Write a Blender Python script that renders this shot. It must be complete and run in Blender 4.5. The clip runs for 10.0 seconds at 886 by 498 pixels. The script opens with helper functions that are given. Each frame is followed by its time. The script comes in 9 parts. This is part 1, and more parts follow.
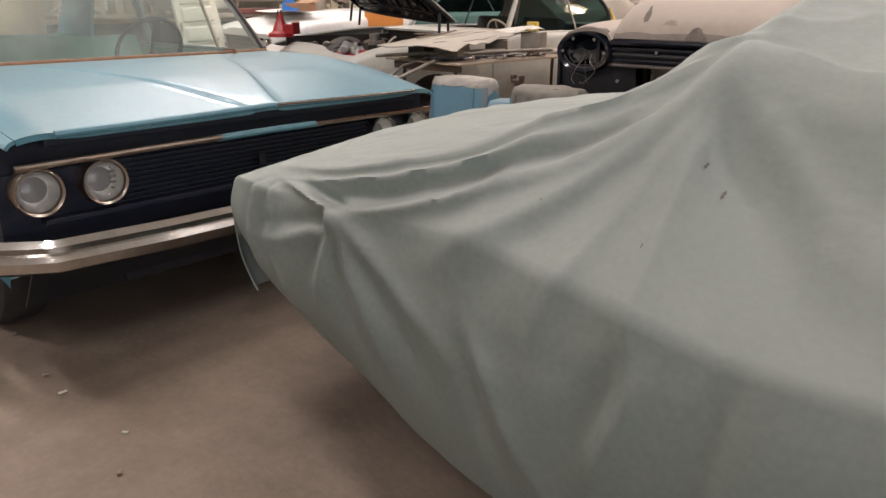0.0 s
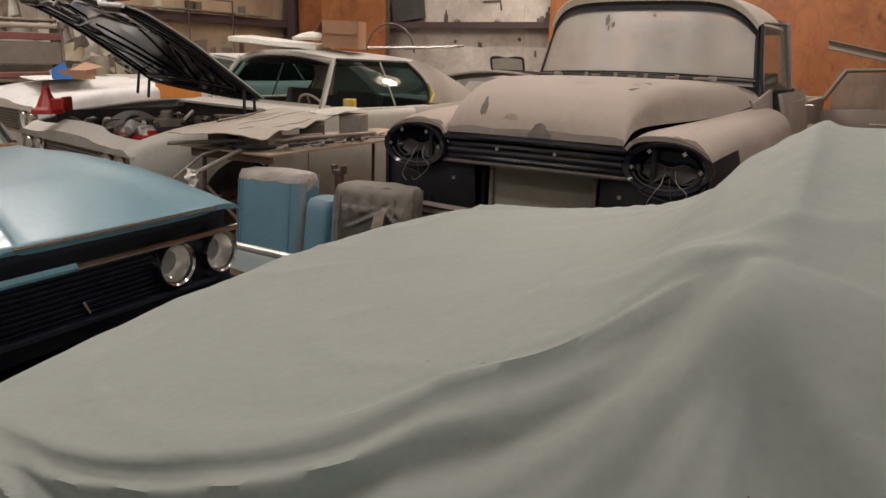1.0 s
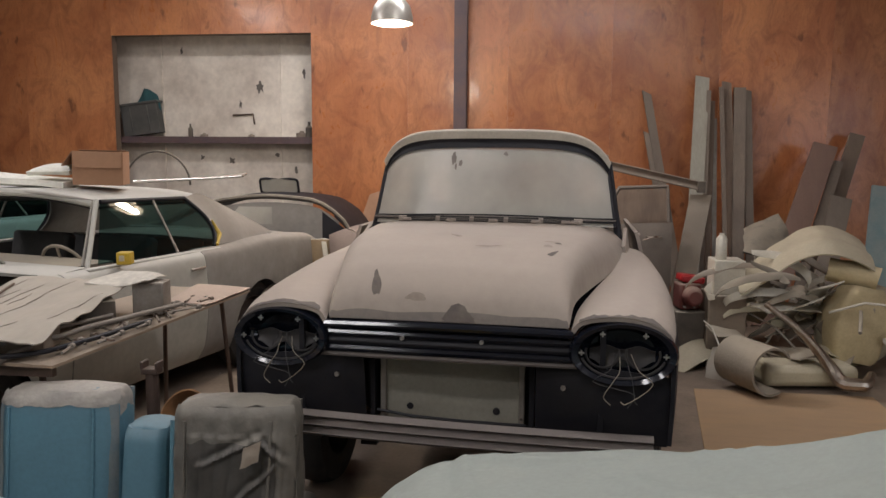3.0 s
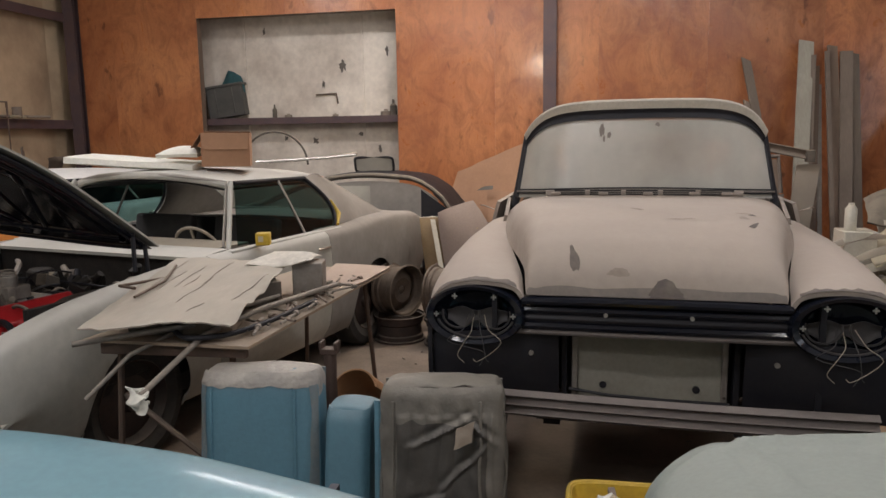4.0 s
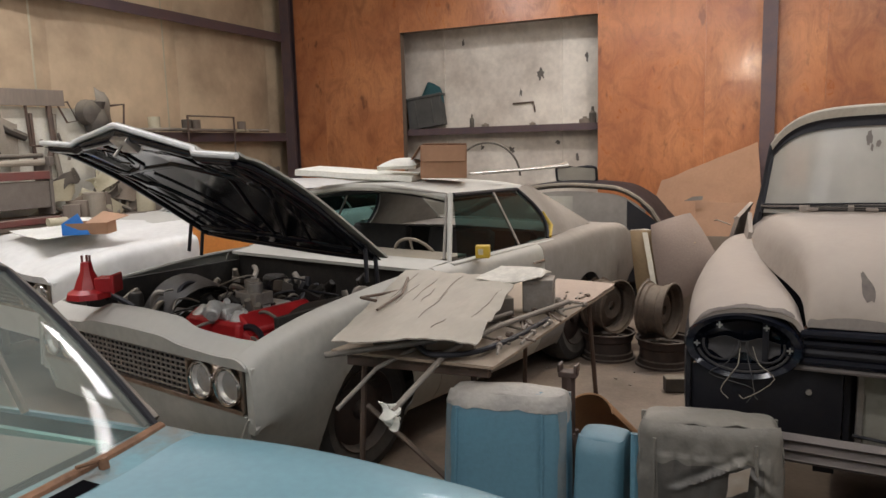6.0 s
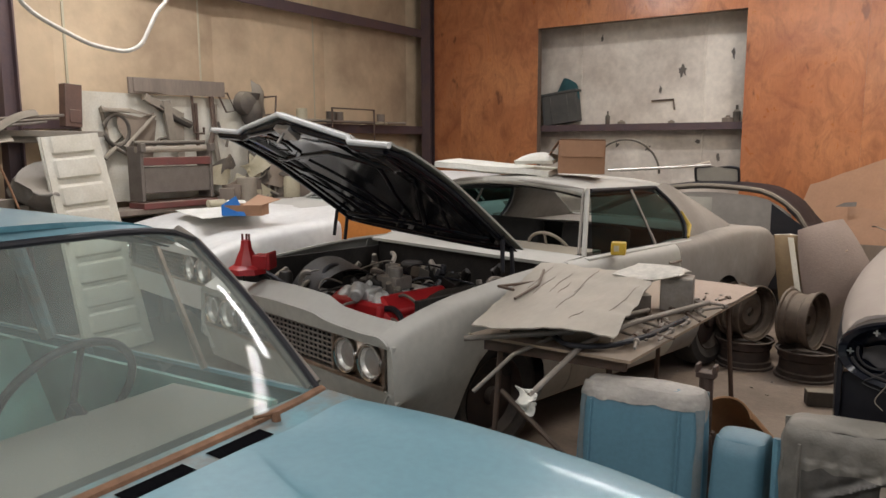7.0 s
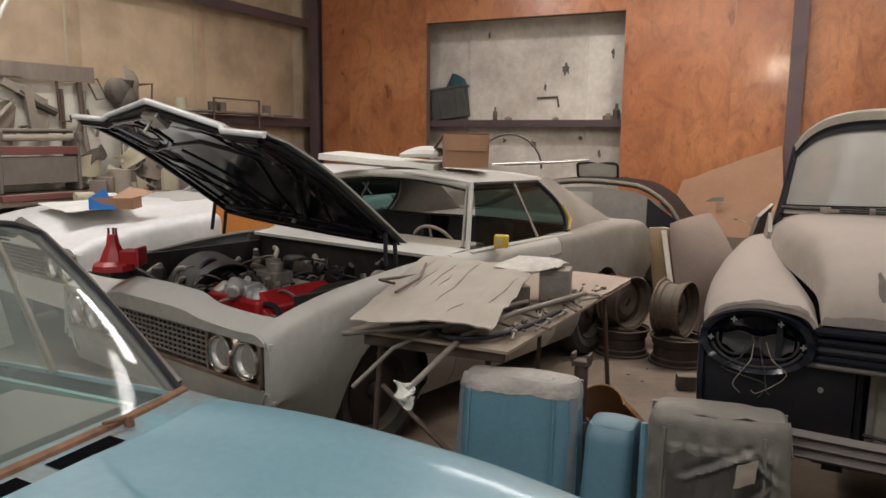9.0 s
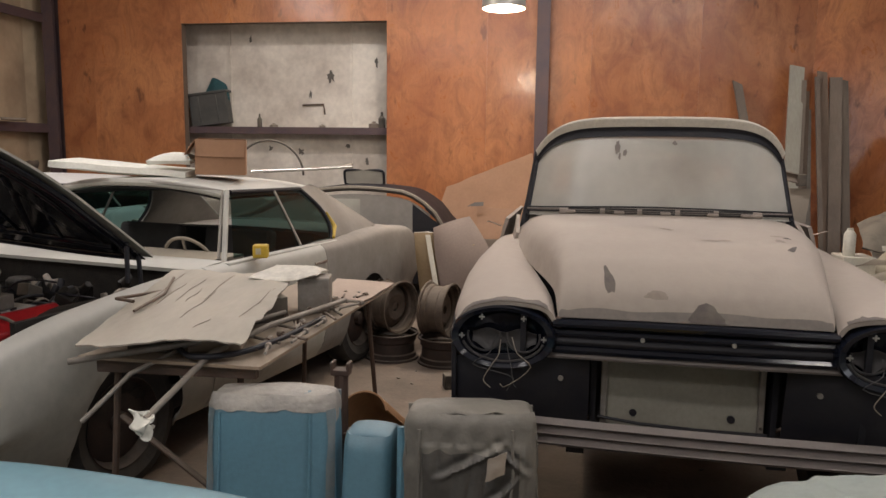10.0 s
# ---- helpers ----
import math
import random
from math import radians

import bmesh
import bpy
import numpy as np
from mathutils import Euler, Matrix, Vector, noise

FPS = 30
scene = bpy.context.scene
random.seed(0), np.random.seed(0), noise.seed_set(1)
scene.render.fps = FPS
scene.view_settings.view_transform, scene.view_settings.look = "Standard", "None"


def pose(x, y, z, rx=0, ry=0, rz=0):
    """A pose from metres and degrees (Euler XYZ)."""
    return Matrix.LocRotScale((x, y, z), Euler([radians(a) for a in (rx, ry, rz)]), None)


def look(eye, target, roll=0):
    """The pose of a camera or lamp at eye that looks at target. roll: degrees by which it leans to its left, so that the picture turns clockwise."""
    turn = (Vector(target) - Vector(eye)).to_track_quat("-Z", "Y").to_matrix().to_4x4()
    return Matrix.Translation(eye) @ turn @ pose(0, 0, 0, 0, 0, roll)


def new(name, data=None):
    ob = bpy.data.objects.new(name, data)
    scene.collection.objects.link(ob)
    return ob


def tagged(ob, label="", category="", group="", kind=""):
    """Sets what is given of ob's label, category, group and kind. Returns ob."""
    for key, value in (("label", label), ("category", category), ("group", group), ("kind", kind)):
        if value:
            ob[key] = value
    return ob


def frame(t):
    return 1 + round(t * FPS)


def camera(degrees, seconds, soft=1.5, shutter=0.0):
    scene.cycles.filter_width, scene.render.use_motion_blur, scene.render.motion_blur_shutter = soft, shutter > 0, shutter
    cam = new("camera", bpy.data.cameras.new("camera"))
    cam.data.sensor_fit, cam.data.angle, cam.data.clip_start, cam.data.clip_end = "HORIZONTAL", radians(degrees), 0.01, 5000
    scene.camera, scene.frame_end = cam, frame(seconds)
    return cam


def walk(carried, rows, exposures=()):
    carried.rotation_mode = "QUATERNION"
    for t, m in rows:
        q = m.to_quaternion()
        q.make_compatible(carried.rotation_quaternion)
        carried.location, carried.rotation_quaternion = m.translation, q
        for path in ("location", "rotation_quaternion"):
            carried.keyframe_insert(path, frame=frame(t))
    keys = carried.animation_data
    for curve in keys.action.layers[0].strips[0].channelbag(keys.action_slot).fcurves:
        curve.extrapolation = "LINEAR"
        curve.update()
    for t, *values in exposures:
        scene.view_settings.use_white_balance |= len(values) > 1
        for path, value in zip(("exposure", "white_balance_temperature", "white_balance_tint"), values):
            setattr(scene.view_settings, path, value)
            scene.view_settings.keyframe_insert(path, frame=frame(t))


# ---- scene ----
cam = camera(62.3, 10.0)
PATH = [
    (0, (1.005, 0.248, 1.273), (-0.324, 1.596, 0.628), 0.2),
    (0.5, (0.77, 0.453, 1.338), (-0.555, 1.848, 0.792), 1.7),
    (1, (0.502, 0.748, 1.423), (-0.456, 2.429, 0.918), 1.5),
    (1.5, (0.246, 0.983, 1.543), (-0.558, 2.778, 1.183), 1.9),
    (2, (0.041, 1.109, 1.605), (-0.442, 3.033, 1.351), 2.2),
    (3.3, (-0.729, 1.309, 1.684), (-0.974, 3.278, 1.434), 0.1),
    (3.5, (-0.861, 1.291, 1.671), (-1.095, 3.26, 1.413), -0.2),
    (4, (-1.123, 1.278, 1.662), (-1.495, 3.219, 1.356), -0.9),
    (4.5, (-1.285, 1.333, 1.675), (-1.779, 3.252, 1.403), -1.5),
    (5, (-1.382, 1.343, 1.665), (-1.783, 3.284, 1.397), -1.5),
    (5.5, (-1.425, 1.319, 1.671), (-1.963, 3.224, 1.381), -2.0),
    (6, (-1.444, 1.323, 1.697), (-2.259, 3.127, 1.418), -1.6),
    (6.2, (-1.459, 1.296, 1.702), (-2.38, 3.049, 1.42), -1.4),
    (7.3, (-1.469, 1.187, 1.678), (-2.624, 2.801, 1.396), 0.0),
    (7.5, (-1.469, 1.178, 1.676), (-2.65, 2.768, 1.396), -0.0),
    (8, (-1.477, 1.193, 1.674), (-2.645, 2.792, 1.392), 0.4),
    (8.5, (-1.464, 1.237, 1.671), (-2.506, 2.919, 1.38), 0.3),
    (9, (-1.435, 1.276, 1.668), (-2.291, 3.059, 1.372), 0.6),
    (9.5, (-1.414, 1.347, 1.659), (-1.975, 3.246, 1.375), 0.9),
    (10, (-1.359, 1.39, 1.646), (-1.65, 3.351, 1.382), 0.7),
]
walk(cam, [(t, look(eye, target, roll)) for t, eye, target, roll in PATH],
     [(0, 0.62, 6620, 17), (0.5, 0.36, 6750, 18), (1, 0.07, 6850, 17), (2, -0.16, 6400, 14), (3.3, -0.02, 6250, 13), (4.5, 0.0, 6320, 13), (6, 0.08, 6200, 11), (7.3, 0.02, 6220, 11), (8.5, 0.0, 6200, 11), (9.2, 0.0, 6400, 12), (10, 0.02, 6450, 13)])

# ---- world and light ----
world = bpy.data.worlds.new("world")
scene.world = world
world.use_nodes = True
world.node_tree.nodes["Background"].inputs[0].default_value = (0.75, 0.85, 1.0, 1)
world.node_tree.nodes["Background"].inputs[1].default_value = 0.6
scene.view_settings.exposure = 0.0


def lamp(name, kind, m, energy, color, size=0.3, size_y=None):
    data = bpy.data.lights.new(name, kind)
    data.energy, data.color = energy, color
    if kind == "AREA":
        data.shape, data.size, data.size_y = "RECTANGLE", size, size_y or size
    elif kind == "POINT":
        data.shadow_soft_size = size
    ob = new(name, data)
    ob.matrix_basis = m
    return ob


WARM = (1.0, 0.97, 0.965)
# daylight through the wide door in the east wall
lamp("door_daylight", "AREA", look((6.95, -1.7, 1.9), (-1.5, 0.6, 0.9)), 84, (0.97, 0.985, 1.0), 4.8, 3.4)

# ---- materials ----


def mat(name, color, rough=0.6, metal=0.0, color2=None, scale=6.0, amount=0.6, fine=60.0, bump=0.15, bump_scale=80.0,
        dust=0.0, dust_color=(0.36, 0.31, 0.25), coat=0.0, coat_rough=0.16, stretch=(1, 1, 1), rnd=0.0, contrast=(0.35, 0.65), spec=0.5):
    """Colour broken at two scales, grain, bump, and dust that lies on faces turned up."""
    m = bpy.data.materials.new(name)
    m.use_nodes = True
    nt = m.node_tree
    n, l = nt.nodes, nt.links
    bsdf = n["Principled BSDF"]
    bsdf.inputs["Metallic"].default_value = metal
    bsdf.inputs["Coat Weight"].default_value = coat
    bsdf.inputs["Coat Roughness"].default_value = coat_rough
    bsdf.inputs["Specular IOR Level"].default_value = spec
    tc = n.new("ShaderNodeTexCoord")
    mp = n.new("ShaderNodeMapping")
    mp.inputs["Scale"].default_value = stretch
    l.new(tc.outputs["Object"], mp.inputs["Vector"])
    big = n.new("ShaderNodeTexNoise")
    big.inputs["Scale"].default_value, big.inputs["Detail"].default_value, big.inputs["Roughness"].default_value = scale, 6, 0.62
    small = n.new("ShaderNodeTexNoise")
    small.inputs["Scale"].default_value, small.inputs["Detail"].default_value = fine, 4
    for t in (big, small):
        l.new(mp.outputs[0], t.inputs["Vector"])
    ramp = n.new("ShaderNodeMapRange")
    ramp.inputs[1].default_value, ramp.inputs[2].default_value = contrast
    l.new(big.outputs[0], ramp.inputs[0])
    mix = n.new("ShaderNodeMix")
    mix.data_type = "RGBA"
    mix.inputs[6].default_value = (*color, 1)
    c2 = color2 or tuple(c * 0.62 for c in color)
    mix.inputs[7].default_value = (*c2, 1)
    f1 = n.new("ShaderNodeMath")
    f1.operation = "MULTIPLY"
    f1.inputs[1].default_value = amount
    l.new(ramp.outputs[0], f1.inputs[0])
    l.new(f1.outputs[0], mix.inputs[0])
    grain = n.new("ShaderNodeMix")
    grain.data_type, grain.blend_type = "RGBA", "MULTIPLY"
    gr = n.new("ShaderNodeMapRange")
    gr.inputs[1].default_value, gr.inputs[2].default_value, gr.inputs[3].default_value, gr.inputs[4].default_value = 0.3, 0.7, 0.90, 1.06
    l.new(small.outputs[0], gr.inputs[0])
    grain.inputs[0].default_value = 0.8
    l.new(mix.outputs[2], grain.inputs[6])
    l.new(gr.outputs[0], grain.inputs[7])
    last = grain.outputs[2]
    if rnd:
        oi = n.new("ShaderNodeObjectInfo")
        hsv = n.new("ShaderNodeHueSaturation")
        vr = n.new("ShaderNodeMapRange")
        vr.inputs[3].default_value, vr.inputs[4].default_value = 1 - rnd, 1 + rnd
        l.new(oi.outputs["Random"], vr.inputs[0])
        l.new(vr.outputs[0], hsv.inputs["Value"])
        l.new(last, hsv.inputs["Color"])
        last = hsv.outputs[0]
    rough_in = n.new("ShaderNodeMapRange")
    rough_in.inputs[3].default_value, rough_in.inputs[4].default_value = max(0.02, rough - 0.08), min(1, rough + 0.14)
    l.new(big.outputs[0], rough_in.inputs[0])
    rlast = rough_in.outputs[0]
    if dust:
        geo = n.new("ShaderNodeNewGeometry")
        sep = n.new("ShaderNodeSeparateXYZ")
        l.new(geo.outputs["Normal"], sep.inputs[0])
        up = n.new("ShaderNodeMapRange")
        up.inputs[1].default_value, up.inputs[2].default_value = -0.1, 0.8
        l.new(sep.outputs["Z"], up.inputs[0])
        dn = n.new("ShaderNodeMapRange")
        dn.inputs[1].default_value, dn.inputs[2].default_value, dn.inputs[3].default_value = 0.25, 0.5, 0.55
        l.new(big.outputs[0], dn.inputs[0])
        k = n.new("ShaderNodeMath")
        k.operation = "MULTIPLY"
        l.new(up.outputs[0], k.inputs[0])
        l.new(dn.outputs[0], k.inputs[1])
        k2 = n.new("ShaderNodeMath")
        k2.operation = "MULTIPLY"
        k2.inputs[1].default_value = dust
        l.new(k.outputs[0], k2.inputs[0])
        dm = n.new("ShaderNodeMix")
        dm.data_type = "RGBA"
        dm.inputs[7].default_value = (*dust_color, 1)
        l.new(k2.outputs[0], dm.inputs[0])
        l.new(last, dm.inputs[6])
        last = dm.outputs[2]
        rm = n.new("ShaderNodeMix")
        l.new(k2.outputs[0], rm.inputs[0])
        l.new(rlast, rm.inputs[2])
        rm.inputs[3].default_value = 0.9
        rlast = rm.outputs[0]
    l.new(last, bsdf.inputs["Base Color"])
    l.new(rlast, bsdf.inputs["Roughness"])
    if bump:
        bn = n.new("ShaderNodeTexNoise")
        bn.inputs["Scale"].default_value, bn.inputs["Detail"].default_value = bump_scale, 5
        l.new(mp.outputs[0], bn.inputs["Vector"])
        b = n.new("ShaderNodeBump")
        b.inputs["Strength"].default_value, b.inputs["Distance"].default_value = bump, 0.01
        l.new(bn.outputs[0], b.inputs["Height"])
        l.new(b.outputs[0], bsdf.inputs["Normal"])
    return m


def glass(name, tint, dirt, dirt_color, rough=0.03, gloss=1.0, scale=3.0):
    """A clear pane with a film of dust on it."""
    m = bpy.data.materials.new(name)
    m.use_nodes = True
    nt = m.node_tree
    n, l = nt.nodes, nt.links
    n.remove(n["Principled BSDF"])
    out = n["Material Output"]
    tr, gl, df = n.new("ShaderNodeBsdfTransparent"), n.new("ShaderNodeBsdfGlossy"), n.new("ShaderNodeBsdfDiffuse")
    tr.inputs[0].default_value = (*tint, 1)
    gl.inputs["Roughness"].default_value = rough
    df.inputs[0].default_value = (*dirt_color, 1)
    lw = n.new("ShaderNodeLayerWeight")
    lw.inputs[0].default_value = 0.5
    pw, fr = n.new("ShaderNodeMath"), n.new("ShaderNodeMath")
    pw.operation, fr.operation = "POWER", "MULTIPLY_ADD"
    pw.inputs[1].default_value, fr.inputs[1].default_value, fr.inputs[2].default_value = 4.0, 0.7 * gloss, 0.038 * gloss
    l.new(lw.outputs["Facing"], pw.inputs[0])
    l.new(pw.outputs[0], fr.inputs[0])
    tc, nz = n.new("ShaderNodeTexCoord"), n.new("ShaderNodeTexNoise")
    nz.inputs["Scale"].default_value, nz.inputs["Detail"].default_value = scale, 7
    l.new(tc.outputs["Object"], nz.inputs["Vector"])
    mr = n.new("ShaderNodeMapRange")
    mr.inputs[1].default_value, mr.inputs[2].default_value = 0.3, 0.7
    mr.inputs[3].default_value, mr.inputs[4].default_value = dirt * 0.6, min(1, dirt * 1.4)
    l.new(nz.outputs[0], mr.inputs[0])
    a, b = n.new("ShaderNodeMixShader"), n.new("ShaderNodeMixShader")
    l.new(mr.outputs[0], a.inputs[0])
    l.new(tr.outputs[0], a.inputs[1])
    l.new(df.outputs[0], a.inputs[2])
    l.new(fr.outputs[0], b.inputs[0])
    l.new(a.outputs[0], b.inputs[1])
    l.new(gl.outputs[0], b.inputs[2])
    l.new(b.outputs[0], out.inputs["Surface"])
    return m


def veneer(name, light, mid, dark):
    """Varnished rotary-cut plywood: long vertical figure, blotches, small dark patches, uneven sheen."""
    m = bpy.data.materials.new(name)
    m.use_nodes = True
    nt = m.node_tree
    n, l = nt.nodes, nt.links
    bsdf = n["Principled BSDF"]
    tc, oi = n.new("ShaderNodeTexCoord"), n.new("ShaderNodeObjectInfo")
    shift = n.new("ShaderNodeVectorMath")
    shift.operation = "MULTIPLY_ADD"
    far = n.new("ShaderNodeCombineXYZ")
    l.new(oi.outputs["Random"], far.inputs[0])
    l.new(oi.outputs["Random"], far.inputs[2])
    shift.inputs[1].default_value = (37, 0, 23)
    l.new(far.outputs[0], shift.inputs[0])
    l.new(tc.outputs["Object"], shift.inputs[2])

    def tex(stretch, scale, detail, rough=0.6, bend=0.0):
        mp, nz = n.new("ShaderNodeMapping"), n.new("ShaderNodeTexNoise")
        mp.inputs["Scale"].default_value = stretch
        nz.inputs["Scale"].default_value, nz.inputs["Detail"].default_value, nz.inputs["Roughness"].default_value, nz.inputs["Distortion"].default_value = scale, detail, rough, bend
        l.new(shift.outputs[0], mp.inputs[0])
        l.new(mp.outputs[0], nz.inputs["Vector"])
        return nz.outputs[0]

    def span(src, a, b, lo=0.0, hi=1.0):
        r = n.new("ShaderNodeMapRange")
        for k, v in zip((1, 2, 3, 4), (a, b, lo, hi)):
            r.inputs[k].default_value = v
        l.new(src, r.inputs[0])
        return r.outputs[0]

    def blend(fac, a, b, mode="MIX"):
        x = n.new("ShaderNodeMix")
        x.data_type, x.blend_type = "RGBA", mode
        l.new(fac, x.inputs[0])
        for k, c in ((6, a), (7, b)):
            if isinstance(c, tuple):
                x.inputs[k].default_value = (*c, 1)
            else:
                l.new(c, x.inputs[k])
        return x.outputs[2]

    figure = tex((1.5, 1, 0.9), 2.6, 9, 0.74, 1.4)
    cloud = tex((1.0, 1, 0.7), 0.9, 7, 0.66, 0.9)
    grain = tex((14, 1, 3.0), 4.0, 5)
    patch = tex((3.0, 1, 1.4), 2.6, 3, 0.5)
    c = blend(span(cloud, 0.36, 0.64), light, mid)
    c = blend(span(figure, 0.46, 0.74, 0.0, 0.80), c, dark)
    c = blend(span(grain, 0.40, 0.80, 0.0, 0.22), c, dark)
    c = blend(span(patch, 0.66, 0.74, 0.0, 0.6), c, tuple(0.35 * q for q in dark))
    hsv = n.new("ShaderNodeHueSaturation")
    l.new(span(oi.outputs["Random"], 0, 1, 0.84, 1.14), hsv.inputs["Value"])
    l.new(c, hsv.inputs["Color"])
    l.new(hsv.outputs[0], bsdf.inputs["Base Color"])
    l.new(span(figure, 0.3, 0.7, 0.24, 0.42), bsdf.inputs["Roughness"])
    bsdf.inputs["Coat Weight"].default_value, bsdf.inputs["Coat Roughness"].default_value = 0.35, 0.14
    b = n.new("ShaderNodeBump")
    b.inputs["Strength"].default_value, b.inputs["Distance"].default_value = 0.22, 0.02
    l.new(tex((1.6, 1, 1.0), 4.0, 5), b.inputs["Height"])
    l.new(b.outputs[0], bsdf.inputs["Normal"])
    l.new(b.outputs[0], bsdf.inputs["Coat Normal"])
    return m


def glow(name, color, strength):
    m = bpy.data.materials.new(name)
    m.use_nodes = True
    b = m.node_tree.nodes["Principled BSDF"]
    b.inputs["Emission Color"].default_value, b.inputs["Emission Strength"].default_value = (*color, 1), strength
    return m


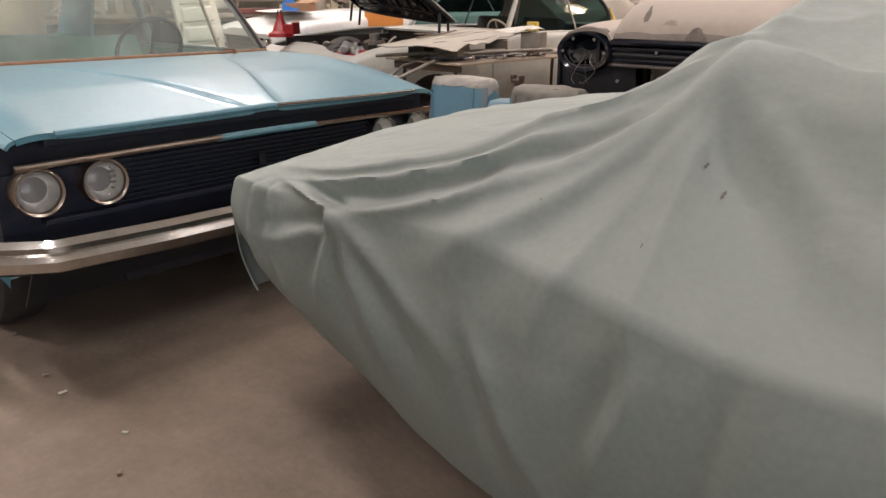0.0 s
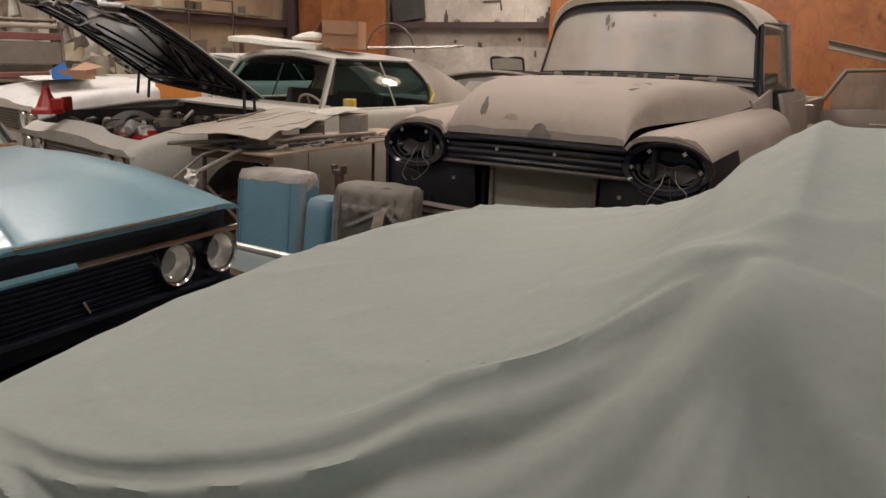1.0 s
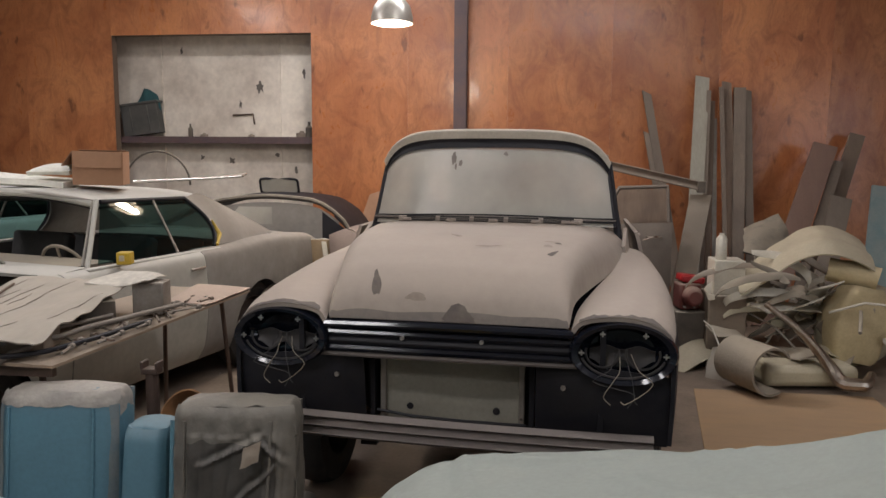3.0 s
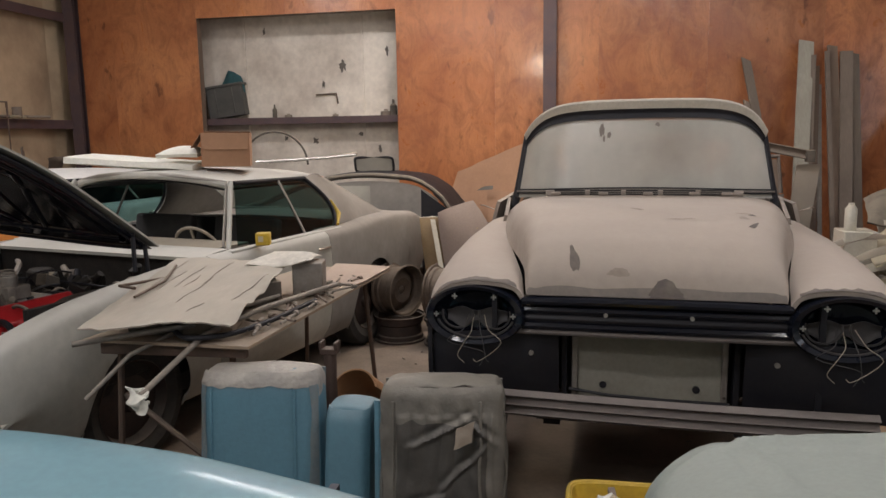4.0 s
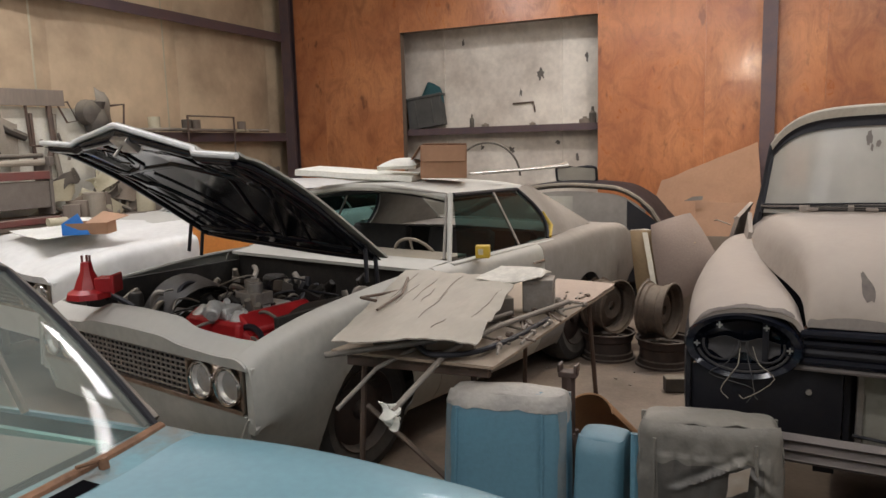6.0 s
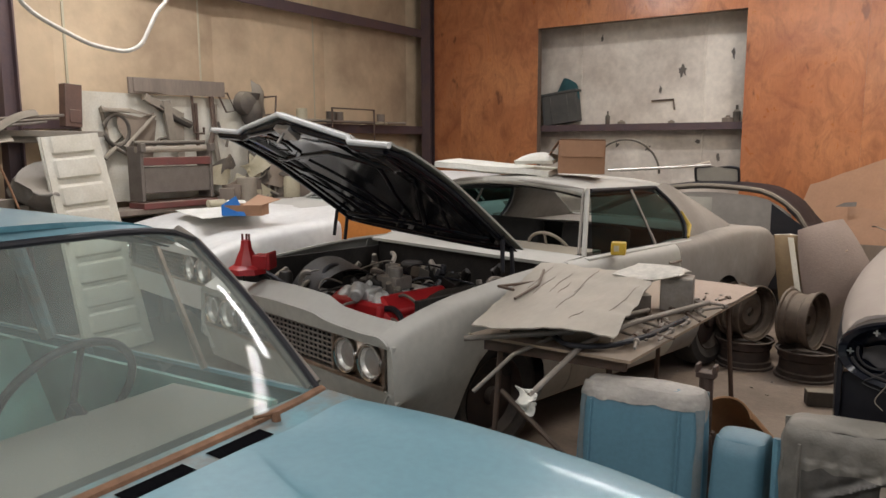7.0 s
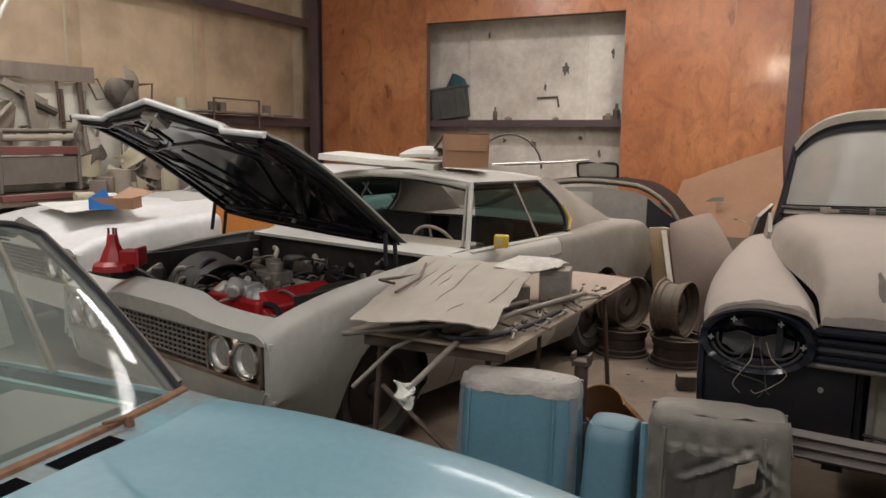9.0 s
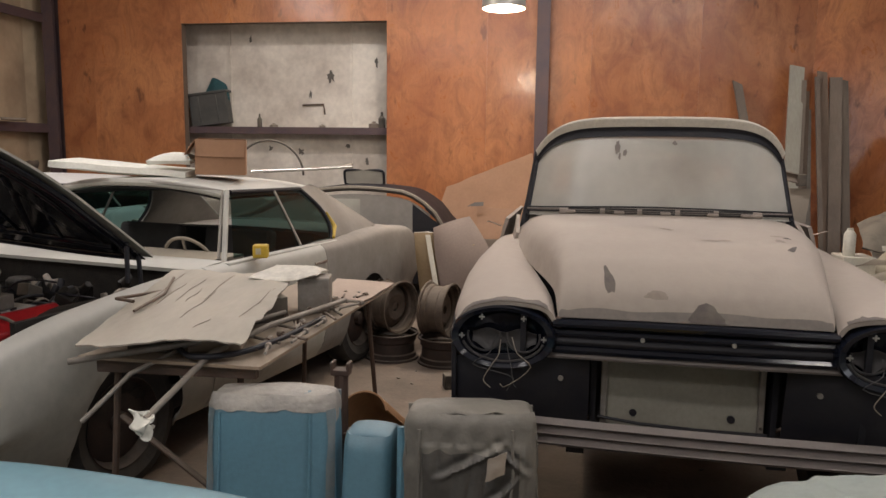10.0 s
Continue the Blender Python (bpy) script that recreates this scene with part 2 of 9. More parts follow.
DUST = (0.40, 0.34, 0.27)
M = {
    "concrete": mat("concrete", (0.27, 0.21, 0.16), 0.75, color2=(0.13, 0.098, 0.072), scale=1.6, amount=0.8, fine=35, bump=0.25, bump_scale=40),
    "plywood": veneer("plywood", (0.58, 0.24, 0.095), (0.39, 0.130, 0.048), (0.19, 0.055, 0.024)),
    "insulation": mat("insulation", (0.62, 0.475, 0.31), 0.75, color2=(0.25, 0.175, 0.115), scale=0.55, amount=0.85, contrast=(0.42, 0.70), fine=6, bump=0.3, bump_scale=9, rnd=0.06),
    "metal_wall": mat("metal_wall", (0.78, 0.715, 0.62), 0.6, color2=(0.22, 0.155, 0.11), scale=0.95, amount=0.75, contrast=(0.42, 0.72), fine=18, bump=0.1, bump_scale=12),
    "steel_purple": mat("steel_purple", (0.070, 0.044, 0.055), 0.55, color2=(0.12, 0.06, 0.05), scale=5, dust=0.6),
    "bounce_wall": mat("bounce_wall", (0.55, 0.50, 0.44), 0.8, scale=1.0),
    "bounce_ceiling": mat("bounce_ceiling", (0.80, 0.785, 0.75), 0.7, color2=(0.70, 0.68, 0.64), scale=1.2, bump=0.1, bump_scale=6),
    # pale blue on up-faces is dust plus painted sheen of the hood
    "turquoise": mat("turquoise", (0.10, 0.255, 0.315), 0.22, color2=(0.13, 0.29, 0.345), scale=2.5, amount=0.7, fine=45, bump=0.012, bump_scale=18, dust=0.22, dust_color=(0.34, 0.43, 0.455), coat=0.45, coat_rough=0.14),
    "panel_pale": mat("panel_pale", (0.14, 0.225, 0.24), 0.5, color2=(0.22, 0.26, 0.25), scale=5, amount=0.9, dust=0.4, dust_color=(0.32, 0.335, 0.31)),
    "turquoise_dull": mat("turquoise_dull", (0.12, 0.26, 0.30), 0.5, color2=(0.17, 0.11, 0.07), scale=7, amount=0.75, bump=0.05),
    "plate_olive": mat("plate_olive", (0.29, 0.275, 0.225), 0.7, color2=(0.22, 0.205, 0.17), scale=4, bump=0.05),
    "shade_black": mat("shade_black", (0.006, 0.006, 0.007), 0.95, bump=0.0, spec=0.0),
    "rust": mat("rust", (0.25, 0.13, 0.07), 0.85, color2=(0.09, 0.055, 0.035), scale=14, bump=0.4),
    "black": mat("black", (0.014, 0.014, 0.019), 0.5, color2=(0.026, 0.024, 0.025), scale=7, bump=0.05, spec=0.3),
    "liner_black": mat("liner_black", (0.008, 0.010, 0.017), 0.06, color2=(0.010, 0.011, 0.016), scale=5, bump=0.015, bump_scale=12, spec=0.5),
    "grille_black": mat("grille_black", (0.012, 0.016, 0.030), 0.35, color2=(0.020, 0.022, 0.030), scale=8, bump=0.03, spec=0.3),
    "chrome": mat("chrome", (0.66, 0.65, 0.63), 0.13, 1.0, color2=(0.40, 0.35, 0.29), scale=9, amount=0.5, bump=0.03, bump_scale=50),
    "chrome_dull": mat("chrome_dull", (0.50, 0.44, 0.38), 0.30, 1.0, color2=(0.25, 0.17, 0.12), scale=7, amount=0.7, bump=0.05),
    # whitish film stands in for light the lens would reflect
    "lens": glass("lens", (0.92, 0.92, 0.9), 0.22, (0.80, 0.79, 0.76), 0.06),
    "reflector": mat("reflector", (0.80, 0.79, 0.75), 0.30, 1.0, scale=20, amount=0.4, bump=0.25, bump_scale=40),
    "windshield": glass("windshield", (0.93, 0.985, 0.955), 0.20, (0.58, 0.64, 0.58), 0.05, 0.9),
    "side_glass": glass("side_glass", (0.86, 0.95, 0.92), 0.10, (0.42, 0.50, 0.46)),
    "dark_glass": glass("dark_glass", (0.12, 0.22, 0.21), 0.02, (0.10, 0.2, 0.2)),
    "dusty_glass": glass("dusty_glass", (0.66, 0.67, 0.64), 0.72, (0.57, 0.545, 0.48), 0.22, 0.7, 1.3),
    "pillar_metal": mat("pillar_metal", (0.16, 0.145, 0.13), 0.45, 0.3, color2=(0.09, 0.08, 0.07), scale=9, dust=0.3),
    "rubber": mat("rubber", (0.018, 0.017, 0.017), 0.75, color2=(0.05, 0.045, 0.04), scale=12, dust=0.25, bump=0.2),
    "rim": mat("rim", (0.08, 0.057, 0.043), 0.65, 0.2, color2=(0.17, 0.125, 0.09), scale=11, dust=0.5, dust_color=(0.23, 0.19, 0.145)),
    "dark_rim": mat("dark_rim", (0.035, 0.025, 0.022), 0.6, 0.2, color2=(0.07, 0.04, 0.032), scale=11, dust=0.3),
    # pale up-face tint is dust plus light painted onto nose and fender tops
    "primer_white": mat("primer_white", (0.43, 0.42, 0.37), 0.5, color2=(0.33, 0.325, 0.285), scale=2.0, amount=0.7, fine=22, bump=0.03, dust=0.6, dust_color=(0.54, 0.52, 0.475)),
    "primer_grey": mat("primer_grey", (0.20, 0.185, 0.17), 0.7, color2=(0.31, 0.295, 0.27), scale=1.6, amount=0.8, fine=20, bump=0.03, dust=0.4),
    "door_grey": mat("door_grey", (0.13, 0.105, 0.088), 0.7, color2=(0.18, 0.15, 0.125), scale=4, dust=0.4),
    "car_white": mat("car_white", (0.78, 0.78, 0.76), 0.34, color2=(0.66, 0.65, 0.62), scale=1.5, amount=0.6, fine=20, bump=0.02, dust=0.25, dust_color=(0.56, 0.53, 0.48)),
    "truck_dust": mat("truck_dust", (0.36, 0.307, 0.258), 0.72, color2=(0.27, 0.225, 0.19), scale=3.4, amount=0.9, fine=30, bump=0.05, dust=0.7, dust_color=(0.43, 0.366, 0.31)),
    "lip_grey": mat("lip_grey", (0.19, 0.165, 0.145), 0.75, color2=(0.25, 0.215, 0.185), scale=9, amount=0.7, bump=0.05),
    "ring_grey": mat("ring_grey", (0.045, 0.042, 0.042), 0.6, color2=(0.07, 0.062, 0.056), scale=14, bump=0.1),
    "truck_scuff": mat("truck_scuff", (0.12, 0.10, 0.09), 0.8, color2=(0.20, 0.17, 0.14), scale=14, bump=0.1),
    "seat_top": mat("seat_top", (0.42, 0.39, 0.345), 0.6, color2=(0.27, 0.255, 0.235), scale=11, amount=0.9, bump=0.5, bump_scale=35, dust=0.3, dust_color=(0.46, 0.42, 0.36)),
    "seat_wrap": mat("seat_wrap", (0.165, 0.152, 0.128), 0.40, color2=(0.09, 0.086, 0.076), scale=7, amount=0.8, bump=0.3, bump_scale=40, dust=0.5, dust_color=(0.33, 0.30, 0.25)),
    "jack_brown": mat("jack_brown", (0.060, 0.036, 0.027), 0.6, color2=(0.10, 0.06, 0.045), scale=12, bump=0.2, dust=0.2),
    "truck_worn": mat("truck_worn", (0.31, 0.26, 0.22), 0.75, color2=(0.24, 0.20, 0.165), scale=11, bump=0.05),
    "truck_roof": mat("truck_roof", (0.60, 0.55, 0.46), 0.6, color2=(0.48, 0.43, 0.35), scale=3, dust=0.6, dust_color=(0.62, 0.56, 0.48)),
    "interior_dark": mat("interior_dark", (0.03, 0.028, 0.026), 0.85, scale=8),
    "dash_pale": mat("dash_pale", (0.11, 0.135, 0.123), 0.7, color2=(0.075, 0.095, 0.09), scale=5, dust=0.4),
    "interior_teal": mat("interior_teal", (0.16, 0.38, 0.32), 0.6, color2=(0.08, 0.19, 0.18), scale=6),
    "seat_blue": mat("seat_blue", (0.10, 0.245, 0.325), 0.5, color2=(0.07, 0.18, 0.245), scale=4, amount=0.6, bump=0.1, bump_scale=120, dust=0.3),
    "seat_edge": mat("seat_edge", (0.22, 0.235, 0.235), 0.8, color2=(0.10, 0.18, 0.225), scale=9, amount=0.9, dust=0.75, dust_color=(0.30, 0.285, 0.255)),
    "seat_grey": mat("seat_grey", (0.070, 0.064, 0.056), 0.42, color2=(0.045, 0.043, 0.040), scale=6, bump=0.2, dust=0.25, dust_color=(0.28, 0.255, 0.22)),
    "tarp": mat("tarp", (0.235, 0.283, 0.260), 0.6, color2=(0.19, 0.235, 0.217), scale=1.1, amount=0.6, fine=70, bump=0.10, bump_scale=26, dust=0.36, dust_color=(0.345, 0.338, 0.300)),
    "stain": mat("stain", (0.13, 0.115, 0.10), 0.85, color2=(0.16, 0.14, 0.12), scale=20),
    "board_tan": mat("board_tan", (0.36, 0.265, 0.185), 0.75, color2=(0.27, 0.20, 0.14), scale=5, stretch=(3, 0.6, 1), fine=50, bump=0.1, dust=0.45, dust_color=(0.36, 0.32, 0.265)),
    "cardboard": mat("cardboard", (0.37, 0.20, 0.112), 0.8, color2=(0.29, 0.155, 0.085), scale=5, fine=40, bump=0.05, dust=0.18, rnd=0.08),
    "cardboard_dusty": mat("cardboard_dusty", (0.27, 0.21, 0.155), 0.85, color2=(0.20, 0.155, 0.115), scale=5, fine=40, bump=0.15, dust=0.85, dust_color=(0.34, 0.31, 0.26)),
    "sheet_streaked": mat("sheet_streaked", (0.40, 0.348, 0.285), 0.8, color2=(0.27, 0.24, 0.20), scale=5, amount=0.8, fine=30, bump=0.08, bump_scale=25, stretch=(2.0, 0.6, 1), dust=0.5, dust_color=(0.47, 0.435, 0.365)),
    "ply_floor": mat("ply_floor", (0.40, 0.24, 0.11), 0.7, color2=(0.32, 0.19, 0.09), scale=3, stretch=(1, 4, 1), bump=0.05, dust=0.3),
    "roll_tan": mat("roll_tan", (0.46, 0.25, 0.12), 0.6, color2=(0.36, 0.19, 0.09), scale=4, bump=0.05),
    "crate_grey": mat("crate_grey", (0.055, 0.055, 0.052), 0.7, color2=(0.10, 0.095, 0.085), scale=7, dust=0.5, dust_color=(0.20, 0.19, 0.16)),
    "card_tan": mat("card_tan", (0.26, 0.198, 0.165), 0.8, color2=(0.24, 0.175, 0.145), scale=5, dust=0.35, dust_color=(0.31, 0.26, 0.22)),
    "card_pink": mat("card_pink", (0.44, 0.325, 0.255), 0.8, color2=(0.35, 0.25, 0.19), scale=5, dust=0.4, dust_color=(0.46, 0.39, 0.32)),
    "card_gold": mat("card_gold", (0.31, 0.215, 0.11), 0.8, color2=(0.26, 0.18, 0.10), scale=5, dust=0.35, dust_color=(0.38, 0.32, 0.24)),
    "wood": mat("wood", (0.20, 0.14, 0.10), 0.75, color2=(0.115, 0.08, 0.058), scale=7, stretch=(1, 1, 0.15), bump=0.2, dust=0.4, rnd=0.2),
    "wood_grey": mat("wood_grey", (0.215, 0.172, 0.135), 0.8, color2=(0.13, 0.10, 0.08), scale=6, stretch=(1, 1, 0.2), bump=0.2, dust=0.3, rnd=0.2),
    "plank_pale": mat("plank_pale", (0.40, 0.39, 0.325), 0.75, color2=(0.28, 0.26, 0.21), scale=6, stretch=(1, 1, 0.2), bump=0.2, dust=0.3),
    "board_red": mat("board_red", (0.22, 0.125, 0.095), 0.75, color2=(0.15, 0.075, 0.06), scale=4, stretch=(2, 1, 0.4), dust=0.35, dust_color=(0.33, 0.28, 0.22)),
    "beam": mat("beam", (0.15, 0.13, 0.12), 0.75, color2=(0.10, 0.085, 0.08), scale=5, stretch=(0.15, 1, 1), bump=0.2, dust=0.6, dust_color=(0.22, 0.19, 0.17)),
    "iron": mat("iron", (0.10, 0.07, 0.055), 0.65, 0.4, color2=(0.16, 0.09, 0.06), scale=14, dust=0.5, bump=0.2),
    "pipe": mat("pipe", (0.31, 0.285, 0.255), 0.5, 0.5, color2=(0.18, 0.15, 0.125), scale=9, dust=0.5),
    "dusty_junk": mat("dusty_junk", (0.27, 0.23, 0.18), 0.85, color2=(0.18, 0.15, 0.115), scale=6, bump=0.2, dust=0.7, dust_color=(0.42, 0.37, 0.29), rnd=0.25),
    "dark_junk": mat("dark_junk", (0.07, 0.06, 0.05), 0.8, color2=(0.12, 0.095, 0.075), scale=9, dust=0.75, dust_color=(0.30, 0.26, 0.2), rnd=0.3),
    "bender_grey": mat("bender_grey", (0.15, 0.125, 0.105), 0.75, color2=(0.10, 0.08, 0.065), scale=9, dust=0.5, dust_color=(0.36, 0.31, 0.24)),
    "cream": mat("cream", (0.52, 0.47, 0.33), 0.6, color2=(0.42, 0.37, 0.25), scale=5, dust=0.4),
    "white_paint": mat("white_paint", (0.66, 0.63, 0.54), 0.55, color2=(0.52, 0.47, 0.36), scale=5, bump=0.05, dust=0.3),
    "foam": mat("foam", (0.72, 0.71, 0.64), 0.8, scale=7, bump=0.1, color2=(0.62, 0.59, 0.5)),
    "red": mat("red", (0.40, 0.018, 0.02), 0.35, color2=(0.28, 0.012, 0.015), scale=8, bump=0.05),
    "red_dull": mat("red_dull", (0.16, 0.035, 0.03), 0.65, color2=(0.10, 0.04, 0.03), scale=8, dust=0.5),
    "yellow": mat("yellow", (0.62, 0.42, 0.03), 0.5, color2=(0.45, 0.3, 0.03), scale=12, dust=0.2),
    "orange": mat("orange", (0.62, 0.22, 0.03), 0.6, color2=(0.5, 0.17, 0.03), scale=5),
    "blue_card": mat("blue_card", (0.03, 0.20, 0.62), 0.5, color2=(0.03, 0.16, 0.5), scale=8),
    "paper": mat("paper", (0.74, 0.73, 0.68), 0.7, color2=(0.6, 0.58, 0.52), scale=6),
    "alloy_cast": mat("alloy_cast", (0.62, 0.61, 0.58), 0.42, 0.35, color2=(0.42, 0.40, 0.37), scale=18, bump=0.3),
    "alloy": mat("alloy", (0.62, 0.60, 0.56), 0.35, 0.9, color2=(0.4, 0.37, 0.33), scale=14, bump=0.2),
    "engine_dark": mat("engine_dark", (0.016, 0.015, 0.014), 0.5, 0.0, color2=(0.040, 0.034, 0.029), scale=14, bump=0.3, dust=0.03, spec=0.3),
    "lampshade": mat("lampshade", (0.60, 0.58, 0.53), 0.35, 0.7, scale=10, amount=0.4, bump=0.02),
    "cord": mat("cord", (0.66, 0.62, 0.54), 0.6, scale=20),
    "case_brown": mat("case_brown", (0.13, 0.065, 0.045), 0.65, color2=(0.08, 0.045, 0.035), scale=8, dust=0.5),
    "cream_foam": mat("cream_foam", (0.56, 0.46, 0.26), 0.85, color2=(0.40, 0.31, 0.17), scale=5, bump=0.2, dust=0.3),
    "cloth": mat("cloth", (0.30, 0.28, 0.25), 0.9, color2=(0.18, 0.165, 0.145), scale=5, bump=0.3, dust=0.7),
    "teal_cloth": mat("teal_cloth", (0.03, 0.11, 0.12), 0.8, color2=(0.02, 0.05, 0.06), scale=8),
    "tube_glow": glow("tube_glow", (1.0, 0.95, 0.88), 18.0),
    "bulb_glow": glow("bulb_glow", (1.0, 0.85, 0.62), 9.0),
}

# ---- mesh helpers ----


class Geo:
    """Collects vertices and faces of one mesh."""

    def __init__(self):
        self.v, self.f = [], []

    def add(self, verts, faces, m=None):
        o = len(self.v)
        self.v += [tuple(m @ Vector(p)) if m else tuple(p) for p in verts]
        self.f += [tuple(i + o for i in q) for q in faces]
        return self

    def box(self, c, s, rot=(0, 0, 0), m=None):
        x, y, z = (k / 2 for k in s)
        vs = [(a * x, b * y, d * z) for a in (-1, 1) for b in (-1, 1) for d in (-1, 1)]
        t = pose(*c, *rot)
        return self.add(vs, [(0, 1, 3, 2), (4, 6, 7, 5), (0, 4, 5, 1), (2, 3, 7, 6), (0, 2, 6, 4), (1, 5, 7, 3)], m @ t if m else t)

    def tube(self, pts, r, n=10, caps=True, flat=1.0):
        pts = [Vector(p) for p in pts]
        rs = r if isinstance(r, (list, tuple)) else [r] * len(pts)
        up = Vector((0, 0, 1)) if abs((pts[-1] - pts[0]).normalized().z) < 0.9 else Vector((1, 0, 0))
        rings = []
        for i, p in enumerate(pts):
            d = (pts[min(i + 1, len(pts) - 1)] - pts[max(i - 1, 0)]).normalized()
            a = d.cross(up).normalized()
            b = a.cross(d)
            rings.append([p + rs[i] * (math.cos(k * math.tau / n) * a + flat * math.sin(k * math.tau / n) * b) for k in range(n)])
        vs = [q for ring in rings for q in ring]
        fs = [(i * n + k, i * n + (k + 1) % n, (i + 1) * n + (k + 1) % n, (i + 1) * n + k) for i in range(len(pts) - 1) for k in range(n)]
        if caps:
            fs += [tuple(range(n))[::-1], tuple((len(pts) - 1) * n + k for k in range(n))]
        return self.add(vs, fs)

    def lathe(self, profile, n=28, m=None, closed=False):
        """Profile of (radius, height) turned about the local z axis."""
        vs = [(r * math.cos(k * math.tau / n), r * math.sin(k * math.tau / n), z) for r, z in profile for k in range(n)]
        rows = len(profile)
        fs = [(i * n + k, i * n + (k + 1) % n, ((i + 1) % rows) * n + (k + 1) % n, ((i + 1) % rows) * n + k) for i in range(rows if closed else rows - 1) for k in range(n)]
        return self.add(vs, fs, m)

    def grid(self, fn, nu, nv, m=None, drop=None):
        vs = [fn(i / nu, j / nv) for i in range(nu + 1) for j in range(nv + 1)]
        fs = [(i * (nv + 1) + j, (i + 1) * (nv + 1) + j, (i + 1) * (nv + 1) + j + 1, i * (nv + 1) + j + 1) for i in range(nu) for j in range(nv)]
        if drop:
            fs = [q for q in fs if not drop([vs[k] for k in q])]
        return self.add(vs, fs, m)


def thing(name, m, label, category, group="", kind=""):
    ob = new(name)
    ob.empty_display_size = 0.2
    ob.matrix_basis = m
    return tagged(ob, label, category, group, kind)


def thicken(bm, t):
    """Give an open sheet a second face at a distance along its normals, and a rim."""
    bm.normal_update()
    bm.verts.index_update()
    verts, faces = list(bm.verts), list(bm.faces)
    rim = [(e.link_loops[0].vert, e.link_loops[0].link_loop_next.vert) for e in bm.edges if len(e.link_faces) == 1]
    twin = [bm.verts.new(v.co + v.normal * t) for v in verts]
    for f in faces:
        bm.faces.new([twin[v.index] for v in reversed(f.verts)])
    for a, b in rim:
        bm.faces.new((b, a, twin[a.index], twin[b.index]))
    if t > 0:
        for f in bm.faces:
            f.normal_flip()


def part(name, geo, material, parent=None, label="", m=None, smooth=35, bevel=0.0, solid=0.0, sub=0, offset=-1.0):
    me = bpy.data.meshes.new(name)
    me.from_pydata(geo.v, [], geo.f)
    me.validate()
    bm = bmesh.new()
    bm.from_mesh(me)
    bmesh.ops.remove_doubles(bm, verts=bm.verts, dist=1e-5)
    bmesh.ops.recalc_face_normals(bm, faces=bm.faces)
    if solid:
        thicken(bm, solid if offset > 0 else -solid)
    bm.to_mesh(me)
    bm.free()
    me.materials.append(M[material] if isinstance(material, str) else material)
    if smooth:
        me.shade_smooth()
        me.set_sharp_from_angle(angle=radians(smooth))
    ob = new(name, me)
    ob.parent = parent
    if m is not None:
        ob.matrix_basis = m
    if sub:
        md = ob.modifiers.new("round", "SUBSURF")
        md.levels = md.render_levels = sub
    if bevel:
        md = ob.modifiers.new("edge", "BEVEL")
        md.width, md.segments, md.limit_method = bevel, 2, "ANGLE"
    return tagged(ob, label) if label else ob


def solo(name, geo, material, m, label, category, group="", kind="", **kw):
    ob = part(name, geo, material, None, m=m, **kw)
    return tagged(ob, label, category, group, kind)


def lerp_table(table, x):
    """Smooth value from a table of (x, values), x falling or rising."""
    t = sorted(table)
    xs = [p[0] for p in t]
    if x <= xs[0]:
        return t[0][1]
    if x >= xs[-1]:
        return t[-1][1]
    i = max(k for k in range(len(xs)) if xs[k] <= x)
    i = min(i, len(xs) - 2)
    h = xs[i + 1] - xs[i]
    s = (x - xs[i]) / h

    def slope(k, j):
        if k == 0 or k == len(xs) - 1:
            return 0 if len(xs) < 2 else (t[min(k + 1, len(xs) - 1)][1][j] - t[max(k - 1, 0)][1][j]) / (xs[min(k + 1, len(xs) - 1)] - xs[max(k - 1, 0)])
        a = (t[k][1][j] - t[k - 1][1][j]) / (xs[k] - xs[k - 1])
        b = (t[k + 1][1][j] - t[k][1][j]) / (xs[k + 1] - xs[k])
        return 0 if a * b <= 0 else 2 * a * b / (a + b)

    out = []
    for j in range(len(t[0][1])):
        p0, p1 = t[i][1][j], t[i + 1][1][j]
        m0, m1 = slope(i, j) * h, slope(i + 1, j) * h
        out.append((2 * s**3 - 3 * s**2 + 1) * p0 + (s**3 - 2 * s**2 + s) * m0 + (3 * s**2 - 2 * s**3) * p1 + (s**3 - s**2) * m1)
    return out


class Shell:
    """A car's outer skin: half sections (y, z) at stations along x, smoothed both ways."""

    def __init__(self, stations):
        self.table = [(x, [c for p in pts for c in p]) for x, pts in stations]

    def at(self, x, v, side=1):
        row = lerp_table(self.table, x)
        ys = [(k, [row[2 * k], row[2 * k + 1]]) for k in range(len(row) // 2)]
        y, z = lerp_table(ys, v)
        return (x, side * y, z)

    def patch(self, x0, x1, v0, v1, nu, nv, side=1, arches=(), mirror=False):
        """Skin between two stations and two lines; arches: wheel openings (x, z, radius)."""
        g = Geo()

        def fn(a, b):
            x = x0 + (x1 - x0) * a
            if mirror:
                v = -v1 + 2 * v1 * b
                p = self.at(x, abs(v), 1 if v >= 0 else -1)
            else:
                p = self.at(x, v0 + (v1 - v0) * b, side)
            for ax, az, r in arches:
                d = math.hypot(p[0] - ax, p[2] - az)
                if d < r and d > r * 0.72 and p[2] < az + r:
                    k = r / d
                    p = (ax + (p[0] - ax) * k, p[1], az + (p[2] - az) * k)
            return p

        def gone(q):
            c = [sum(p[k] for p in q) / 4 for k in range(3)]
            return any(math.hypot(c[0] - ax, c[2] - az) < r * 0.97 for ax, az, r in arches)

        return g.grid(fn, nu, nv, drop=gone if arches else None)


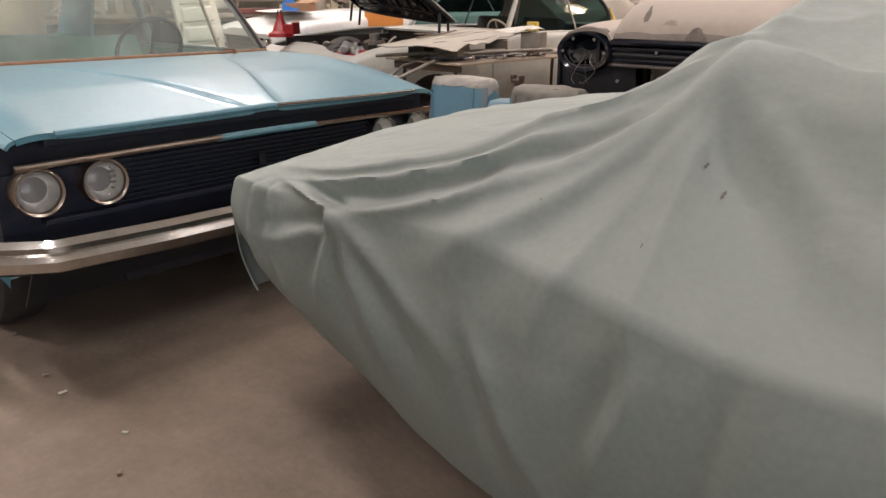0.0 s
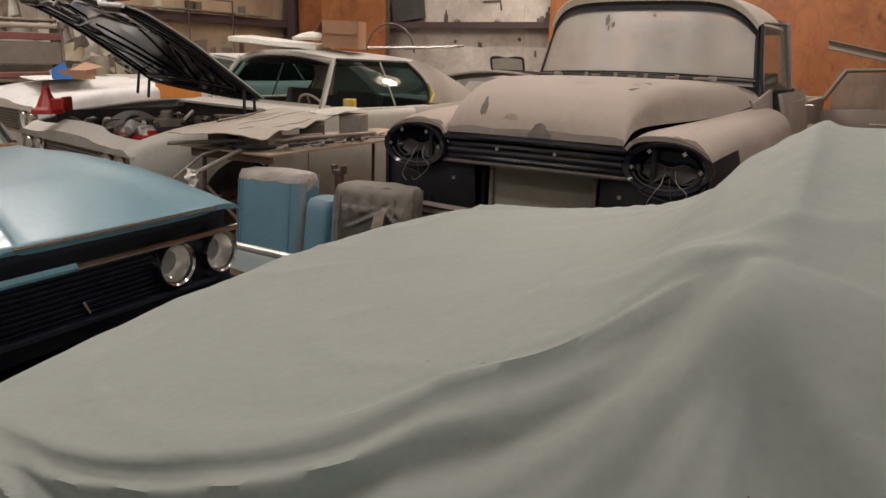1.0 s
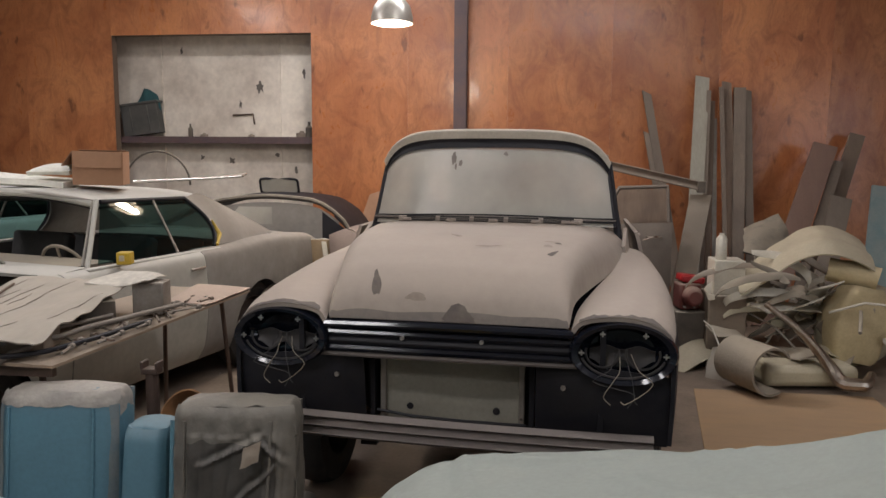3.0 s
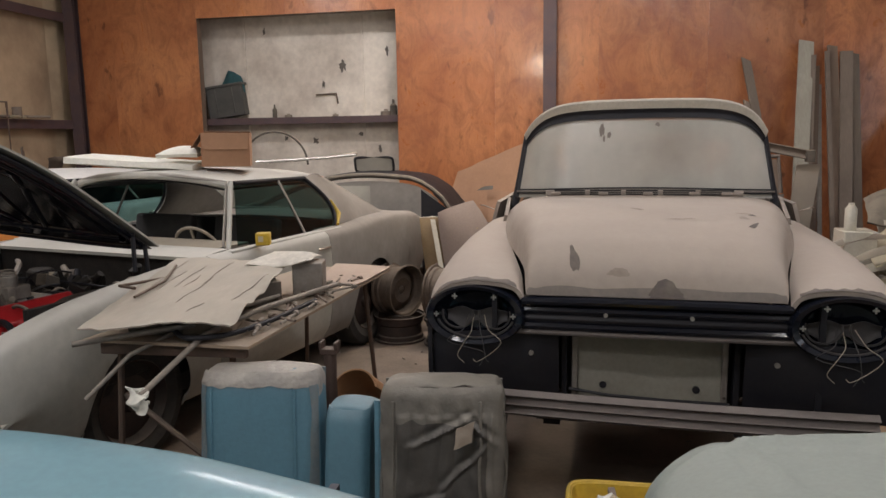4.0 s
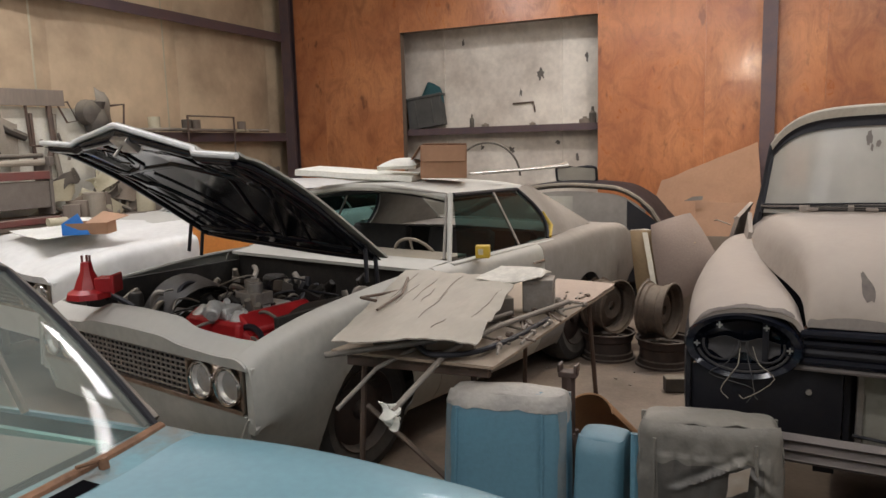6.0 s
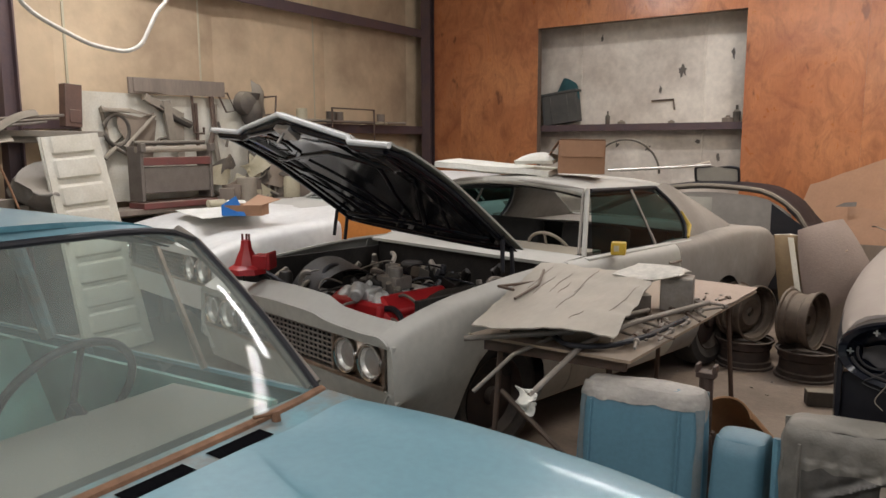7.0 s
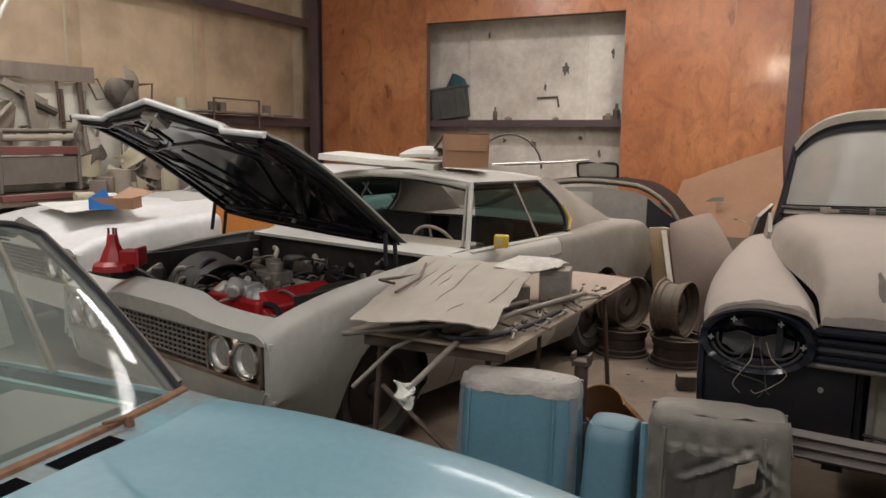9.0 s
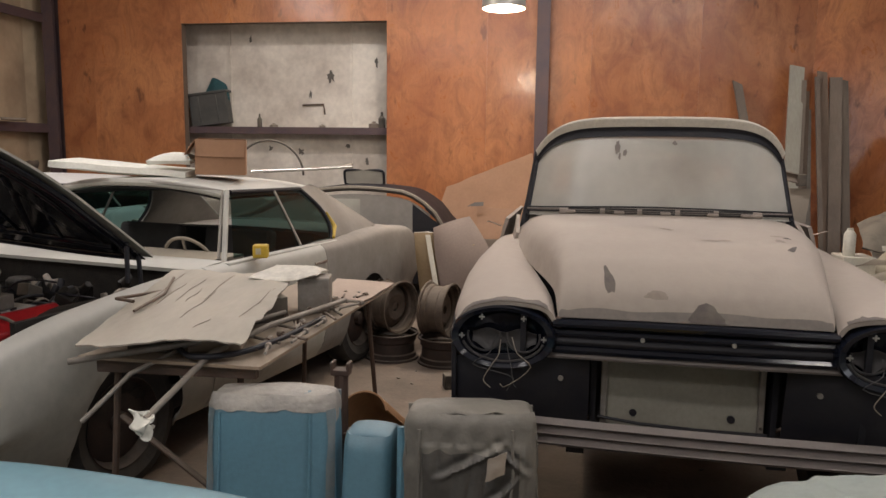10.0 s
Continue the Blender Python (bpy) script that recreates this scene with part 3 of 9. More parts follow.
def wheel(parent, x, y, r, width, side, tyre_mat="rubber", rim_mat="dark_rim"):
    """A wheel standing at x, y of its car: tyre with its rim and hub."""
    m = pose(x, y, r, 90, 0, 0)
    w = width / 2
    g = Geo().lathe([(r * 0.62, -w * 0.8), (r * 0.8, -w), (r * 0.95, -w * 0.85), (r, -w * 0.5), (r, w * 0.5), (r * 0.95, w * 0.85), (r * 0.8, w), (r * 0.62, w * 0.8)], 32, closed=True)
    wh = part("wheel", g, tyre_mat, parent, m=m)
    s = -side
    g = Geo().lathe([(r * 0.63, s * w * 0.85), (r * 0.6, s * w * 0.6), (r * 0.55, s * w * 0.3), (r * 0.3, s * w * 0.5), (r * 0.14, s * w * 0.45), (r * 0.12, s * w * 0.8), (0.001, s * w * 0.85)], 28)
    part("rim", g, rim_mat, wh, solid=0.006)
    return wh


def headlamp(parent, x, y, z, r, bezel="chrome", turn=0.0):
    """A sealed round lamp looking along +x: bezel with reflector bowl and glass."""
    m = pose(x, y, z, 0, 90, turn)
    lampob = part("headlight", Geo().lathe([(r * 0.94, -0.02), (r * 1.0, 0.012), (r * 1.1, 0.018), (r * 1.17, 0.0), (r * 1.17, -0.04)], 28), bezel, parent, m=m, label="round headlight in a metal bezel")
    part("reflector", Geo().lathe([(r * 0.95, 0.0), (r * 0.8, -0.03), (r * 0.5, -0.055), (0.001, -0.065)], 28), "reflector", lampob)
    gl = part("lens", Geo().lathe([(r * 0.96, 0.004), (r * 0.75, 0.014), (r * 0.4, 0.02), (0.001, 0.022)], 28), "lens", lampob)
    gl.visible_shadow = False
    return lampob


def pane(name, fn, nu, nv, material, parent, label=""):
    ob = part(name, Geo().grid(fn, nu, nv), material, parent, label)
    ob.visible_shadow = False
    return ob


def bilinear(a, b, c, d, bulge=(0, 0, 0)):
    """A sheet through four corners a-b (one edge) and d-c (the other), bulged in its middle."""
    a, b, c, d, w = (Vector(p) for p in (a, b, c, d, bulge))

    def fn(u, v):
        return tuple((a * (1 - u) + b * u) * (1 - v) + (d * (1 - u) + c * u) * v + w * (16 * u * (1 - u) * v * (1 - v)) ** 0.7)

    return fn


def crumple(fn, amount, scale, seed=0):
    def out(u, v):
        p = Vector(fn(u, v))
        return tuple(p + amount * noise.noise_vector(p * scale + Vector((seed, seed * 2.3, 0))))
    return out


# ---- the building ----
XW, XE, YN, YS, ZC = -7.85, 7.0, 10.3, -5.5, 5.2

floor = solo("floor", Geo().box(((XW + XE) / 2 - 1, (YN + YS) / 2 + 0.5, -0.1), (XE - XW + 4, YN - YS + 3, 0.2)), "concrete", pose(0, 0, 0), "stained brown concrete garage floor with dust", "floor", kind="structure", smooth=0)
# unseen ceiling; its white is chosen to bounce light and brighten reflections
ceiling = solo("ceiling", Geo().box(((XW + XE) / 2 - 1, (YN + YS) / 2 + 0.5, ZC + 0.1), (XE - XW + 4, YN - YS + 3, 0.2)), "bounce_ceiling", pose(0, 0, 0), "unseen ceiling in assumed white insulation, to bounce light", "ceiling", kind="structure", smooth=0)

# north wall, sheathed in varnished plywood, with an opening that shows the outer sheet wall
OX0, OX1, OZ1 = -6.05, -3.40, 3.20
wall_north = thing("wall_north", pose(0, 0, 0), "varnished orange plywood partition wall with an opening", "wall", kind="structure")


def sheet(x0, x1, z0, z1, y=YN):
    part("panel", Geo().box(((x0 + x1) / 2, y + 0.012, (z0 + z1) / 2), (x1 - x0 - 0.0012, 0.018, z1 - z0 - 0.0012)), "plywood", wall_north, smooth=0)


for x0, x1 in ((-7.73, -7.27), (-7.27, OX0)):
    sheet(x0, x1, 0, 4.88)
sheet(OX0, -4.83, OZ1, 4.88), sheet(-4.83, OX1, OZ1, 4.88)
for k in range(9):
    x0 = OX1 + 1.22 * k - (0 if k == 0 else 0.0)
    sheet(x0, min(x0 + 1.22, XE), 0, 4.88)
part("framing", Geo().box((OX0 - 0.02, YN + 0.08, 1.6), (0.04, 0.1, 3.2)).box((OX1 + 0.02, YN + 0.08, 1.6), (0.04, 0.1, 3.2)).box(((OX0 + OX1) / 2, YN + 0.08, OZ1 + 0.02), (OX1 - OX0, 0.1, 0.04)).box((2.3, YN + 0.09, 5.0), (9.4, 0.1, 0.4)).box((-6.9, YN + 0.09, 5.0), (1.7, 0.1, 0.4)).box((1.8, YN + 0.03, 2.44), (10.3, 0.01, 4.86)), "wood", wall_north, smooth=0)
sheet_wall = thing("wall_outer", pose(0, 0, 0), "stained whitish sheet metal outer wall seen through the opening", "wall", kind="structure")
for k in range(5):
    x0 = -5.59 - 4.89 + 1.63 * k
    part("panel", Geo().box((x0 + 0.815, YN + 0.42, 2.6), (1.624, 0.03, 5.2)).box((x0 + 0.005, YN + 0.40, 2.6), (0.03, 0.03, 5.2)), "metal_wall", sheet_wall, smooth=0)
solo("girt", Geo().box((-4.5, YN + 0.29, 1.90), (6.4, 0.22, 0.06)).box((-4.5, YN + 0.175, 1.885), (6.4, 0.012, 0.085)), "steel_purple", pose(0, 0, 0), "dusty dark steel wall girt used as a shelf", "girt", kind="structure", smooth=0)

# west wall: insulation sheets between purple steel columns and girts
wall_west = thing("wall_west", pose(0, 0, 0), "stained yellow insulation wall between steel girts", "wall", kind="structure")
for k in range(10):
    y0 = -5.65 + 1.75 * k
    part("panel", Geo().grid(lambda u, v, y0=y0: (XW - 0.28 + 0.05 * math.sin(math.pi * u) ** 0.5, y0 + 1.745 * u, 5.2 * v), 12, 8), "insulation", wall_west, solid=0.03)
for y in (4.94, 6.40, 8.12, 9.82):
    part("seam_tape", Geo().box((XW - 0.222, y, 2.6), (0.010, 0.022, 5.2)), "cream", wall_west, "pale joint strip")
for zg in (1.93, 3.32, 4.7):
    solo("girt", Geo().box((XW - 0.12, 2.5, zg), (0.2, 16, 0.02)).box((XW - 0.03, 2.5, zg - 0.05), (0.014, 16, 0.11)), "steel_purple", pose(0, 0, 0), "dark steel girt along the insulation wall", "girt", kind="structure", smooth=0)


def column(x, y, w=0.15):
    g = Geo().box((0, -w / 2, 2.6), (w, 0.014, 5.2)).box((0, w / 2, 2.6), (w, 0.014, 5.2)).box((0, 0, 2.6), (0.012, w - 0.014, 5.2))
    return solo("column", g, "steel_purple", pose(x, y, 0), "dusty purple-brown steel building column", "column", group="steel columns", kind="structure", smooth=0)


column(-1.52, YN - 0.09)
column(-7.82, YN - 0.02)
column(XW + 0.06, 4.28, 0.12)
column(XW + 0.06, -1.5)
# unseen plain walls that close the place and bounce light; the east wall has a wide door to daylight
solo("wall_south", Geo().box((-0.8, YS - 0.1, 2.6), (16.0, 0.2, 5.2)), "bounce_wall", pose(0, 0, 0), "plain grey garage wall", "wall", kind="structure", smooth=0)
solo("wall_east", Geo().box((XE + 0.1, 6.0, 2.6), (0.2, 10.6, 5.2)).box((XE + 0.1, -4.8, 2.6), (0.2, 1.4, 5.2)).box((XE + 0.1, -1.7, 4.4), (0.2, 4.8, 1.6)), "bounce_wall", pose(0, 0, 0), "plain grey garage wall with a wide door opening", "wall", kind="structure", smooth=0)


# out-of-view fixtures inferred from reflections; number and places set to balance brightness
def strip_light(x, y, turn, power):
    t = thing("unseen_strip_light", pose(x, y, 4.55, 0, 0, turn), "assumed twin-tube fluorescent light, out of view below the roof", "ceiling light", group="ceiling lights")
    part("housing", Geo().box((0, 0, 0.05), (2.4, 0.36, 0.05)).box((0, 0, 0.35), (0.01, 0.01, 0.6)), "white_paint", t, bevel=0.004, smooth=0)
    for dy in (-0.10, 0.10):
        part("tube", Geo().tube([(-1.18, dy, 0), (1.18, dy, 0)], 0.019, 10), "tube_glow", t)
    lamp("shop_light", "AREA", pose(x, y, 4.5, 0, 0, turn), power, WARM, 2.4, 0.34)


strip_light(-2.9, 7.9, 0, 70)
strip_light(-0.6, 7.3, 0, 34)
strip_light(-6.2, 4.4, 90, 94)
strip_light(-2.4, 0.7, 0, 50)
# fill strips, added only to brighten truck, cover and coupe
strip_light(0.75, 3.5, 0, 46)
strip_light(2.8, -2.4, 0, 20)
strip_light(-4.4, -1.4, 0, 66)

# the hanging bell lamp by the wall
bell = thing("pendant_lamp", pose(-1.79, 7.44, 2.78), "grey metal bell-shaped hanging shop lamp", "pendant lamp")
part("shade", Geo().lathe([(0.175, 0.0), (0.172, 0.06), (0.15, 0.14), (0.10, 0.20), (0.07, 0.24), (0.065, 0.36), (0.04, 0.4)], 32), "lampshade", bell, solid=0.004)
part("bulb", Geo().lathe([(0.001, 0.03), (0.04, 0.045), (0.055, 0.09), (0.035, 0.15), (0.02, 0.2)], 16), "bulb_glow", bell)
part("rod", Geo().tube([(0, 0, 0.4), (0, 0, 2.42)], 0.012), "iron", bell)
lamp("bell_light", "POINT", pose(-1.79, 7.44, 2.76), 55, (1.0, 0.82, 0.6), 0.07)

# ---- blue sedan ----


def blue_sedan():
    car = thing("blue_sedan", pose(-1.54, 1.82, 0, 0, 0, 2.5), "turquoise nineteen-sixties sedan with chrome bumper, dusty and partly rusted", "car")
    hood_z = ((0.0, 0.885), (-0.35, 0.935), (-0.9, 0.975), (-1.25, 0.985))

    # the hood's middle is raised between two creases that fan out from the nose
    def sec(z, w, low, ridge=0.0, crease=0.40):
        return [(0, z + ridge), (crease, z + 0.9 * ridge), (crease + 0.03, z - 0.25 * ridge), (0.68, z - 0.006), (w - 0.13, z + 0.002), (w - 0.04, z - 0.010), (w, z - 0.06), (w + 0.012, z - 0.30), (w - 0.02, low + 0.12), (w - 0.09, low)]

    sh = Shell([(0.02, sec(0.872, 0.962, 0.72, 0.006, 0.05)), (-0.15, sec(0.905, 0.970, 0.40, 0.014, 0.11)), (-0.5, sec(0.962, 0.978, 0.27, 0.010, 0.245)), (-0.95, sec(0.990, 0.985, 0.24, 0.004, 0.41)), (-1.3, sec(0.986, 0.985, 0.23, 0.0, 0.54)), (-2.6, sec(0.985, 0.975, 0.22)), (-3.9, sec(0.975, 0.97, 0.25)), (-4.9, sec(0.90, 0.93, 0.30)), (-5.2, sec(0.84, 0.90, 0.40))])
    arches = ((-0.78, 0.34, 0.40), (-3.75, 0.34, 0.39))
    hood = part("hood", sh.patch(0.03, -1.195, 0, 4.9, 34, 50, mirror=True), "turquoise", car, solid=0.02)
    part("hood_lip", Geo().tube([(0.035, -0.80, 0.868), (0.05, -0.4, 0.874), (0.055, 0, 0.882), (0.05, 0.4, 0.874), (0.035, 0.80, 0.868)], 0.012, 8), "turquoise", hood)
    part("lip_trim", Geo().tube([(0.066, 0.02, 0.884), (0.062, 0.4, 0.878), (0.047, 0.80, 0.872)], 0.006, 6), "chrome", hood, "thin bright lip strip")
    for s in (1, -1):
        f = part("front_fender", sh.patch(-0.10, -1.32, 4.93, 9, 46, 26, s, arches), "turquoise", car, solid=0.012)
        part("fender_tip", sh.patch(0.03, -0.102, 4.93, 5.6, 8, 14, s), "turquoise", f, solid=0.012)
        part("front_door", sh.patch(-1.33, -2.45, 4.6, 9, 20, 20, s), "turquoise", car, solid=0.012)
        part("rear_door", sh.patch(-2.455, -3.3, 4.6, 9, 16, 20, s, arches), "turquoise", car, solid=0.012)
        part("rear_fender", sh.patch(-3.305, -5.2, 3.2, 9, 40, 24, s, arches), "turquoise", car, solid=0.012)
    part("trunk_lid", sh.patch(-4.05, -5.2, 0, 3.2, 14, 16, mirror=True), "turquoise", car, solid=0.012)
    # fender tips and lamp recess
    part("nose_panel", Geo().box((-0.09, 0, 0.80), (0.02, 1.94, 0.15)).box((-0.08, 0, 0.62), (0.03, 1.94, 0.24)), "grille_black", car, smooth=0)
    part("grille_surround", Geo().box((-0.01, 0, 0.845), (0.06, 1.66, 0.035)).box((-0.045, 0, 0.575), (0.05, 1.70, 0.02)), "grille_black", car, bevel=0.004, smooth=0)
    part("trim_strip", Geo().tube([(0.028, -0.93, 0.775), (0.04, -0.5, 0.782), (0.042, -0.22, 0.784)], 0.011, 8), "chrome_dull", car, "tarnished chrome trim strip")
    part("trim_strip", Geo().tube([(0.042, 0.22, 0.784), (0.04, 0.5, 0.782), (0.028, 0.92, 0.775)], 0.012, 8), "chrome", car, "bright chrome trim strip")
    part("trim_panel", Geo().tube([(0.038, -0.24, 0.782), (0.042, 0, 0.785), (0.038, 0.24, 0.782)], 0.013, 8), "turquoise", car)
    g = Geo()
    for k in range(9):
        g.box((-0.055, 0, 0.595 + 0.018 * k), (0.012, 1.22, 0.006))
    part("grille", g, "grille_black", car, smooth=0)
    part("emblem", Geo().box((-0.035, 0.0, 0.66), (0.012, 0.03, 0.05)), "black", car, bevel=0.004)
    part("ornament", Geo().box((-0.04, 0.30, 0.615), (0.01, 0.012, 0.05), (25, 0, 0)), "chrome", car, bevel=0.003)
    for y in (0.872, 0.655, -0.645, -0.858):
        headlamp(car, -0.02, y, 0.682, 0.070 if y < 0 else 0.072, "chrome_dull" if y < 0 else "chrome")
    # bumper: a rolled bar in two facets that wraps round the corners
    prof = [(0.0, 0.542), (0.045, 0.548), (0.070, 0.53), (0.058, 0.508), (0.085, 0.485), (0.08, 0.452), (0.03, 0.428), (0.0, 0.43)]
    line = [(-0.55, 1.0, -90), (-0.25, 1.02, -85), (-0.05, 0.99, -55), (0.035, 0.86, -15), (0.06, 0.5, -3), (0.065, 0, 0), (0.06, -0.5, 3), (0.035, -0.86, 15), (-0.05, -0.99, 55), (-0.25, -1.02, 85), (-0.55, -1.0, 90)]

    def bumper(u, v):
        k = u * (len(line) - 1)
        i = min(int(k), len(line) - 2)
        s = k - i
        x, y, a = (line[i][j] * (1 - s) + line[i + 1][j] * s for j in range(3))
        q = v * (len(prof) - 1)
        j = min(int(q), len(prof) - 2)
        r = q - j
        o, z = (prof[j][c] * (1 - r) + prof[j + 1][c] * r for c in range(2))
        a = radians(-a)
        return (x + o * math.cos(a), y + o * math.sin(a), z + 0.01 * math.cos(u * math.pi * 2))

    part("bumper", Geo().grid(bumper, 60, 14), "chrome", car, solid=0.004, label="chrome front bumper with a creased face", smooth=40)
    part("valance", Geo().grid(lambda u, v: (-0.06 - 0.16 * v, -0.9 + 1.8 * u, 0.44 - 0.2 * v), 10, 4), "black", car, solid=0.01)
    part("rear_bumper", Geo().box((-5.26, 0, 0.48), (0.08, 1.9, 0.14)), "chrome", car, bevel=0.02)
    part("underbody", Geo().box((-2.7, 0, 0.28), (4.6, 1.55, 0.1)).box((-0.55, 0, 0.45), (0.75, 1.1, 0.4)), "black", car, smooth=0)
    for x in (-0.78, -3.75):
        for s in (1, -1):
            wheel(car, x, s * 0.80, 0.335, 0.2, s)
    # cowl with air slots (flat black sheets for shade) and rusty windshield channel
    cowl = part("cowl", Geo().grid(lambda u, v: (-1.19 - 0.15 * v, -0.95 + 1.90 * u, 0.975 + 0.010 * v), 20, 3), "turquoise_dull", car, "scuffed turquoise cowl panel with air slots drawn as black shade", solid=0.02)
    for y in (-0.625, -0.39, -0.155, 0.08, 0.315, 0.55):
        part("air_slot", Geo().grid(lambda u, v, y=y: (-1.210 - 0.050 * u, y - 0.085 + 0.17 * v, 0.9755 + 0.010 * (0.020 + 0.050 * u) / 0.15 + 0.0016), 2, 2), "shade_black", cowl, smooth=0)
    part("wiper_pivot", Geo().tube([(-1.265, 0.70, 0.978), (-1.270, 0.70, 1.004)], 0.012, 10).tube([(-1.270, 0.70, 1.0), (-1.285, 0.64, 1.004)], 0.005, 6), "rust", cowl, "rusty wiper stub")
    bc, tc = 0.935, 0.885

    def screen(u, v):
        y = (-1 + 2 * u)
        w = bc + (tc - bc) * v
        a = abs(y)
        return (-1.305 - 0.43 * v - 0.03 * a ** 5 + 0.025 * math.sin(math.pi * v), y * w, 0.988 + (0.462 - 0.055 * a ** 9) * v)

    pane("windshield", screen, 28, 10, "windshield", car, "dusty cracked-sealant windshield glass")
    part("windshield_channel", Geo().tube([(p[0] + 0.01, p[1] * 1.01, p[2] - 0.012) for p in (screen(k / 20, 0) for k in range(21))], 0.019, 8), "rust", car, "rusty windshield channel")
    part("windshield_trim", Geo().tube([screen(0, k / 8) for k in range(8)] + [screen(k / 20, 1) for k in range(21)] + [screen(1, 1 - k / 8) for k in range(1, 9)], 0.011, 8), "black", car)
    for s in (1, -1):
        pts = [(-1.36, s * 0.950, 0.985), (-1.52, s * 0.938, 1.14), (-1.66, s * 0.918, 1.28), (-1.77, s * 0.892, 1.38), (-1.83, s * 0.865, 1.42)]
        part("windshield_pillar", Geo().tube(pts, [0.026, 0.022, 0.021, 0.022, 0.024], 10), "pillar_metal", car, "dull metal windshield pillar")

    def roof(u, v):
        x = -1.725 - 1.81 * u
        y = -1 + 2 * v
        w = 0.885 - 0.02 * (2 * u - 1) ** 2
        crown = (1 - abs(y) ** 2.6)
        return (x + (0.10 * (y * y) * (-1 if u < 0.5 else 1) * abs(2 * u - 1)), y * w, 1.462 - 0.06 * abs(y) ** 7 + 0.06 * crown * (0.35 + 0.65 * math.sin(math.pi * min(1, max(0.0, 0.12 + 0.8 * u)))))

    part("roof", Geo().grid(roof, 24, 28), "turquoise", car, solid=0.014, label="dusty turquoise roof")
    part("header", Geo().grid(lambda u, v: tuple(Vector(screen(u, 1.0)) * (1 - v) + Vector(roof(0.01, u)) * v), 28, 3), "turquoise", car, solid=0.012)
    part("roof_lining", Geo().grid(lambda u, v: tuple(Vector(roof(u * 0.98 + 0.01, v * 0.98 + 0.01)) - Vector((0, 0, 0.035))), 10, 10), "interior_dark", car, solid=0.004)
    for s in (1, -1):
        part("side_rail", Geo().tube([(-1.85, s * 0.87, 1.400), (-2.6, s * 0.87, 1.405), (-3.5, s * 0.85, 1.39)], 0.022, 8), "chrome_dull", car)
        part("centre_pillar", Geo().tube([(-2.62, s * 0.90, 0.97), (-2.68, s * 0.81, 1.42)], 0.03, 8), "turquoise_dull", car)
        part("rear_pillar", Geo().grid(bilinear((-3.15, s * 0.80, 1.40), (-3.55, s * 0.78, 1.40), (-4.0, s * 0.82, 0.97), (-3.55, s * 0.90, 0.97)), 6, 6), "turquoise", car, solid=0.03)
        part("vent_frame", Geo().tube([(-1.78, s * 0.91, 0.98), (-1.95, s * 0.875, 1.39)], 0.012, 6), "chrome_dull", car)
        pane("side_window", bilinear((-1.80, s * 0.90, 0.98), (-2.58, s * 0.90, 0.98), (-2.66, s * 0.865, 1.39), (-1.95, s * 0.87, 1.39)), 4, 4, "side_glass", car)
        pane("side_window", bilinear((-2.66, s * 0.90, 0.98), (-3.5, s * 0.90, 0.98), (-3.15, s * 0.80, 1.40), (-2.70, s * 0.81, 1.41)), 4, 4, "side_glass", car)
        part("door_inner", Geo().grid(bilinear((-1.4, s * 0.84, 0.97), (-3.5, s * 0.84, 0.97), (-3.5, s * 0.80, 0.35), (-1.4, s * 0.80, 0.35)), 4, 4), "interior_teal", car, solid=0.02)
    pane("rear_window", bilinear((-3.56, -0.68, 1.40), (-3.56, 0.68, 1.40), (-4.02, 0.77, 0.98), (-4.02, -0.77, 0.98)), 6, 6, "side_glass", car)
    # inside
    dash = part("dashboard", Geo().grid(lambda u, v: (-1.40 - 0.42 * min(1, v * 1.4), -0.8 + 1.6 * u, 0.975 - 0.02 * v - 0.32 * max(0, v - 0.72) / 0.28), 10, 12), "dash_pale", car, "pale dusty padded dashboard top", solid=0.02)
    wheel_m = pose(-1.86, 0.50, 0.985, 0, -62, 0)
    g = Geo()
    ring = [(0.2 * math.cos(k * math.tau / 28), 0.2 * math.sin(k * math.tau / 28), 0) for k in range(29)]
    g.tube(ring, 0.012, 8, caps=False).tube([(-0.19, 0, 0), (0, 0, -0.03), (0.19, 0, 0)], 0.010, 6).tube([(0, 0, -0.03), (0, 0, -0.35)], 0.02, 8)
    part("steering_wheel", g, "black", car, m=wheel_m)
    for x, top in ((-2.35, 0.98), (-3.25, 0.96)):
        seat = part("bench_seat", Geo().grid(lambda u, v, x=x, top=top: (x + 0.14 - 0.3 * v + 0.03 * math.sin(u * math.pi * 6), -0.72 + 1.44 * u, 0.45 + (top - 0.45) * v ** 0.8), 24, 8), "interior_teal", car, solid=0.12)
        part("seat_cushion", Geo().box((x + 0.32, 0, 0.42), (0.5, 1.44, 0.16)), "interior_teal", seat, bevel=0.04)
    return car


blue_sedan()


# ---- coupe in primer with its hood up ----


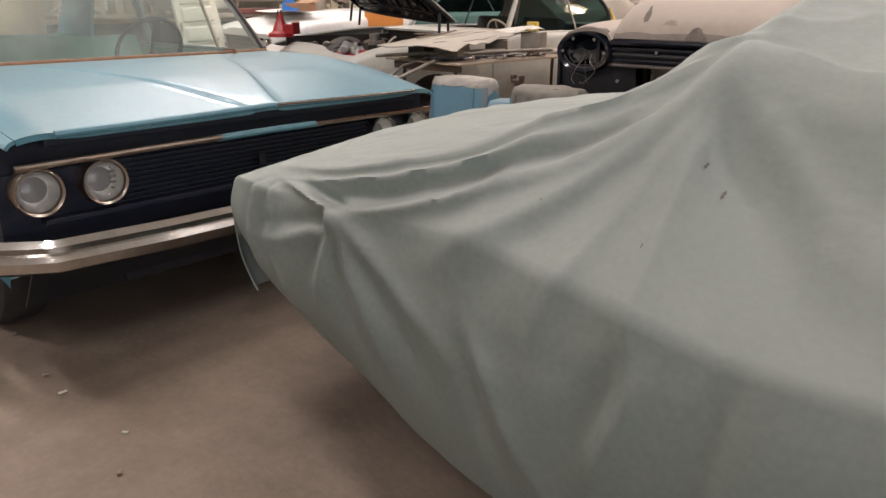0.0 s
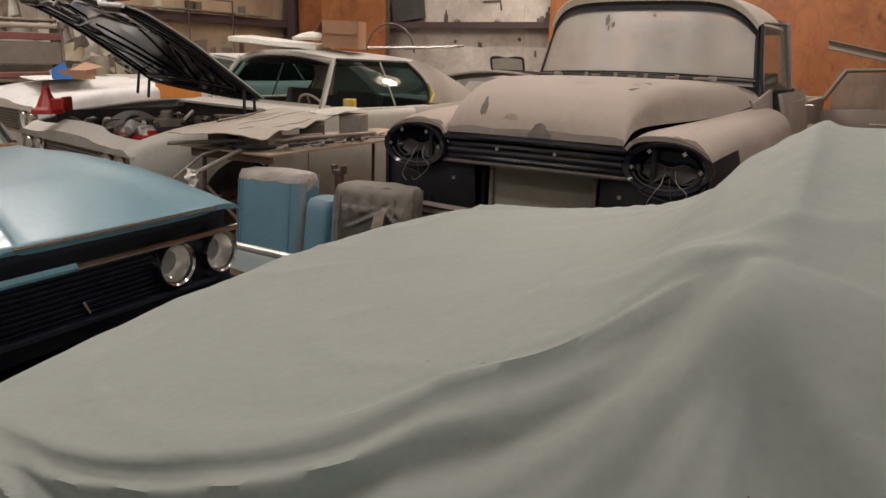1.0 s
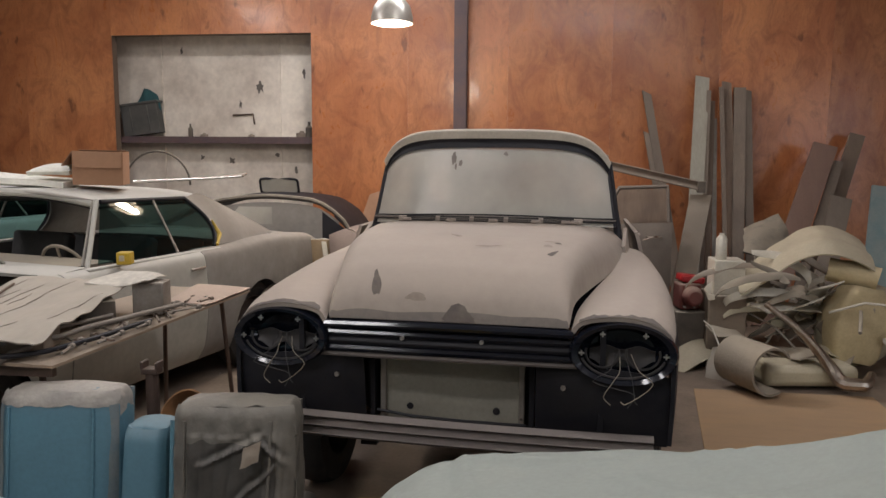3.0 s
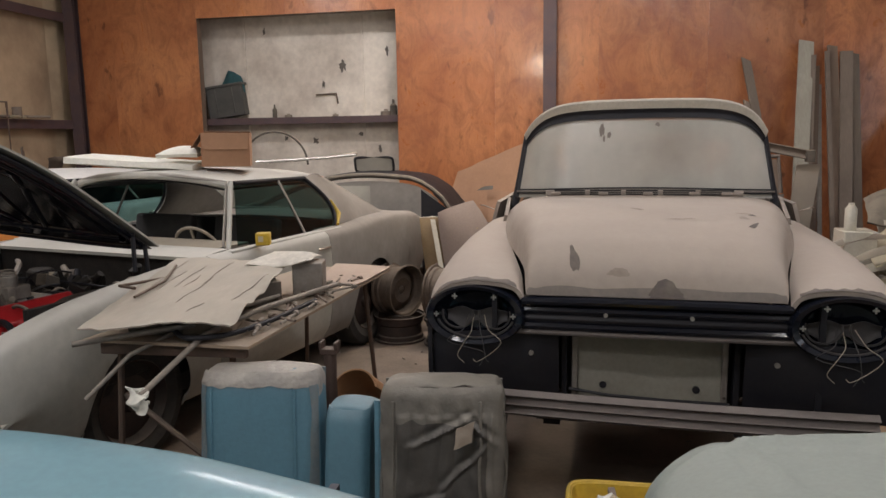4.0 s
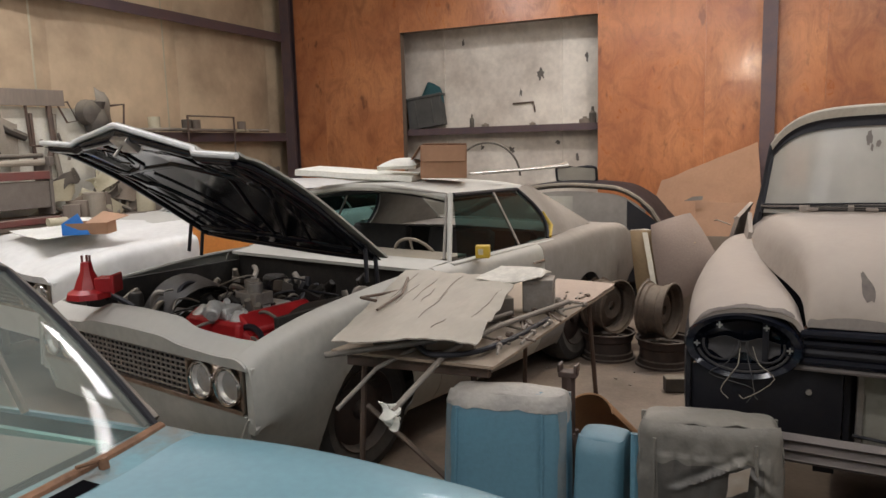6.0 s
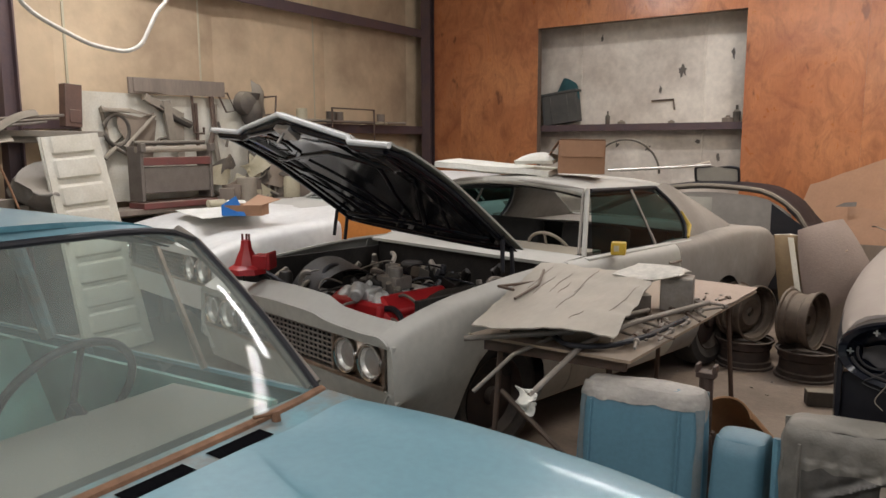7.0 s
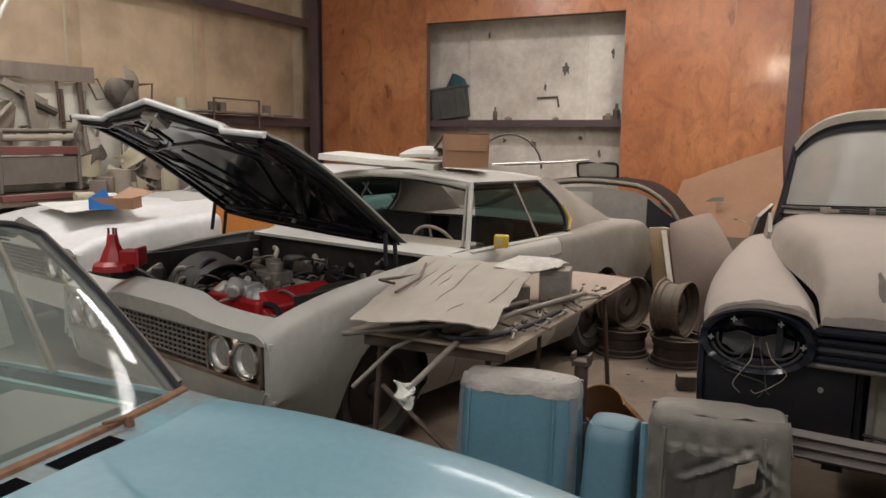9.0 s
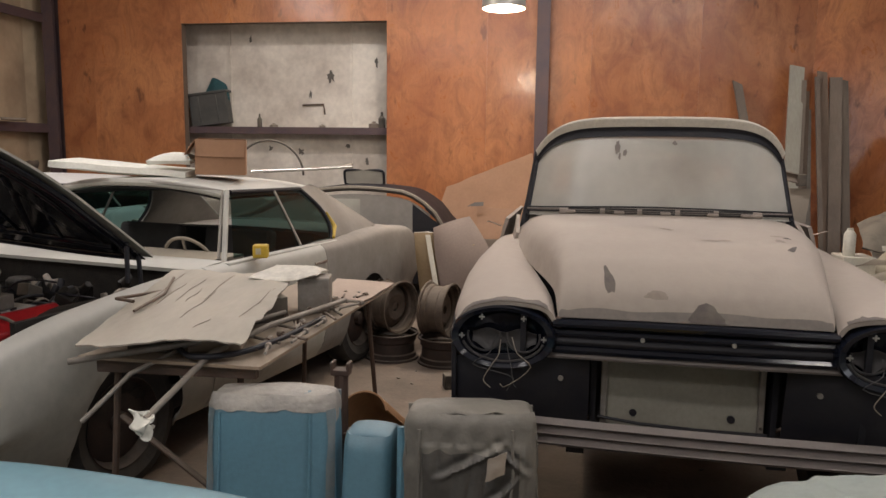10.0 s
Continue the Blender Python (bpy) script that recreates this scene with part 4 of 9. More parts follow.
def coupe(m, label, hood_open, paint, paint_rear, low=0.07, long=0.82, drop=0.0):
    """A two-door car, its nose at m; long: its length against the drawn one; drop: how much lower its roof is."""
    car = thing("coupe", m @ pose(0, 0, -low) @ Matrix.Diagonal((long, 1, 1, 1)), label, "car")

    def sec(z, w, low, cz=0.0):
        return [(0, z + cz), (0.30, z + cz * 0.85), (0.46, z + 0.006), (0.73, z - 0.004), (w - 0.10, z), (w - 0.02, z - 0.035), (w, z - 0.11), (w + 0.012, z - 0.32), (w - 0.03, low + 0.12), (w - 0.10, low)]

    sh = Shell([(0.0, sec(0.885, 0.95, 0.50, 0.035)), (-0.12, sec(0.935, 0.965, 0.42, 0.055)), (-0.6, sec(1.02, 0.975, 0.32, 0.05)), (-1.6, sec(1.082, 0.975, 0.30, 0.02)), (-2.6, sec(1.085, 0.98, 0.29)), (-3.4, sec(1.09, 0.985, 0.29)), (-4.2, sec(1.11, 0.975, 0.31)), (-4.9, sec(1.07, 0.94, 0.36)), (-5.25, sec(0.99, 0.88, 0.44))])
    arches = ((-0.92, 0.36, 0.42), (-3.88, 0.36, 0.42))
    part("nose_panel", sh.patch(0.0, -0.13 if hood_open else -0.24, 0, 4.05, 8, 30, mirror=True), paint, car, solid=0.02, label="pale header panel over the grille")
    for s in (1, -1):
        part("front_fender", sh.patch(0.0, -1.62, 4.0 if hood_open else 3.75, 9, 50, 26, s, arches), paint, car, solid=0.014)
        door = part("door", sh.patch(-1.63, -3.05, 4.1, 9, 24, 20, s), paint, car, solid=0.014)
        part("door_handle", Geo().tube([(-2.86, s * 0.985, 0.97), (-2.90, s * 1.01, 0.975), (-2.99, s * 1.01, 0.975), (-3.02, s * 0.985, 0.97)], 0.009, 6), "chrome_dull", door)
        part("rear_fender", sh.patch(-3.055, -5.25, 3.6, 9, 54, 26, s, arches), paint_rear, car, solid=0.014, label="patchy grey primer rear quarter")
    part("trunk_lid", sh.patch(-4.35, -5.25, 0, 3.6, 12, 16, mirror=True), paint_rear, car, solid=0.014)
    part("tail_panel", Geo().grid(bilinear((-5.25, -0.86, 0.97), (-5.25, 0.86, 0.97), (-5.2, 0.8, 0.45), (-5.2, -0.8, 0.45)), 4, 4), paint_rear, car, solid=0.01)
    def header(u, v):
        k = 4.9 * (2 * u - 1)
        p = sh.at(0.0, abs(k), 1 if k >= 0 else -1)
        return (0.002 - 0.008 * v, p[1], p[2] * (1 - v) + 0.838 * v)

    part("header_panel", Geo().grid(header, 44, 4), paint, car, solid=0.012)
    for s in (1, -1):
        part("lamp_panel", Geo().box((-0.034, s * 0.69, 0.745), (0.02, 0.40, 0.19)), "chrome_dull", car, "dull metal panel round two headlights", smooth=0)
    # front end
    part("grille_shell", Geo().box((-0.05, 0, 0.72), (0.03, 1.80, 0.25)), "black", car, smooth=0)
    g = Geo()
    for k in range(7):
        g.box((-0.022, 0, 0.668 + 0.026 * k), (0.012, 0.92, 0.007))
    for k in range(23):
        g.box((-0.026, -0.45 + 0.0409 * k, 0.745), (0.010, 0.006, 0.18))
    part("grille", g, "pipe", car, smooth=0)
    part("grille_frame", Geo().box((-0.012, 0, 0.842), (0.03, 1.78, 0.016)).box((-0.012, 0, 0.642), (0.04, 1.78, 0.022)).box((-0.012, 0.885, 0.742), (0.03, 0.022, 0.2)).box((-0.012, -0.885, 0.742), (0.03, 0.022, 0.2)).box((-0.012, 0.49, 0.742), (0.03, 0.018, 0.19)).box((-0.012, -0.49, 0.742), (0.03, 0.018, 0.19)), "chrome_dull", car, bevel=0.004, smooth=0)
    for y in (0.785, 0.595, -0.595, -0.785):
        headlamp(car, 0.0, y, 0.745, 0.078, "chrome")
    for s in (1, -1):
        part("fender_return", Geo().box((-0.022, s * 0.924, 0.70), (0.03, 0.044, 0.30)), paint, car, bevel=0.006, smooth=0)
    part("lower_panel", Geo().grid(lambda u, v: (-0.01 - 0.05 * v, -0.9 + 1.8 * u, 0.632 - 0.20 * v), 8, 3), paint, car, solid=0.012, label="unpainted lower front panel with yellowish edge")
    part("underbody", Geo().box((-2.9, 0, 0.36), (4.2, 1.5, 0.1)), "black", car, smooth=0)
    for x in (-0.92, -3.88):
        for s in (1, -1):
            wh = wheel(car, x, s * 0.80, 0.35, 0.21, s)
            wh.location.z += low
            wh.scale.x = 1 / long
    # engine bay
    if hood_open:
        bay = part("engine_bay", Geo().box((-0.93, 0, 0.52), (1.55, 1.70, 0.05)), "engine_dark", car, smooth=0)
        part("firewall", Geo().box((-1.66, 0, 0.82), (0.04, 1.66, 0.46)), "engine_dark", bay, smooth=0)
        part("radiator_support", Geo().box((-0.16, 0, 0.72), (0.04, 1.66, 0.36)), "engine_dark", bay, smooth=0)
        for s in (1, -1):
            part("apron", Geo().box((-1.0, s * 0.84, 0.78), (1.4, 0.03, 0.46)), "engine_dark", bay, smooth=0)
        for s in (1, -1):
            part("wheelhouse", Geo().grid(lambda u, v, s=s: (-0.98 + 0.42 * math.cos(math.pi * u), s * (0.72 - 0.26 * v), 0.6 + 0.40 * math.sin(math.pi * u) * (1 - 0.15 * v)), 18, 4), "engine_dark", bay, solid=0.01)
        shift = pose(0.10, 0.20, -0.06)
        part("engine_block", Geo().box((-0.88, 0.0, 0.74), (0.66, 0.36, 0.34)).box((-0.58, 0, 0.78), (0.1, 0.28, 0.3)), "engine_dark", car, bevel=0.02, m=shift)
        for s in (1, -1):
            part("valve_cover", Geo().box((-0.86, s * 0.21, 0.935), (0.58, 0.15, 0.085), (s * -32, 0, 0)).box((-0.86, s * 0.24, 0.89), (0.62, 0.18, 0.05), (s * -32, 0, 0)), "red", car, "bright red valve cover", bevel=0.02, m=shift)
        part("engine_front", Geo().box((-0.545, 0.02, 0.86), (0.07, 0.42, 0.22)).lathe([(0.07, 0), (0.08, 0.02), (0.05, 0.05), (0.001, 0.05)], 18, pose(-0.5, 0.0, 0.83, 0, 90, 0)), "red", car, "red painted front engine cover", bevel=0.02, m=shift)
        part("intake", Geo().box((-0.86, 0, 0.965), (0.46, 0.22, 0.05)).box((-0.62, 0.0, 0.985), (0.16, 0.16, 0.08), (0, 0, 12)).tube([(-0.66, 0.10, 0.97), (-0.60, 0.15, 0.99), (-0.55, 0.17, 0.95)], 0.035, 10).tube([(-0.66, -0.10, 0.97), (-0.60, -0.14, 0.99), (-0.55, -0.16, 0.95)], 0.035, 10).tube([(-0.6, 0, 1.0), (-0.52, 0.04, 1.03), (-0.47, 0.08, 1.0)], [0.05, 0.045, 0.04], 12), "alloy_cast", car, "bare alloy intake manifold", bevel=0.012, m=shift)
        part("carburetor", Geo().box((-0.88, 0, 1.03), (0.15, 0.17, 0.07)).lathe([(0.045, 0), (0.05, 0.06), (0.035, 0.06), (0.035, 0.02)], 16, pose(-0.85, 0.04, 1.06)).lathe([(0.045, 0), (0.05, 0.06), (0.035, 0.06), (0.035, 0.02)], 16, pose(-0.92, -0.05, 1.06)).box((-0.8, 0.09, 1.04), (0.05, 0.05, 0.06)), "pipe", car, bevel=0.006, m=shift)
        rng = random.Random(4)
        for k in range(76):
            a = Vector((rng.uniform(-1.55, -0.4), rng.uniform(-0.7, 0.7), rng.uniform(0.75, 0.95)))
            b = a + Vector((rng.uniform(-0.4, 0.3), rng.uniform(-0.3, 0.3), rng.uniform(-0.1, 0.06)))
            mid = (a + b) / 2 + Vector((rng.uniform(-0.1, 0.1), rng.uniform(-0.1, 0.1), rng.uniform(0.02, 0.1)))
            pts = [tuple(a * (1 - s) ** 2 + mid * 2 * s * (1 - s) + b * s * s) for s in (k2 / 8 for k2 in range(9))]
            part("hose", Geo().tube(pts, rng.choice((0.006, 0.009, 0.018)), 7), rng.choice(("engine_dark", "black", "black", "dark_junk", "dark_junk", "pipe")), bay)
        for k in range(26):
            g = Geo().box((0, 0, 0), (rng.uniform(0.03, 0.12), rng.uniform(0.03, 0.10), rng.uniform(0.03, 0.09))).lathe([(0.001, 0.07), (0.02, 0.07), (0.024, 0.03), (0.03, 0), (0.001, 0)], 10, pose(rng.uniform(-0.03, 0.03), 0, 0.01, rng.uniform(-40, 40), rng.uniform(-40, 40), 0))
            far = k % 2 == 0
            part("fitting", g, rng.choice(("engine_dark", "dark_junk", "pipe", "alloy_cast" if not far else "black")), bay, bevel=0.004, m=pose(rng.uniform(-1.6, -1.25) if far else rng.uniform(-1.15, -0.45), rng.uniform(-0.75, 0.75) if far else rng.uniform(0.05, 0.40), rng.uniform(0.80, 0.98) if far else rng.uniform(0.86, 0.97), rng.uniform(-30, 30), rng.uniform(-30, 30), rng.uniform(0, 180)))
        for x, y, r, h in ((-1.5, -0.32, 0.09, 0.16), (-1.5, 0.45, 0.07, 0.12), (-0.5, -0.6, 0.05, 0.16)):
            part("canister", Geo().lathe([(0.001, h), (r * 0.8, h), (r, h - 0.02), (r, 0), (0.001, 0)], 18, pose(x, y, 0.8)), "engine_dark", bay, bevel=0.005)
        # raised hood: outer skin, stamped black inner panel, hinges
        lift = pose(0.513, 0.12, 1.098, -4.47, -38.43, 6.28)

        def hood_pt(u, y, drop):
            a = abs(y)
            nose_x = 0.02 + (0.12 * (1 - a / 0.46) if a < 0.46 else 0.0)
            x = nose_x + (-1.16 - 0.05 * (1 - (a / 0.75) ** 2) - nose_x) * u
            z = sh.at(min(x, 0.0), 2.6, 1)[2] + (0.045 * (1 - u) * (1 - 0.5 * a / 0.46) if a < 0.46 else 0.0)
            return (x, y, z - drop)

        hood = part("hood", Geo().grid(lambda u, v: hood_pt(u, -0.75 + 1.5 * v, 0.0), 30, 60), paint, car, solid=0.010, m=lift, offset=1.0, label="raised hood, pale outside", smooth=25)
        hood.matrix_parent_inverse = Matrix.Diagonal((1 / long, 1, 1, 1))

        liner = part("hood_liner", Geo().grid(lambda u, v: hood_pt(0.012 + 0.97 * u, -0.73 + 1.46 * v, 0.022), 40, 60), "liner_black", hood, "glossy black stamped inner hood panel", solid=0.004, smooth=60)

        def stamping(points, r):
            """A raised rib of the inner panel along points given as (along, across)."""
            line = []
            for (u0, y0), (u1, y1) in zip(points, points[1:]):
                line += [hood_pt(u0 + (u1 - u0) * k / 8, y0 + (y1 - y0) * k / 8, 0.026) for k in range(8)]
            line.append(hood_pt(*points[-1], 0.026))
            part("rib", Geo().tube(line, r, 10, flat=0.62), "liner_black", liner, smooth=50)

        for k in (1, -1):
            stamping([(0.03, k * 0.70), (0.50, k * 0.71), (0.96, k * 0.68)], 0.026)
            stamping([(0.10, k * 0.60), (0.50, k * 0.60), (0.84, k * 0.57)], 0.016)
            stamping([(0.30, k * 0.56), (0.56, k * 0.34), (0.84, k * 0.12)], 0.020)
            stamping([(0.32, k * 0.30), (0.58, k * 0.14), (0.84, k * 0.04)], 0.014)
            stamping([(0.46, k * 0.58), (0.66, k * 0.42), (0.86, k * 0.30)], 0.014)
            stamping([(0.06, k * 0.22), (0.24, k * 0.26), (0.30, k * 0.40), (0.26, k * 0.54), (0.12, k * 0.58)], 0.016)
            stamping([(0.09, k * 0.34), (0.14, k * 0.44), (0.21, k * 0.44), (0.23, k * 0.34), (0.17, k * 0.30), (0.09, k * 0.34)], 0.010)
        stamping([(0.03, -0.70), (0.03, -0.40), (0.05, 0.0), (0.03, 0.40), (0.03, 0.70)], 0.024)
        stamping([(0.29, -0.56), (0.27, 0.0), (0.29, 0.56)], 0.020)
        stamping([(0.88, -0.62), (0.86, -0.30), (0.85, 0.0), (0.86, 0.30), (0.88, 0.62)], 0.028)
        stamping([(0.965, -0.68), (0.96, 0.0), (0.965, 0.68)], 0.022)
        part("latch_plate", Geo().box(tuple(Vector(hood_pt(0.07, 0.0, 0.045))), (0.09, 0.12, 0.03)).tube([hood_pt(0.06, 0.0, 0.06), hood_pt(0.055, 0.01, 0.13)], 0.008, 8), "alloy", liner, "bare metal hood latch", bevel=0.006)
        edge = [tuple(Vector(hood_pt(0.0, -0.75 + 1.5 * k / 60, 0.012)) + Vector((0.004, 0, 0))) for k in range(61)]
        part("hood_edge", Geo().tube(edge, 0.014, 8), "car_white", hood, "white front edge of the hood")
        for s in (1, -1):
            arms = [lift @ Vector((x, s * 0.71, 1.045)) for x in (-1.10, -0.99)]
            flat = Matrix.Diagonal((1 / long, 1, 1, 1))
            part("hinge", Geo().tube([tuple(flat @ arms[0]), tuple(flat @ (arms[0] + Vector((0.01, 0.02 * s, -0.17))))], 0.013, 8).tube([tuple(flat @ arms[1]), tuple(flat @ (arms[1] + Vector((0.02, 0.02 * s, -0.20))))], 0.013, 8), "black", car)
    else:
        part("hood", sh.patch(-0.24, -1.6, 0, 3.7, 26, 28, mirror=True), paint, car, solid=0.014)
    # greenhouse
    part("cowl", Geo().grid(lambda u, v: (-1.60 - 0.30 * v, -0.86 + 1.72 * u, 1.07 + 0.018 * v), 8, 3), paint, car, solid=0.02)

    def screen(u, v):
        y = -1 + 2 * u
        w = 0.80 - 0.16 * v
        return (-1.80 - 0.36 * v - 0.14 * abs(y) ** 3 * (1 - 0.3 * v), y * w, 1.085 + (0.375 - drop + 0.05 * (1 - y * y)) * v)

    if not hood_open:
        pane("windshield", screen, 18, 8, "side_glass", car)
    part("windshield_trim", Geo().tube([screen(0, k / 8) for k in range(8)] + [screen(k / 20, 1) for k in range(21)] + [screen(1, 1 - k / 8) for k in range(1, 9)], 0.010, 8), "primer_grey", car)

    def roof(u, v):
        y = -1 + 2 * v
        x = -2.15 - 1.53 * u - 0.10 * y * y * (1 - u) + 0.05 * y * y * u
        w = 0.67 - 0.05 * u * u
        return (x, y * w, 1.452 - drop + 0.085 * (1 - abs(y) ** 2.4) * (0.6 + 0.4 * math.sin(math.pi * (0.2 + 0.7 * u))) - 0.025 * u * u)

    part("roof", Geo().grid(roof, 24, 24), paint, car, solid=0.03, label="dusty pale roof")
    part("roof_header", Geo().tube([tuple(Vector(roof(0.0, k / 20)) + Vector((-0.02, 0, -0.02))) for k in range(21)], 0.026, 10), paint, car)
    for s in (1, -1):
        part("drip_rail", Geo().tube([roof(k / 10, 0.5 + s * 0.5) for k in range(11)], 0.012, 6), "black", car)
        part("windshield_pillar", Geo().tube([(-1.93, s * 0.845, 1.07), (-2.09, s * 0.76, 1.26 - 0.5 * drop), (-2.25, s * 0.675, 1.462 - drop)], 0.017, 8), "primer_white", car)

        def sail(u, v, s=s):
            q = 1 - v
            edge = Vector((-3.26 - 0.14 * math.sin(math.pi * min(1.0, 0.15 + 0.85 * q)) + 0.10 * (1 - q) * 0, s * (0.89 - 0.22 * q ** 1.3), 1.095 + (0.345 - drop) * q))
            back = Vector((-3.70 - 0.77 * (1 - q), s * (0.60 + 0.18 * (1 - q)), 1.43 - drop - (0.33 - drop) * (1 - q)))
            return tuple(edge * (1 - u) + back * u + Vector((0, 0, 0.03 * math.sin(math.pi * u) * q)))

        def side_pane(u, v, s=s):
            edge = Vector((-3.26 - 0.14 * math.sin(math.pi * min(1.0, 0.15 + 0.85 * v)), s * (0.885 - 0.22 * v ** 1.3), 1.09 + (0.35 - drop) * v))
            frontal = Vector((-2.02 - 0.26 * v, s * (0.855 - 0.175 * v), 1.09 + (0.365 - drop) * v))
            return tuple(frontal * (1 - u) + edge * u)

        part("roof_pillar", Geo().grid(sail, 10, 10), paint_rear, car, solid=0.03)
        pane("quarter_window", side_pane, 16, 10, "dark_glass", car)
        part("window_seal", Geo().tube([side_pane(k / 16, 1) for k in range(17)] + [side_pane(1, 1 - k / 10) for k in range(1, 11)], 0.014, 8), "black", car, "black rubber round the side window")
        part("window_divider", Geo().tube([(-2.84, s * 0.885, 1.09), (-2.85, s * 0.68, 1.44 - drop)], 0.010, 6), "pipe", car)
        part("body_sill", Geo().box((-2.6, s * 0.90, 1.074), (1.5, 0.06, 0.02)), paint, car, bevel=0.006)
        part("door_inner", Geo().grid(bilinear((-1.9, s * 0.84, 1.07), (-3.7, s * 0.84, 1.07), (-3.7, s * 0.8, 0.4), (-1.9, s * 0.8, 0.4)), 3, 3), "interior_dark", car, solid=0.02)
    part("filler_patch", Geo().tube([(-3.34, 0.90, 1.10), (-3.43, 0.865, 1.17), (-3.43, 0.80, 1.27)], [0.012, 0.020, 0.008], 8, flat=1.0), "yellow", car, "smear of yellow body filler")
    part("rear_deck", Geo().grid(lambda u, v: (-3.7 - 0.7 * u, -0.8 + 1.6 * v, 1.09 + 0.02 * math.sin(math.pi * v)), 6, 8), paint_rear, car, solid=0.014)
    pane("rear_window", bilinear((-3.66, -0.58, 1.44 - drop), (-3.66, 0.58, 1.44 - drop), (-4.3, 0.7, 1.11), (-4.3, -0.7, 1.11)), 6, 6, "side_glass", car)
    part("roof_lining", Geo().grid(lambda u, v: tuple(Vector(roof(0.02 + 0.96 * u, 0.03 + 0.94 * v)) - Vector((0, 0, 0.055))), 8, 8), "interior_dark", car, solid=0.004)
    part("dashboard", Geo().grid(lambda u, v: (-1.85 - 0.42 * min(1, v * 1.4), -0.78 + 1.56 * u, 1.085 - 0.3 * max(0, v - 0.72) / 0.28), 8, 10), "dusty_junk" if hood_open else "interior_dark", car, solid=0.02, label="dusty bare dashboard top")
    ring = [(0.19 * math.cos(k * math.tau / 28), 0.19 * math.sin(k * math.tau / 28), 0) for k in range(29)]
    part("steering_wheel", Geo().tube(ring, 0.011, 8, caps=False).tube([(-0.18, 0, 0), (0, 0, -0.03), (0.18, 0, 0)], 0.01, 6).tube([(0, 0, -0.03), (0, 0, -0.3)], 0.02, 8), "dusty_junk", car, m=pose(-2.30, 0.36, 1.00, 0, -60, 0))
    for y in (-0.38, 0.38):
        part("bucket_seat", Geo().grid(lambda u, v, y=y: (-2.80 - 0.16 * v, y - 0.27 + 0.54 * u, 0.5 + 0.66 * v), 8, 8), "interior_dark", car, solid=0.12, bevel=0.03)
    part("rear_seat", Geo().grid(lambda u, v: (-3.45 - 0.2 * v, -0.65 + 1.3 * u, 0.5 + 0.56 * v), 8, 6), "interior_dark", car, solid=0.12)
    part("cabin_floor", Geo().box((-2.8, 0, 0.42), (2.2, 1.6, 0.04)), "interior_dark", car, smooth=0)
    return car


def facing_south(x, y, turn=0.0):
    """Pose of a car whose nose is at x, y and looks along -y."""
    return pose(x, y, 0, 0, 0, -90 + turn)


coupe(facing_south(-4.364, 3.925, -12.5), "pale primer two-door coupe with its hood raised and engine showing", True, "primer_white", "primer_grey")
coupe(facing_south(-6.53, 4.68, -12.0), "white two-door car with parts piled on its hood", False, "car_white", "door_grey", -0.05, 1.0, 0.17)


# ---- pickup truck ----


